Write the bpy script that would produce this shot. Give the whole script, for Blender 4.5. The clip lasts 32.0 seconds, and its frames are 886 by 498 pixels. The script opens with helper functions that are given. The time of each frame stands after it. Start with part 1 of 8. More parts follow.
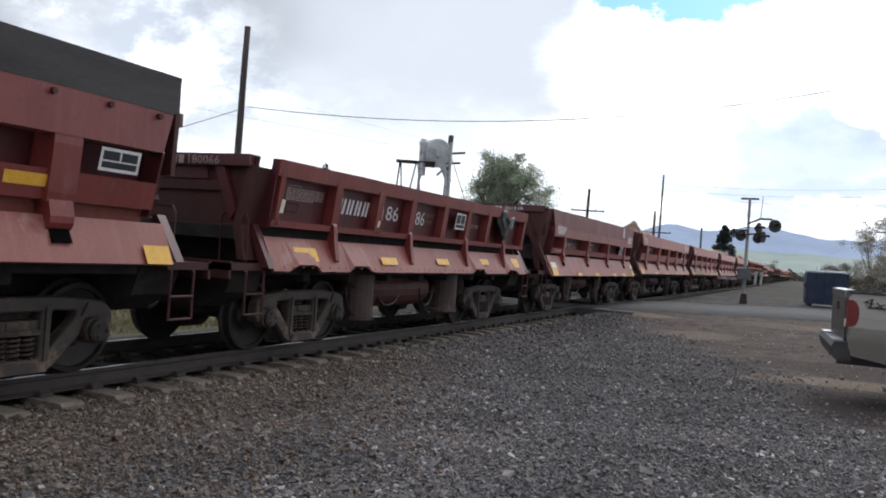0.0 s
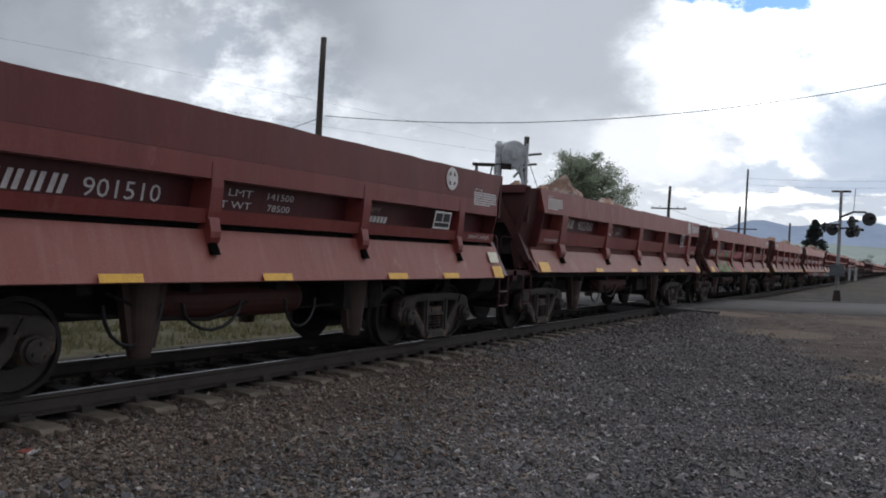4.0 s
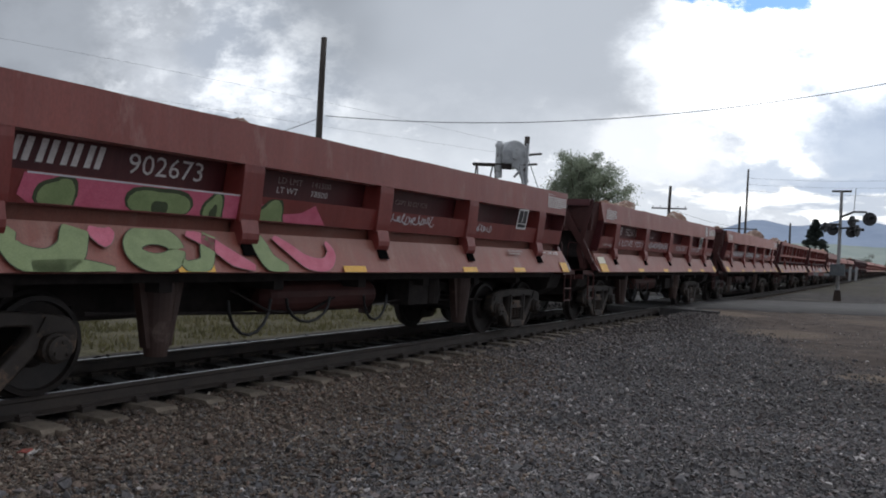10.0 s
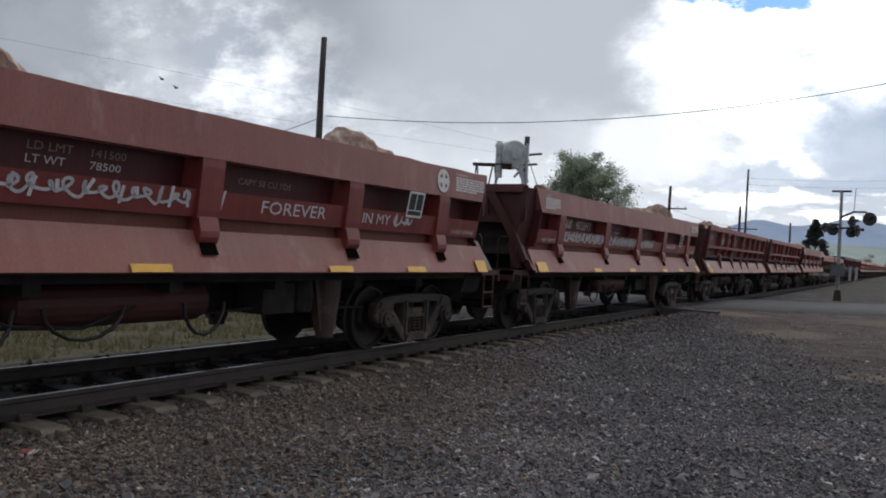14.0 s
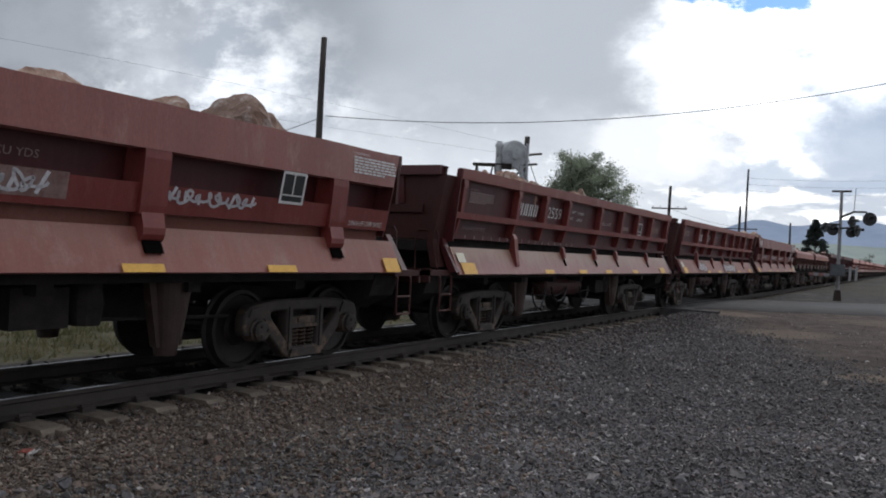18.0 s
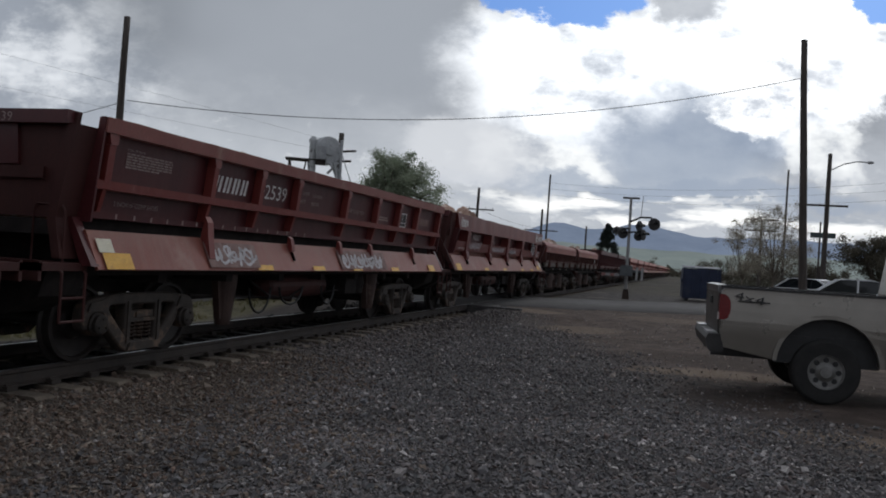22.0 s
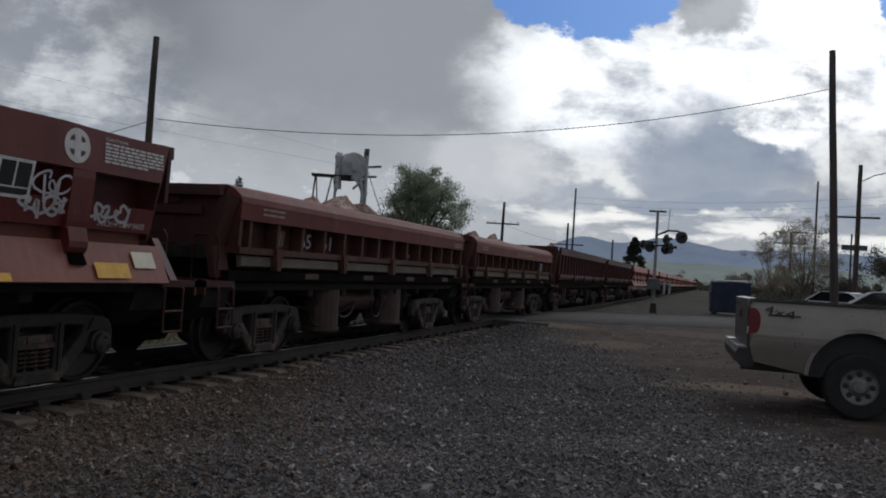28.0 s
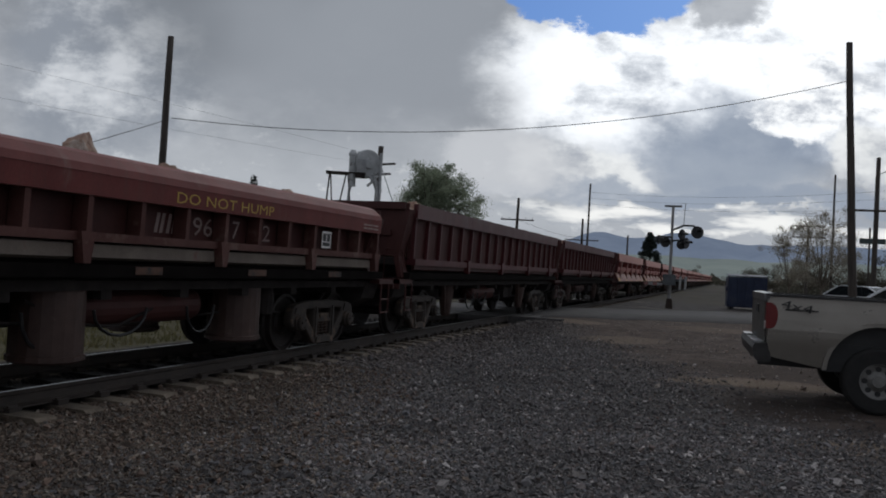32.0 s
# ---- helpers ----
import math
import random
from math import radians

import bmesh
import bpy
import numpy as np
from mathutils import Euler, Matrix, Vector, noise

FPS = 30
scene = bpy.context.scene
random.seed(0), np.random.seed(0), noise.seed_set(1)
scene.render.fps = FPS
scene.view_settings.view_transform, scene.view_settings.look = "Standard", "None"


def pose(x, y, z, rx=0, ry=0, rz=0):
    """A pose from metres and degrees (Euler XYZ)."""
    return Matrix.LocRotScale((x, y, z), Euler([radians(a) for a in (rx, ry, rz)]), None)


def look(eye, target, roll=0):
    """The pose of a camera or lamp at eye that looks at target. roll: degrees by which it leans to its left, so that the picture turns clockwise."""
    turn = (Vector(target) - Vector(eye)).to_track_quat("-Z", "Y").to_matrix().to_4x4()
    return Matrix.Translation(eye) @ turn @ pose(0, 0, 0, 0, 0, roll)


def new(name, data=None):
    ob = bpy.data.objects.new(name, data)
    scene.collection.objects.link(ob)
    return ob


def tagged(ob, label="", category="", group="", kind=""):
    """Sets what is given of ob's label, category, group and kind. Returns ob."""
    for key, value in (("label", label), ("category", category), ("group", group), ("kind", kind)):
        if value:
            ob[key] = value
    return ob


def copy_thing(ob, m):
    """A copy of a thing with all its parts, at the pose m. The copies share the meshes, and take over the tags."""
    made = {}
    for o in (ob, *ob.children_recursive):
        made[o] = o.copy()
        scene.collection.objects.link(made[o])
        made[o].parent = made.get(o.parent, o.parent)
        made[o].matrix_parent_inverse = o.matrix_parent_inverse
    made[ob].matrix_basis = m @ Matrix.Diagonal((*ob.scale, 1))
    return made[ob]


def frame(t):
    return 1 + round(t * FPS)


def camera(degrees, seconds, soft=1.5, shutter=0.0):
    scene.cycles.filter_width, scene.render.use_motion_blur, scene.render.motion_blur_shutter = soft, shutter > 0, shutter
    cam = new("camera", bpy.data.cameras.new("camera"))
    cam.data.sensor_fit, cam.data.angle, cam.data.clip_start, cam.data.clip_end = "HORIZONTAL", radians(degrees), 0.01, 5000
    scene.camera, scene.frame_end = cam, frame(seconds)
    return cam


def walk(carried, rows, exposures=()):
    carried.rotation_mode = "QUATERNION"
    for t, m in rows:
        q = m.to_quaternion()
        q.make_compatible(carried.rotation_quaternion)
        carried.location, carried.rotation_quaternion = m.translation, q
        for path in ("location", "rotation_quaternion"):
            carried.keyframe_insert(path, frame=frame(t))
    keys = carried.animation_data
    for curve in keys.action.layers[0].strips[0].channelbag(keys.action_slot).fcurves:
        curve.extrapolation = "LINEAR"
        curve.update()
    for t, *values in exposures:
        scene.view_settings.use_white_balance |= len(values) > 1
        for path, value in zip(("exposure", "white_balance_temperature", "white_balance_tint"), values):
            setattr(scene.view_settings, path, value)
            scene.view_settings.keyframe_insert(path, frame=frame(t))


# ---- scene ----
cam = camera(57.0, 32.0, soft=1.9)
EYE = (7.46, 0.0, 1.48)
# seconds, yaw, pitch, roll of the camera held at one spot
TURNS = [
    (0.0, 24.35, 0.11, -4.12), (0.5, 27.91, 0.46, -3.06), (1.0, 29.78, 0.05, -2.82), (1.5, 29.82, -0.01, -2.82),
    (6.0, 29.86, -0.02, -2.80), (20.0, 29.87, -0.02, -2.80), (20.5, 26.81, 0.03, -2.61), (21.0, 25.33, 0.13, -2.89),
    (21.5, 20.36, 0.69, -4.01), (22.0, 16.72, 0.53, -3.80), (22.5, 16.75, 0.70, -3.75), (23.0, 17.89, 1.23, -3.60),
    (23.5, 18.35, 1.40, -3.57), (24.0, 18.51, 1.38, -3.66), (24.5, 18.74, 1.43, -3.62), (25.0, 18.79, 1.37, -3.66),
    (25.5, 18.80, 1.32, -3.67), (27.5, 18.58, 1.51, -3.55), (28.0, 18.52, 1.45, -3.50), (28.5, 18.48, 1.49, -3.51),
    (29.0, 18.53, 1.53, -3.46), (29.5, 18.67, 1.52, -3.32), (30.0, 18.70, 1.49, -3.31), (30.5, 18.69, 1.48, -3.18),
    (31.0, 18.70, 1.37, -3.21), (31.5, 18.67, 1.40, -3.26), (32.0, 19.55, 1.15, -3.13)]
EXPOSURES = [(t, e, 6150, 10) for t, e in ((0.0, 0.62), (0.3, 0.40), (0.6, 0.1), (1.0, 0.0), (20.0, 0.0), (21.0, -0.15), (21.5, -0.25), (22.0, -0.55), (23.5, -0.80), (25.0, -0.82), (32.0, -0.82))]
walk(cam, [(t, pose(*EYE, 90 + p, r, y)) for t, y, p, r in TURNS], EXPOSURES)

SPEED = 4.42      # metres a second, towards -y
GROUND = -0.25

# ---------------------------------------------------------------- world and sun


def world_sky():
    w = bpy.data.worlds.new("world")
    scene.world = w
    w.use_nodes = True
    nt = w.node_tree
    N, L = nt.nodes, nt.links
    N.clear()

    def node(kind, **inputs):
        n = N.new(kind)
        for k, v in inputs.items():
            n.inputs[int(k[1:]) if k[0] == "i" and k[1:].isdigit() else k].default_value = v
        return n

    def m(op, a, b=None, clamp=False):
        n = N.new("ShaderNodeMath")
        n.operation, n.use_clamp = op, clamp
        for i, v in enumerate((a, b)):
            if v is None:
                continue
            if isinstance(v, (int, float)):
                n.inputs[i].default_value = v
            else:
                L.new(v, n.inputs[i])
        return n.outputs[0]

    out = N.new("ShaderNodeOutputWorld")
    bg = N.new("ShaderNodeBackground")
    L.new(bg.outputs[0], out.inputs[0])
    tc = N.new("ShaderNodeTexCoord")
    d = tc.outputs["Generated"]

    def dot(vec):
        n = N.new("ShaderNodeVectorMath")
        n.operation = "DOT_PRODUCT"
        L.new(d, n.inputs[0])
        n.inputs[1].default_value = vec
        return n.outputs["Value"]
    # tangent coordinates round azimuth 20 degrees left of the track
    a = radians(20)
    fwd = m("MAXIMUM", dot((-math.sin(a), math.cos(a), 0)), 0.08)
    px = m("DIVIDE", dot((math.cos(a), math.sin(a), 0)), fwd)
    py = m("DIVIDE", dot((0, 0, 1)), fwd)
    comb = N.new("ShaderNodeCombineXYZ")
    L.new(px, comb.inputs[0])
    L.new(py, comb.inputs[1])

    def fbm(scale, detail, rough, offset, stretch=(1, 1.5, 1)):
        mp = N.new("ShaderNodeMapping")
        L.new(comb.outputs[0], mp.inputs[0])
        mp.inputs["Location"].default_value = offset
        mp.inputs["Scale"].default_value = stretch
        n = node("ShaderNodeTexNoise", Scale=scale, Detail=detail, Roughness=rough)
        L.new(mp.outputs[0], n.inputs["Vector"])
        return n.outputs[0]
    n_big = fbm(3.0, 8, 0.60, (3.1, 0.4, 0))
    n_mid = fbm(8.0, 9, 0.64, (0.2, 5.0, 0), (1, 1.6, 1))
    n_fine = fbm(17.0, 9, 0.66, (4.2, 2.0, 0), (1, 1.5, 1))
    n_strip = fbm(9.0, 7, 0.6, (2.2, 7.0, 0), (1, 4.5, 1))
    n_soft = fbm(2.4, 3, 0.42, (6.1, 3.4, 0), (1, 1.3, 1))
    n_warp = fbm(5.0, 8, 0.62, (8.0, 1.0, 0))
    n_warp2 = fbm(5.0, 8, 0.62, (1.0, 9.0, 0))
    wx = m("ADD", px, m("MULTIPLY", m("SUBTRACT", n_warp, 0.5), 0.20))
    wy = m("ADD", py, m("MULTIPLY", m("SUBTRACT", n_warp2, 0.5), 0.15))

    def ramp(src, lo, hi, a0=0.0, a1=1.0):
        r = N.new("ShaderNodeMapRange")
        r.interpolation_type = "SMOOTHSTEP"
        for i, v in ((1, lo), (2, hi), (3, a0), (4, a1)):
            r.inputs[i].default_value = v
        L.new(src, r.inputs[0])
        return r.outputs[0]

    def blob(az, el, saz, sel, power=1.0, soft=0.5, billow=0.8):
        """A lump of the sky at azimuth az (degrees left), elevation el, with its half widths in degrees; soft: how wide its edge is."""
        cx = -math.tan(radians(az - 20))
        cy = math.tan(radians(el)) / math.cos(radians(az - 20))
        ux = m("DIVIDE", m("SUBTRACT", wx, cx), radians(saz))
        uy = m("DIVIDE", m("SUBTRACT", wy, cy), radians(sel))
        r2 = m("ADD", m("MULTIPLY", ux, ux), m("MULTIPLY", uy, uy))
        v = m("ADD", m("SUBTRACT", 1.0, r2), m("MULTIPLY", m("SUBTRACT", n_fine, 0.5), billow))
        return ramp(v, -soft, soft, 0.0, power)

    def mix(fac, c1, c2):
        n = N.new("ShaderNodeMix")
        n.data_type = "RGBA"
        n.clamp_factor = True
        L.new(fac, n.inputs[0])
        for i, c in ((6, c1), (7, c2)):
            if isinstance(c, tuple):
                n.inputs[i].default_value = (*c, 1)
            else:
                L.new(c, n.inputs[i])
        return n.outputs[2]
    sky = N.new("ShaderNodeTexSky")
    sky.sky_type = "NISHITA"
    sky.sun_disc = False
    sky.sun_elevation, sky.sun_rotation = radians(42), radians(8)
    skys = N.new("ShaderNodeVectorMath")
    skys.operation = "MULTIPLY"
    L.new(sky.outputs[0], skys.inputs[0])
    skys.inputs[1].default_value = (0.054, 0.082, 0.130)
    blue = skys.outputs[0]
    # overcast base: light grey with billows and brighter puffs
    base = mix(ramp(n_big, 0.34, 0.66), (0.46, 0.48, 0.51), (0.78, 0.80, 0.83))
    c = mix(ramp(n_mid, 0.52, 0.66, 0.0, 0.6), base, (1.0, 1.01, 1.02))
    # mottled bright clouds to the left
    left = mix(ramp(n_mid, 0.42, 0.66), (0.47, 0.505, 0.56), (1.20, 1.21, 1.21))
    c = mix(blob(61, 14, 14, 16, 0.95, 0.5), c, mix(ramp(n_big, 0.34, 0.66), (0.235, 0.25, 0.275), (0.38, 0.40, 0.43)))
    c = mix(blob(42.3, 10.3, 6.8, 7.6, 0.95, 0.6), c, left)
    # the pale band over the train, with small bright breaks
    pale = mix(ramp(n_fine, 0.54, 0.68), (0.80, 0.82, 0.84), (1.3, 1.3, 1.28))
    c = mix(blob(27, 4.5, 18, 5.0, 0.85, 0.7), c, pale)
    # the great grey cloud, darker inside
    grey = mix(ramp(n_soft, 0.36, 0.62), (0.350, 0.372, 0.402), (0.53, 0.555, 0.59))
    c = mix(blob(28.5, 16.3, 14.5, 9.0, 0.97, 0.75, 0.35), c, grey)
    # white mass to the right with the sun behind it
    white = mix(ramp(n_mid, 0.30, 0.54), (0.84, 0.88, 0.94), (2.0, 2.0, 1.97))
    c = mix(blob(6.5, 13.0, 10.0, 5.0, 1.0, 0.85, 0.6), c, white)
    c = mix(blob(-4.5, 14.5, 9.5, 7.0, 1.0, 0.25, 1.1), c, white)
    c = mix(blob(-6, 28.0, 22, 10, 0.95, 0.4), c, white)
    # bright patch added out of view, to light the edge-on car sides
    c = mix(blob(-29, 12.0, 15, 13, 0.9, 0.7), c, (1.25, 1.26, 1.27))
    # open blue between the clouds
    c = mix(blob(10.5, 18.9, 6.0, 3.1, 1.0, 0.16, 1.2), c, blue)
    c = mix(blob(-10.2, 17.4, 3.0, 2.0, 1.0, 0.2, 1.2), c, blue)
    c = mix(blob(1.6, 18.0, 3.2, 1.5, 0.85, 0.5, 0.8), c, (0.66, 0.68, 0.71))
    # blue grey shelf low on the right, and the bright slit under it
    shelf = mix(ramp(n_big, 0.34, 0.66), (0.37, 0.445, 0.575), (0.60, 0.665, 0.76))
    c = mix(blob(0.6, 8.6, 7.0, 4.3, 0.95, 0.75, 0.9), c, shelf)
    puff = mix(ramp(n_mid, 0.36, 0.58), (0.74, 0.77, 0.82), (1.6, 1.58, 1.50))
    c = mix(blob(10.2, 6.8, 4.2, 2.0, 0.85, 0.45, 1.2), c, puff)
    billow = mix(ramp(n_fine, 0.34, 0.54), (0.92, 0.95, 1.0), (1.9, 1.88, 1.82))
    c = mix(blob(-4.9, 11.6, 5.4, 2.7, 0.95, 0.3, 1.2), c, billow)
    c = mix(blob(-8.0, 7.8, 3.0, 2.2, 0.85, 0.5, 1.1), c, puff)
    c = mix(blob(2, 5.4, 16.0, 0.8, 0.8, 0.8), c, (0.52, 0.59, 0.70))
    c = mix(blob(0, 3.75, 16.0, 1.0, 0.9, 0.6), c, mix(ramp(n_strip, 0.40, 0.58), (0.62, 0.66, 0.72), (1.75, 1.70, 1.58)))
    c = mix(blob(15, 7.2, 5.0, 2.2, 0.8, 0.5), c, (1.05, 1.05, 1.05))
    # the unseen sky behind the camera is dimmed, to darken the car sides
    dim_back = N.new("ShaderNodeMix")
    dim_back.data_type, dim_back.blend_type = "RGBA", "MULTIPLY"
    L.new(ramp(dot((-math.sin(a), math.cos(a), 0)), 0.45, -0.25, 0.0, 1.0), dim_back.inputs[0])
    L.new(c, dim_back.inputs[6])
    dim_back.inputs[7].default_value = (0.84, 0.84, 0.86, 1)
    L.new(dim_back.outputs[2], bg.inputs[0])
    bg.inputs[1].default_value = 1.0


world_sky()
sun = new("sun", bpy.data.lights.new("sun", "SUN"))
sun.data.energy, sun.data.angle, sun.data.color = 0.6, radians(14), (1.0, 0.96, 0.9)
sun.matrix_world = look((0, 0, 0), (-0.12, -0.72, -0.70))

# ---------------------------------------------------------------- materials


def material(name, build):
    mat = bpy.data.materials.new(name)
    mat.use_nodes = True
    nt = mat.node_tree
    bsdf = nt.nodes["Principled BSDF"]
    build(nt, bsdf)
    return mat


def surface(name, c1, c2, scale=6.0, rough=0.7, metal=0.0, fine=60.0, bump=0.15, bump_size=0.01, c3=None, c3_scale=1.3, c3_at=0.58, per_object=0.0,
            per_island=0.0, stretch=(1, 1, 1), spec=0.5, streak=None, streak_amount=0.5, dust=0.0, stain=None):
    """A worn surface: two colours by broad noise, a third in patches, fine grain and relief."""
    def build(nt, b):
        N, L = nt.nodes, nt.links
        tc = N.new("ShaderNodeTexCoord")
        mp = N.new("ShaderNodeMapping")
        mp.inputs["Scale"].default_value = stretch
        L.new(tc.outputs["Object"], mp.inputs[0])

        def noise_tex(s, det=6, ro=0.6):
            n = N.new("ShaderNodeTexNoise")
            n.inputs["Scale"].default_value, n.inputs["Detail"].default_value, n.inputs["Roughness"].default_value = s, det, ro
            L.new(mp.outputs[0], n.inputs["Vector"])
            return n.outputs[0]

        def ramp(src, a, z):
            r = N.new("ShaderNodeMapRange")
            r.inputs[1].default_value, r.inputs[2].default_value = a, z
            L.new(src, r.inputs[0])
            return r.outputs[0]

        def mix(f, a, z, mode="MIX"):
            n = N.new("ShaderNodeMix")
            n.data_type, n.blend_type = "RGBA", mode
            for i, v in ((0, f), (6, a), (7, z)):
                if hasattr(v, "is_linked"):
                    L.new(v, n.inputs[i])
                elif isinstance(v, tuple):
                    n.inputs[i].default_value = (*v, 1)
                else:
                    n.inputs[i].default_value = v
            return n.outputs[2]
        c = mix(ramp(noise_tex(scale), 0.35, 0.65), c1, c2)
        if c3:
            c = mix(ramp(noise_tex(c3_scale, 8, 0.7), c3_at, c3_at + 0.1), c, c3)
        if streak:
            mp2 = N.new("ShaderNodeMapping")
            mp2.inputs["Scale"].default_value = (1, 7, 0.55)
            L.new(tc.outputs["Object"], mp2.inputs[0])
            sn = N.new("ShaderNodeTexNoise")
            sn.inputs["Scale"].default_value, sn.inputs["Detail"].default_value, sn.inputs["Roughness"].default_value = 1.6, 6, 0.65
            L.new(mp2.outputs[0], sn.inputs["Vector"])
            sr = N.new("ShaderNodeMapRange")
            sr.inputs[1].default_value, sr.inputs[2].default_value, sr.inputs[4].default_value = 0.46, 0.68, streak_amount
            L.new(sn.outputs[0], sr.inputs[0])
            c = mix(sr.outputs[0], c, streak)
        if stain:
            # dust that has settled on the upper part of a sloping plate, with a ragged lower edge
            tone, z0, z1, amount = stain
            pos = N.new("ShaderNodeSeparateXYZ")
            L.new(tc.outputs["Object"], pos.inputs[0])
            drip = N.new("ShaderNodeMapping")
            drip.inputs["Scale"].default_value = (1, 5, 0.3)
            L.new(tc.outputs["Object"], drip.inputs[0])
            dn = N.new("ShaderNodeTexNoise")
            dn.inputs["Scale"].default_value, dn.inputs["Detail"].default_value = 1.5, 6
            L.new(drip.outputs[0], dn.inputs["Vector"])
            zz = N.new("ShaderNodeMath")
            zz.operation = "MULTIPLY_ADD"
            L.new(dn.outputs[0], zz.inputs[0])
            zz.inputs[1].default_value = 0.5
            L.new(pos.outputs[2], zz.inputs[2])
            zr = N.new("ShaderNodeMapRange")
            zr.inputs[1].default_value, zr.inputs[2].default_value, zr.inputs[4].default_value = z0 + 0.25, z1 + 0.25, amount
            L.new(zz.outputs[0], zr.inputs[0])
            c = mix(zr.outputs[0], c, tone)
        grain = noise_tex(fine, 4, 0.7)
        g = ramp(grain, 0.2, 0.8)
        gm = N.new("ShaderNodeMapRange")
        gm.inputs[3].default_value, gm.inputs[4].default_value = 0.75, 1.25
        L.new(g, gm.inputs[0])
        hsv = N.new("ShaderNodeHueSaturation")
        L.new(c, hsv.inputs["Color"])
        val = gm.outputs[0]
        for amount, src in ((per_object, "ShaderNodeObjectInfo"), (per_island, "ShaderNodeNewGeometry")):
            if amount:
                o = N.new(src)
                r = N.new("ShaderNodeMapRange")
                r.inputs[3].default_value, r.inputs[4].default_value = 1 - amount, 1 + amount
                L.new(o.outputs["Random" if src == "ShaderNodeObjectInfo" else "Random Per Island"], r.inputs[0])
                mm = N.new("ShaderNodeMath")
                mm.operation = "MULTIPLY"
                L.new(val, mm.inputs[0])
                L.new(r.outputs[0], mm.inputs[1])
                val = mm.outputs[0]
        L.new(val, hsv.inputs["Value"])
        L.new(hsv.outputs[0], b.inputs["Base Color"])
        b.inputs["Metallic"].default_value = metal
        b.inputs["Specular IOR Level"].default_value = spec
        if dust:
            # a film of dust that pales the paint along its edge-on faces
            b.inputs["Sheen Weight"].default_value, b.inputs["Sheen Roughness"].default_value = dust, 0.22
            b.inputs["Sheen Tint"].default_value = (1.0, 0.60, 0.54, 1)
        rr = N.new("ShaderNodeMapRange")
        rr.inputs[3].default_value, rr.inputs[4].default_value = max(0.05, rough - 0.12), min(1.0, rough + 0.12)
        L.new(noise_tex(scale * 2.3), rr.inputs[0])
        L.new(rr.outputs[0], b.inputs["Roughness"])
        if bump:
            bp = N.new("ShaderNodeBump")
            bp.inputs["Strength"].default_value, bp.inputs["Distance"].default_value = bump, bump_size
            L.new(grain, bp.inputs["Height"])
            L.new(bp.outputs[0], b.inputs["Normal"])
    return material(name, build)


PAINT = surface("oxide red paint", (0.1421, 0.0202, 0.0165), (0.1875, 0.0331, 0.0265), 1.4, 0.46, spec=0.50, dust=0.45, c3=(0.2060, 0.0688, 0.0600), c3_scale=2.1, c3_at=0.57, stretch=(1, 1, 0.35), bump=0.08, streak=(0.2060, 0.0688, 0.0620), streak_amount=0.32)
DEEPRED = surface("deep oxide paint", (0.0989, 0.0129, 0.0115), (0.1360, 0.0215, 0.0185), 1.4, 0.48, spec=0.45, dust=0.30, c3=(0.1545, 0.0473, 0.0420), c3_scale=2.1, c3_at=0.6, stretch=(1, 1, 0.35), bump=0.08, streak=(0.1545, 0.0473, 0.0420), streak_amount=0.25)
# Recess shade put into a darker red; also the hoppers' own maroon.
MAROON_SHADE = surface("maroon paint with recess shade", (0.0550, 0.0087, 0.0115), (0.0796, 0.0134, 0.0156), 1.6, 0.45, spec=0.50, dust=0.08, c3=(0.1133, 0.0361, 0.0320), c3_scale=2.3, c3_at=0.62, stretch=(1, 1, 0.35), bump=0.08, streak=(0.1133, 0.0344, 0.0300), streak_amount=0.3)
BROWN = surface("faded brown paint", (0.2112, 0.0619, 0.0510), (0.2626, 0.0860, 0.0720), 1.5, 0.46, spec=0.50, dust=0.55, c3=(0.2987, 0.1518, 0.1250), c3_scale=1.9, c3_at=0.55, stretch=(1, 1, 0.35), bump=0.08, streak=(0.2472, 0.1104, 0.0900), streak_amount=0.35)
FADED = surface("faded red paint", (0.1833, 0.0378, 0.0300), (0.2318, 0.0568, 0.0450), 1.5, 0.46, spec=0.50, dust=0.50, c3=(0.2575, 0.1150, 0.0950), c3_scale=1.9, c3_at=0.56, stretch=(1, 1, 0.35), bump=0.08, streak=(0.2266, 0.0860, 0.0750), streak_amount=0.3)
SOOTED = surface("sooted dark red paint", (0.1154, 0.0224, 0.0205), (0.1597, 0.0344, 0.0310), 1.4, 0.60, spec=0.3, dust=0.6, c3=(0.1545, 0.0690, 0.0580), c3_scale=2.1, c3_at=0.57, stretch=(1, 1, 0.35), bump=0.08, streak=(0.1030, 0.0460, 0.0380), streak_amount=0.35)
SOOTRIB = surface("sooted rib paint", (0.070, 0.026, 0.022), (0.105, 0.046, 0.039), 2.2, 0.65, spec=0.25, c3=(0.14, 0.085, 0.070), c3_scale=2.5, c3_at=0.56, bump=0.08)
# Dark paint; on end walls and corner posts it holds their shade.
DUSK = surface("dark brown paint and shade", (0.044, 0.0135, 0.012), (0.070, 0.022, 0.019), 1.6, 0.65, spec=0.35, c3=(0.09, 0.04, 0.032), c3_scale=2.3, c3_at=0.63, stretch=(1, 1, 0.35), bump=0.08)
APRON = surface("brown apron paint", (0.1895, 0.0473, 0.0320), (0.2410, 0.0688, 0.0480), 0.9, 0.50, dust=0.45, spec=0.50, c3=(0.2575, 0.1150, 0.0920), c3_scale=1.5, c3_at=0.55, stretch=(1, 1, 0.6), bump=0.1, streak=(0.2472, 0.1196, 0.0900), streak_amount=0.35, stain=((0.2060, 0.0920, 0.0660), 1.32, 1.48, 0.4))
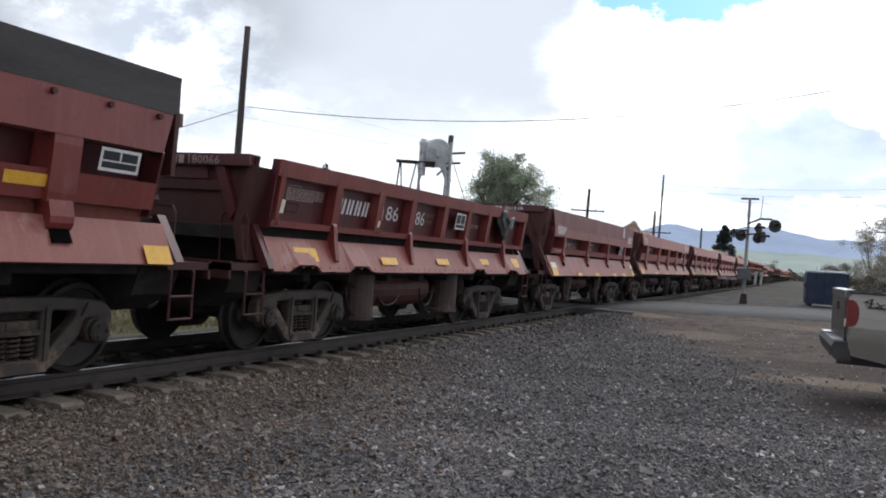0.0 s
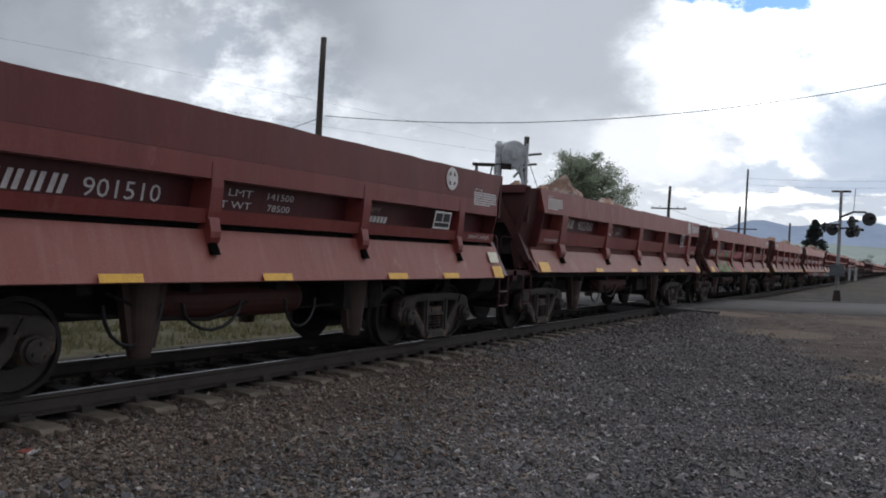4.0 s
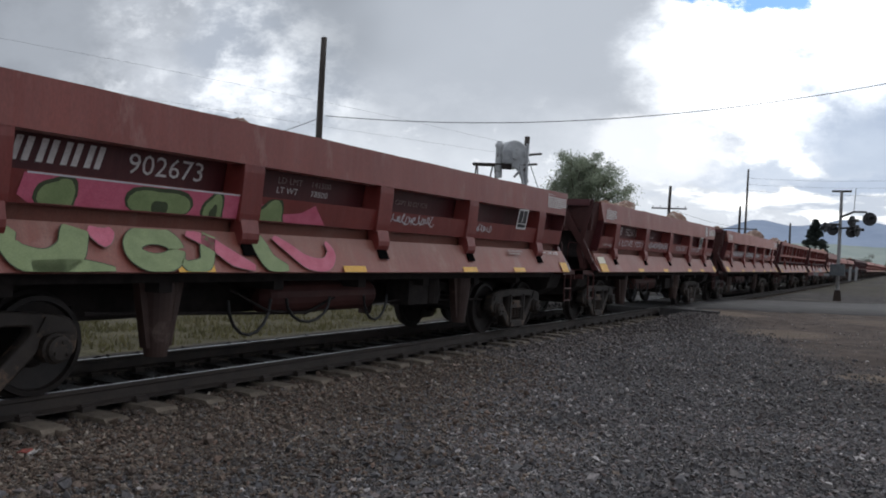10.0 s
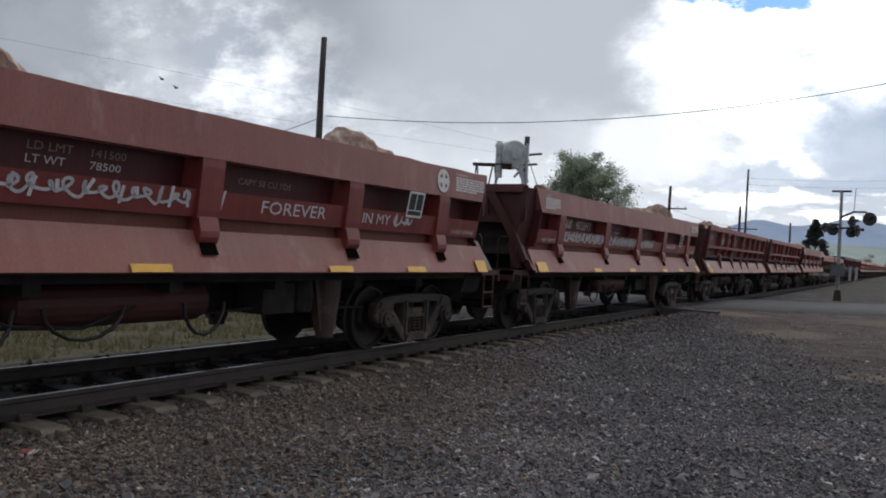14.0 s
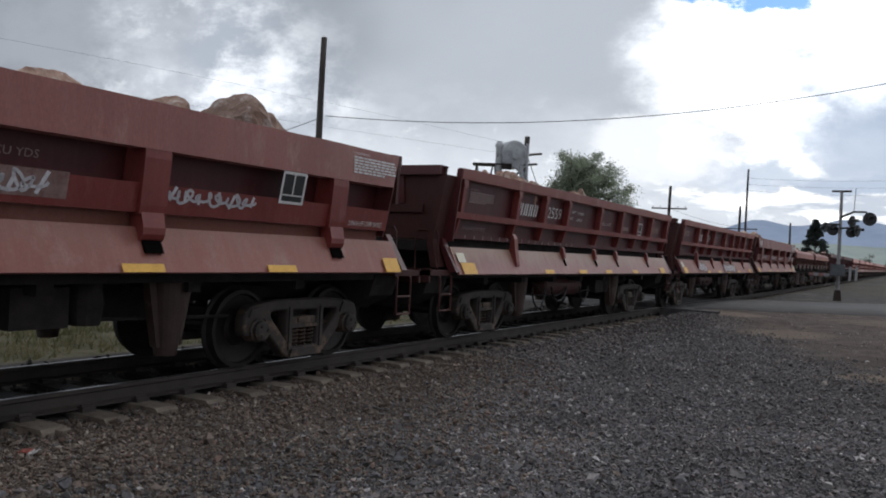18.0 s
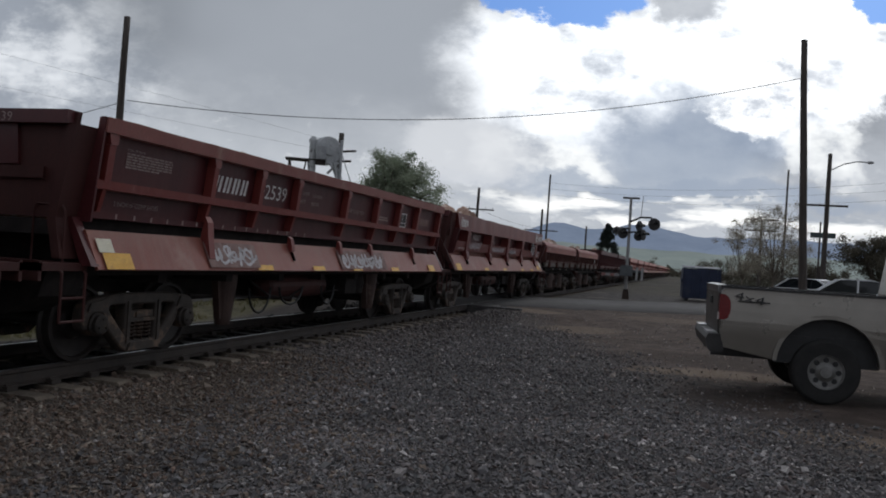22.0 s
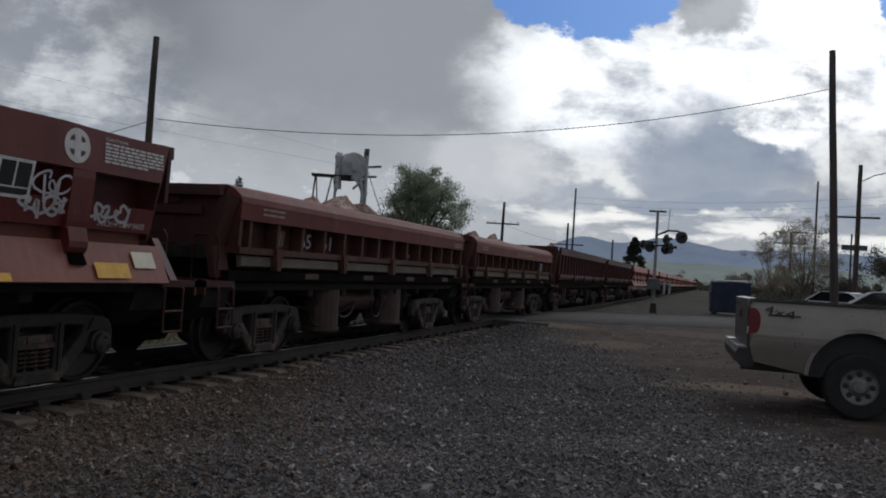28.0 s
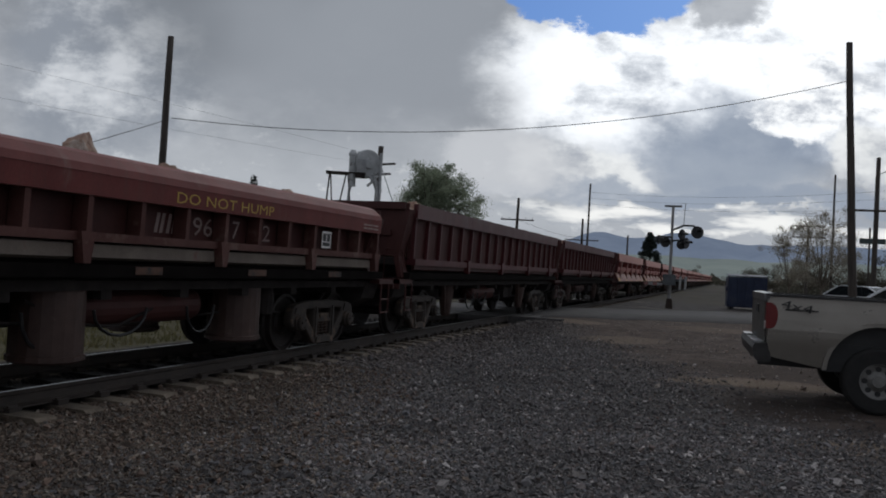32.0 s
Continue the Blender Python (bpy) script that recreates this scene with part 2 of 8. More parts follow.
APRON_RED = surface("red apron paint", (0.1905, 0.0413, 0.0300), (0.2390, 0.0654, 0.0480), 0.9, 0.50, c3=(0.2884, 0.1564, 0.1300), c3_scale=1.6, c3_at=0.58, stretch=(1, 1, 0.6), bump=0.1, streak=(0.2678, 0.1288, 0.1000), streak_amount=0.3, dust=0.40, spec=0.50)
APRON_PALE = surface("dust-caked apron paint", (0.2132, 0.0776, 0.0718), (0.2701, 0.1068, 0.0966), 0.9, 0.48, dust=0.7, spec=0.55, c3=(0.3399, 0.1932, 0.1600), c3_scale=1.2, c3_at=0.60, stretch=(1, 1, 0.6), bump=0.1, streak=(0.3090, 0.1840, 0.1400), streak_amount=0.4, stain=((0.2987, 0.2070, 0.1350), 1.24, 1.42, 0.6))
PALE = surface("pale greasy channel", (0.105, 0.082, 0.066), (0.165, 0.134, 0.110), 2.0, 0.75, c3=(0.12, 0.05, 0.04), c3_scale=2.0, c3_at=0.6, bump=0.1)
# Near-black, the shadow below the side channel put into the sill's colour.
SILL_SHADE = surface("near-black sill shade", (0.006, 0.0052, 0.005), (0.012, 0.010, 0.0095), 4.0, 0.95, bump=0.1, spec=0.03)
DULL_ORANGE = surface("dulled orange reflector film", (0.050, 0.020, 0.011), (0.095, 0.040, 0.020), 6.0, 0.6, c3=(0.015, 0.011, 0.010), c3_scale=5.0, c3_at=0.50, bump=0.03)
# Black grime of the underframe, and the shade of hollows and door feet.
GRIME_SHADE = surface("black grime and shade", (0.020, 0.017, 0.0165), (0.038, 0.032, 0.030), 4.0, 0.85, bump=0.2, spec=0.2)
FRAME = surface("grimy cast steel", (0.026, 0.021, 0.018), (0.048, 0.037, 0.030), 4.0, 0.7, c3=(0.15, 0.098, 0.066), c3_scale=3.2, c3_at=0.55, bump=0.25, per_object=0.4)
RUST = surface("brown rust", (0.036, 0.023, 0.017), (0.066, 0.041, 0.029), 6.0, 0.75, bump=0.3, per_object=0.4)
WHEEL = surface("wheel steel", (0.014, 0.011, 0.010), (0.027, 0.020, 0.0175), 7.0, 0.6, bump=0.15, metal=0.2)
TREAD = surface("bright worn steel", (0.30, 0.30, 0.31), (0.42, 0.42, 0.43), 9.0, 0.30, metal=1.0, bump=0.05)
RAILSIDE = surface("dark rail side", (0.030, 0.024, 0.021), (0.050, 0.038, 0.031), 3.0, 0.7, bump=0.2)
YELLOW = surface("yellow reflector", (0.62, 0.32, 0.025), (0.72, 0.40, 0.04), 8.0, 0.45, c3=(0.45, 0.24, 0.05), c3_scale=6, bump=0.03)
WHITE = surface("white stencil paint", (0.55, 0.53, 0.51), (0.72, 0.70, 0.68), 9.0, 0.6, c3=(0.35, 0.25, 0.22), c3_scale=9, c3_at=0.60, bump=0.03)
FAINT = surface("worn stencil paint", (0.26, 0.19, 0.17), (0.36, 0.28, 0.26), 9.0, 0.6, c3=(0.16, 0.07, 0.06), c3_scale=9, c3_at=0.55, bump=0.03)
CREAM = surface("cream reflector", (0.60, 0.55, 0.42), (0.70, 0.66, 0.52), 8.0, 0.5, bump=0.03)
CHALK = surface("white spray paint", (0.50, 0.48, 0.50), (0.62, 0.60, 0.62), 6.0, 0.7, bump=0.02)
GOLD = surface("yellow stencil paint", (0.40, 0.26, 0.05), (0.50, 0.33, 0.08), 6.0, 0.7, bump=0.02)
PINK = surface("pink spray paint", (0.44, 0.075, 0.13), (0.52, 0.12, 0.19), 5.0, 0.6, bump=0.02)
DEEPGREEN = surface("dark green spray outline", (0.030, 0.042, 0.016), (0.050, 0.065, 0.026), 5.0, 0.6, bump=0.02)
GREEN = surface("green spray paint", (0.160, 0.215, 0.085), (0.220, 0.280, 0.120), 5.0, 0.6, bump=0.02)
BLACKP = surface("black paint", (0.012, 0.012, 0.014), (0.02, 0.02, 0.022), 5.0, 0.5, bump=0.02)
ROCK = surface("tan quarry rock", (0.27, 0.165, 0.122), (0.44, 0.305, 0.235), 4.0, 0.88, c3=(0.58, 0.50, 0.44), c3_scale=4.6, c3_at=0.52, bump=0.9, bump_size=0.04, fine=14, per_object=0.25)
BOARD = surface("weathered black timber", (0.030, 0.028, 0.028), (0.055, 0.050, 0.048), 3.0, 0.8, stretch=(1, 0.15, 1), bump=0.3)
CONCRETE = surface("dusty concrete", (0.135, 0.108, 0.082), (0.205, 0.168, 0.130), 5.0, 0.95, c3=(0.09, 0.07, 0.055), c3_scale=6, c3_at=0.52, bump=0.5, per_object=0.2)


def darken_between_rails(mat):
    """The ties' dark middles: oil and brake dust, with the train's shade painted in."""
    nt = mat.node_tree
    b = nt.nodes["Principled BSDF"]
    src = b.inputs["Base Color"].links[0].from_socket
    tc = nt.nodes.new("ShaderNodeTexCoord")
    sep = nt.nodes.new("ShaderNodeSeparateXYZ")
    nt.links.new(tc.outputs["Object"], sep.inputs[0])
    ab = nt.nodes.new("ShaderNodeMath")
    ab.operation = "ABSOLUTE"
    nt.links.new(sep.outputs[0], ab.inputs[0])
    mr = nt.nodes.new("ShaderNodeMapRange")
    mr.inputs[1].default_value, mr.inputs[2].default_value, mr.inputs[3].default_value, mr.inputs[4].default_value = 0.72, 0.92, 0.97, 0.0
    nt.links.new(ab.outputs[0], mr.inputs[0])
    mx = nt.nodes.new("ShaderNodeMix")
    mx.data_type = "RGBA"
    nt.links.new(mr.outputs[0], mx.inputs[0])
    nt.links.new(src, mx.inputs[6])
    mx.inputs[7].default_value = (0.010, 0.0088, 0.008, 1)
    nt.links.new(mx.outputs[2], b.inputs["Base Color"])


darken_between_rails(CONCRETE)
WOOD = surface("weathered pole timber", (0.040, 0.033, 0.029), (0.075, 0.062, 0.053), 4.0, 0.85, stretch=(4, 4, 0.3), bump=0.35)
GALV = surface("galvanised steel", (0.30, 0.31, 0.32), (0.42, 0.43, 0.44), 4.0, 0.5, metal=0.3, bump=0.1, c3=(0.2, 0.16, 0.13), c3_scale=3, c3_at=0.64)
BLACK = surface("black enamel", (0.010, 0.010, 0.011), (0.018, 0.018, 0.019), 6.0, 0.45, bump=0.05)
# Flat black for the shade inside openings; the slots are solid blocks.
HOLE_SHADE = surface("black shade in an opening", (0.004, 0.004, 0.004), (0.007, 0.006, 0.006), 3, 1.0, spec=0.0, bump=0.0)

# ---------------------------------------------------------------- mesh helpers


def part(name, bm, mat, parent=None, label="", smooth=False):
    """Links a bmesh as one mesh object, under parent if given."""
    me = bpy.data.meshes.new(name)
    bmesh.ops.recalc_face_normals(bm, faces=bm.faces)
    bm.to_mesh(me)
    bm.free()
    return part_mesh(name, me, mat, parent, label, smooth)


def part_mesh(name, me, mat, parent=None, label="", smooth=False):
    if mat and not me.materials:
        me.materials.append(mat)
    if smooth:
        me.polygons.foreach_set("use_smooth", [True] * len(me.polygons))
    ob = new(name, me)
    if parent:
        ob.parent = parent
    if label:
        ob["label"] = label
    return ob


def root(name, label, category, group="", kind=""):
    ob = new(name)
    ob.empty_display_size = 0.3
    return tagged(ob, label, category, group, kind)


def box(bm, x0, x1, y0, y1, z0, z1, m=None):
    vs = [bm.verts.new(p) for p in ((x0, y0, z0), (x1, y0, z0), (x1, y1, z0), (x0, y1, z0), (x0, y0, z1), (x1, y0, z1), (x1, y1, z1), (x0, y1, z1))]
    for f in ((3, 2, 1, 0), (4, 5, 6, 7), (0, 1, 5, 4), (1, 2, 6, 5), (2, 3, 7, 6), (3, 0, 4, 7)):
        bm.faces.new([vs[i] for i in f])
    if m:
        bmesh.ops.transform(bm, matrix=m, verts=vs)
    return vs


def prism(bm, outline, a, b, axis="y"):
    """A closed outline swept from a to b along an axis; the outline's pairs are (x, z), (y, z) or (x, y)."""
    def at(p, s):
        return {"y": (p[0], s, p[1]), "x": (s, p[0], p[1]), "z": (p[0], p[1], s)}[axis]
    lo = [bm.verts.new(at(p, a)) for p in outline]
    hi = [bm.verts.new(at(p, b)) for p in outline]
    n = len(outline)
    bm.faces.new(lo[::-1])
    bm.faces.new(hi)
    for i in range(n):
        bm.faces.new((lo[i], lo[(i + 1) % n], hi[(i + 1) % n], hi[i]))
    return lo + hi


def tube(bm, p, q, r, n=8, r2=None):
    p, q = Vector(p), Vector(q)
    rot = (q - p).to_track_quat("Z", "Y").to_matrix()
    r2 = r if r2 is None else r2
    rings = []
    for c, rad in ((p, r), (q, r2)):
        rings.append([bm.verts.new(c + rot @ Vector((rad * math.cos(2 * math.pi * i / n), rad * math.sin(2 * math.pi * i / n), 0))) for i in range(n)])
    a, b = rings
    bm.faces.new(a[::-1])
    bm.faces.new(b)
    for i in range(n):
        bm.faces.new((a[i], a[(i + 1) % n], b[(i + 1) % n], b[i]))


def lathe(bm, outline, n=20, m=None, loop=False, caps=True):
    """A shape turned round the z axis from (radius, z) pairs; loop: a closed ring section."""
    rings = []
    made = []
    for r, z in outline:
        ring = [bm.verts.new((max(r, 1e-4) * math.cos(2 * math.pi * i / n), max(r, 1e-4) * math.sin(2 * math.pi * i / n), z)) for i in range(n)]
        rings.append(ring)
        made += ring
    for a, b in zip(rings, rings[1:] + rings[:1] if loop else rings[1:]):
        for i in range(n):
            bm.faces.new((a[i], a[(i + 1) % n], b[(i + 1) % n], b[i]))
    if not loop and caps:
        bm.faces.new(rings[0][::-1])
        bm.faces.new(rings[-1])
    if m:
        bmesh.ops.transform(bm, matrix=m, verts=made)


def path_tube(bm, points, r, n=6):
    """One bent tube through the points."""
    pts = [Vector(p) for p in points]
    rings = []
    for i, p in enumerate(pts):
        way = (pts[min(i + 1, len(pts) - 1)] - pts[max(i - 1, 0)]).normalized()
        rot = way.to_track_quat("Z", "Y").to_matrix()
        rings.append([bm.verts.new(p + rot @ Vector((r * math.cos(2 * math.pi * k / n), r * math.sin(2 * math.pi * k / n), 0))) for k in range(n)])
    for a, b in zip(rings, rings[1:]):
        # start each ring at the vertex that lies nearest
        off = min(range(n), key=lambda o: (b[o].co - a[0].co).length)
        b[:] = b[off:] + b[:off]
        for k in range(n):
            bm.faces.new((a[k], a[(k + 1) % n], b[(k + 1) % n], b[k]))
    bm.faces.new(rings[0][::-1])
    bm.faces.new(rings[-1])


def B():
    return bmesh.new()


def smoothstep(a, b, v):
    t = min(1.0, max(0.0, (v - a) / (b - a)))
    return t * t * (3 - 2 * t)


TEXTS = {}


def lettering(words, width, height, mat, parent, m, name="lettering"):
    """Words in the built-in font, as a thin mesh of the given width and height, its lower left corner at the origin of m."""
    if words not in TEXTS:
        cu = bpy.data.curves.new("words", "FONT")
        cu.body, cu.extrude, cu.resolution_u = words, 0.0, 2
        ob = bpy.data.objects.new("words", cu)
        scene.collection.objects.link(ob)
        me = bpy.data.meshes.new_from_object(ob.evaluated_get(bpy.context.evaluated_depsgraph_get()))
        bpy.data.objects.remove(ob)
        TEXTS[words] = me
    me = TEXTS[words].copy()
    xs = [v.co.x for v in me.vertices]
    ys = [v.co.y for v in me.vertices]
    x0, y0, sx, sy = min(xs), min(ys), width / (max(xs) - min(xs)), height / (max(ys) - min(ys))
    for v in me.vertices:
        v.co = ((v.co.x - x0) * sx, (v.co.y - y0) * sy, 0)
    me.materials.clear()
    ob = part_mesh(name, me, mat, parent)
    ob.matrix_basis = m
    return ob


def flat(shapes, mat, parent, m, name="marking", label=""):
    """Thin flat shapes: outlines in the plane of m, 1.5 mm thick."""
    bm = B()
    for s in shapes:
        prism(bm, s, 0.0, 0.0015, "z")
    ob = part(name, bm, mat, parent, label)
    ob.matrix_basis = m
    return ob


def rect(x0, x1, y0, y1, skew=0.0):
    return [(x0, y0), (x1, y0), (x1 + skew, y1), (x0 + skew, y1)]


def ring_outline(cx, cy, r, n=14):
    return [(cx + r * math.cos(2 * math.pi * i / n), cy + r * math.sin(2 * math.pi * i / n)) for i in range(n)]


def stroke(points, w):
    """A thick line as quads."""
    out = []
    for (x0, y0), (x1, y1) in zip(points, points[1:]):
        dx, dy = x1 - x0, y1 - y0
        d = math.hypot(dx, dy) or 1e-6
        nx, ny, ex, ey = -dy / d * w / 2, dx / d * w / 2, dx / d * w * 0.3, dy / d * w * 0.3
        out.append([(x0 - nx - ex, y0 - ny - ey), (x1 - nx + ex, y1 - ny + ey), (x1 + nx + ex, y1 + ny + ey), (x0 + nx - ex, y0 + ny - ey)])
    return out


def scrawl(x0, x1, y0, y1, n, w, rng):
    """Unreadable sprayed loops: one running line that curls over itself, with slashes and dots through it."""
    out = []
    h = y1 - y0
    pts = []
    turns = n * 1.5
    phase = rng.uniform(0, 6.28)
    for k in range(int(turns * 12) + 1):
        u = k / 12 * 2 * math.pi
        f = k / (turns * 12)
        r = 0.32 + 0.16 * math.sin(u * 0.37 + phase)
        x = x0 + (x1 - x0) * (0.04 + 0.92 * f) + h * 0.42 * math.cos(u) * (0.8 + 0.4 * math.sin(u * 0.61))
        pts.append((x, y0 + h * (0.5 + r * math.sin(u * 1.0 + 0.5 * math.sin(u * 0.43 + phase)))))
    out += stroke(pts, w * 0.8)
    for i in range(n):
        a = x0 + (x1 - x0) * (i + rng.uniform(0.2, 0.8)) / n
        lo, hi = rng.uniform(-0.05, 0.3), rng.uniform(0.65, 1.05)
        out += stroke([(a, y0 + h * lo), (a + h * rng.uniform(-0.2, 0.45), y0 + h * hi)], w)
    return out


# ---------------------------------------------------------------- ground


def ground_height(x, y):
    if x > 0:
        g = GROUND + 0.24 * smoothstep(3.0, 9.5, x)
    else:
        g = GROUND - 0.30 * smoothstep(1.9, 4.5, -x)
    s = smoothstep(18.5, 24.0, y - 0.4 * max(0.0, x))
    g += (-0.05 - g) * s * smoothstep(1.3, 1.7, abs(x))
    far = math.hypot(x, y)
    g += 1.6 * smoothstep(120, 900, far) * (0.5 + noise.noise((x * 0.002, y * 0.002, 3)))
    if 1.5 < abs(x) < 60 and -20 < y < 60:
        g += 0.035 * noise.noise((x * 0.6, y * 0.6, 0)) * smoothstep(1.5, 2.5, abs(x))
    return g


def zone_material():
    def build(nt, b):
        N, L = nt.nodes, nt.links
        tc = N.new("ShaderNodeTexCoord")
        sep = N.new("ShaderNodeSeparateXYZ")
        L.new(tc.outputs["Object"], sep.inputs[0])

        def nz(scale, det=6, ro=0.6):
            n = N.new("ShaderNodeTexNoise")
            n.inputs["Scale"].default_value, n.inputs["Detail"].default_value, n.inputs["Roughness"].default_value = scale, det, ro
            L.new(tc.outputs["Object"], n.inputs["Vector"])
            return n.outputs[0]

        def m(op, a, c=None, clamp=False):
            n = N.new("ShaderNodeMath")
            n.operation, n.use_clamp = op, clamp
            for i, v in enumerate((a, c)):
                if v is None:
                    continue
                if isinstance(v, (int, float)):
                    n.inputs[i].default_value = v
                else:
                    L.new(v, n.inputs[i])
            return n.outputs[0]

        def mr(src, a, c, lo=0.0, hi=1.0):
            r = N.new("ShaderNodeMapRange")
            r.interpolation_type = "SMOOTHSTEP"
            for i, v in ((1, a), (2, c), (3, lo), (4, hi)):
                r.inputs[i].default_value = v
            L.new(src, r.inputs[0])
            return r.outputs[0]

        def mix(f, a, c):
            n = N.new("ShaderNodeMix")
            n.data_type = "RGBA"
            for i, v in ((0, f), (6, a), (7, c)):
                if isinstance(v, tuple):
                    n.inputs[i].default_value = (*v, 1)
                else:
                    L.new(v, n.inputs[i])
            return n.outputs[2]
        X, Y = sep.outputs[0], sep.outputs[1]
        n1, n2, n3, fine = nz(0.35, 7), nz(2.2, 6), nz(14, 5, 0.7), nz(55, 4, 0.7)
        gravel = mix(mr(n3, 0.35, 0.65), (0.068, 0.064, 0.063), (0.135, 0.127, 0.124))
        bed = mix(mr(n3, 0.35, 0.65), (0.082, 0.068, 0.060), (0.142, 0.119, 0.106))
        c = mix(mr(m("ADD", X, m("MULTIPLY", n2, 2.4)), 2.6, 5.4), bed, gravel)
        dirt = mix(mr(n2, 0.35, 0.65), (0.067, 0.051, 0.043), (0.116, 0.090, 0.076))
        pale = mix(mr(n3, 0.3, 0.7), (0.118, 0.096, 0.082), (0.172, 0.142, 0.122))
        dirt = mix(mr(nz(0.8, 5), 0.60, 0.68), dirt, pale)
        # the dirt lot begins beyond a slanting edge
        edge = m("ADD", m("ADD", m("MULTIPLY", X, 0.932), m("MULTIPLY", Y, 0.358)), m("MULTIPLY", n2, 1.6))
        lot = mr(edge, 10.7, 13.1)
        c = mix(lot, c, dirt)

        def patch(x, y, rx, ry, amount):
            """A patch of its own shape, trodden pale or darker brown."""
            ux = m("DIVIDE", m("ADD", m("SUBTRACT", X, x), m("MULTIPLY", m("SUBTRACT", n2, 0.5), 1.2)), rx)
            uy = m("DIVIDE", m("ADD", m("SUBTRACT", Y, y), m("MULTIPLY", m("SUBTRACT", n1, 0.5), 2.0)), ry)
            return mr(m("ADD", m("MULTIPLY", ux, ux), m("MULTIPLY", uy, uy)), 1.0, 0.35, 0.0, amount)
        tan = mix(mr(n3, 0.3, 0.7), (0.165, 0.125, 0.092), (0.235, 0.182, 0.140))
        for q in ((7.7, 13.4, 1.5, 0.75, 0.9), (8.9, 8.6, 0.9, 0.6, 0.8), (7.7, 8.6, 0.5, 0.35, 0.5), (4.9, 21.2, 1.3, 1.1, 0.6), (2.5, 25.6, 1.6, 1.2, 0.7), (7.6, 26.5, 2.6, 1.2, 0.4), (11.0, 17.0, 2.5, 1.4, 0.7)):
            c = mix(patch(*q), c, tan)
        # darker brown patches on the lot
        dark_brown = mix(mr(n3, 0.3, 0.7), (0.040, 0.029, 0.024), (0.068, 0.051, 0.042))
        for q in ((8.0, 10.6, 1.1, 0.9, 0.7), (6.9, 15.6, 2.0, 0.9, 0.6), (8.6, 15.0, 1.6, 1.2, 0.7), (6.2, 18.6, 1.8, 0.7, 0.5), (9.0, 19.5, 2.4, 1.0, 0.5)):
            c = mix(patch(*q), c, dark_brown)
        # beyond the road the ground is grey brown, with worn tracks
        over = mr(m("SUBTRACT", Y, m("MULTIPLY", X, 1.1)), 30.5, 33.0)
        c = mix(over, c, mix(mr(n2, 0.4, 0.62), (0.050, 0.045, 0.043), (0.100, 0.090, 0.085)))
        c = mix(m("MULTIPLY", over, mr(nz(0.28, 4), 0.57, 0.64)), c, (0.13, 0.116, 0.10))
        grass = mix(mr(n2, 0.3, 0.7), (0.062, 0.058, 0.033), (0.116, 0.102, 0.062))
        path = mix(mr(n3, 0.3, 0.7), (0.10, 0.09, 0.072), (0.14, 0.125, 0.10))
        left = mr(m("ADD", X, m("MULTIPLY", n2, 1.6)), -2.4, -3.4)
        c = mix(left, c, grass)
        # bed under the train: oil, and the train's shade put into the colour
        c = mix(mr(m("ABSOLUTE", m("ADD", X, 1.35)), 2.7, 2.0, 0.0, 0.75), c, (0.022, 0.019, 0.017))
        c = mix(m("MULTIPLY", mr(m("ABSOLUTE", m("ADD", X, 9.5)), 1.8, 0.9), 0.3), c, path)
        farf = m("MULTIPLY", mr(Y, 46, 62), mr(n1, 0.35, 0.62))
        c = mix(farf, c, mix(mr(nz(0.05, 4), 0.4, 0.6), (0.048, 0.044, 0.030), (0.085, 0.075, 0.052)))
        hs = N.new("ShaderNodeHueSaturation")
        L.new(c, hs.inputs["Color"])
        L.new(mr(fine, 0.25, 0.75, 0.6, 1.4), hs.inputs["Value"])
        L.new(hs.outputs[0], b.inputs["Base Color"])
        b.inputs["Roughness"].default_value = 0.95
        b.inputs["Specular IOR Level"].default_value = 0.15
        bp = N.new("ShaderNodeBump")
        bp.inputs["Strength"].default_value, bp.inputs["Distance"].default_value = 0.9, 0.03
        L.new(m("ADD", m("MULTIPLY", n3, 0.7), m("MULTIPLY", fine, 0.5)), bp.inputs["Height"])
        L.new(bp.outputs[0], b.inputs["Normal"])
    return material("ground", build)


def grid_mesh(name, xs, ys, height, mat, smooth=True):
    nx, ny = len(xs), len(ys)
    vs = [(x, y, height(x, y)) for y in ys for x in xs]
    fs = [(j * nx + i, j * nx + i + 1, (j + 1) * nx + i + 1, (j + 1) * nx + i) for j in range(ny - 1) for i in range(nx - 1)]
    me = bpy.data.meshes.new(name)
    me.from_pydata(vs, [], fs)
    return part_mesh(name, me, mat, smooth=smooth)


def spaced(a, z, near, far, grow=1.15):
    """Coordinates that are dense between near[0] and near[1], and spread towards a and z."""
    lo, hi, step = near
    mid = list(np.arange(lo, hi + 1e-6, step))
    s, v = step, lo
    left = []
    while v > a:
        s *= grow
        v -= s
        left.append(max(v, a))
    s, v = step, hi
    right = []
    while v < z:
        s *= grow
        v += s
        right.append(min(v, z))
    return left[::-1] + mid + right


ground = grid_mesh("ground", spaced(-2600, 2600, (-8, 14, 0.25), 0, 1.14), spaced(-60, 4300, (-4, 46, 0.35), 0, 1.12), ground_height, zone_material())
tagged(ground, "dark crushed gravel and brown dirt yard beside the track", "ground", kind="structure")


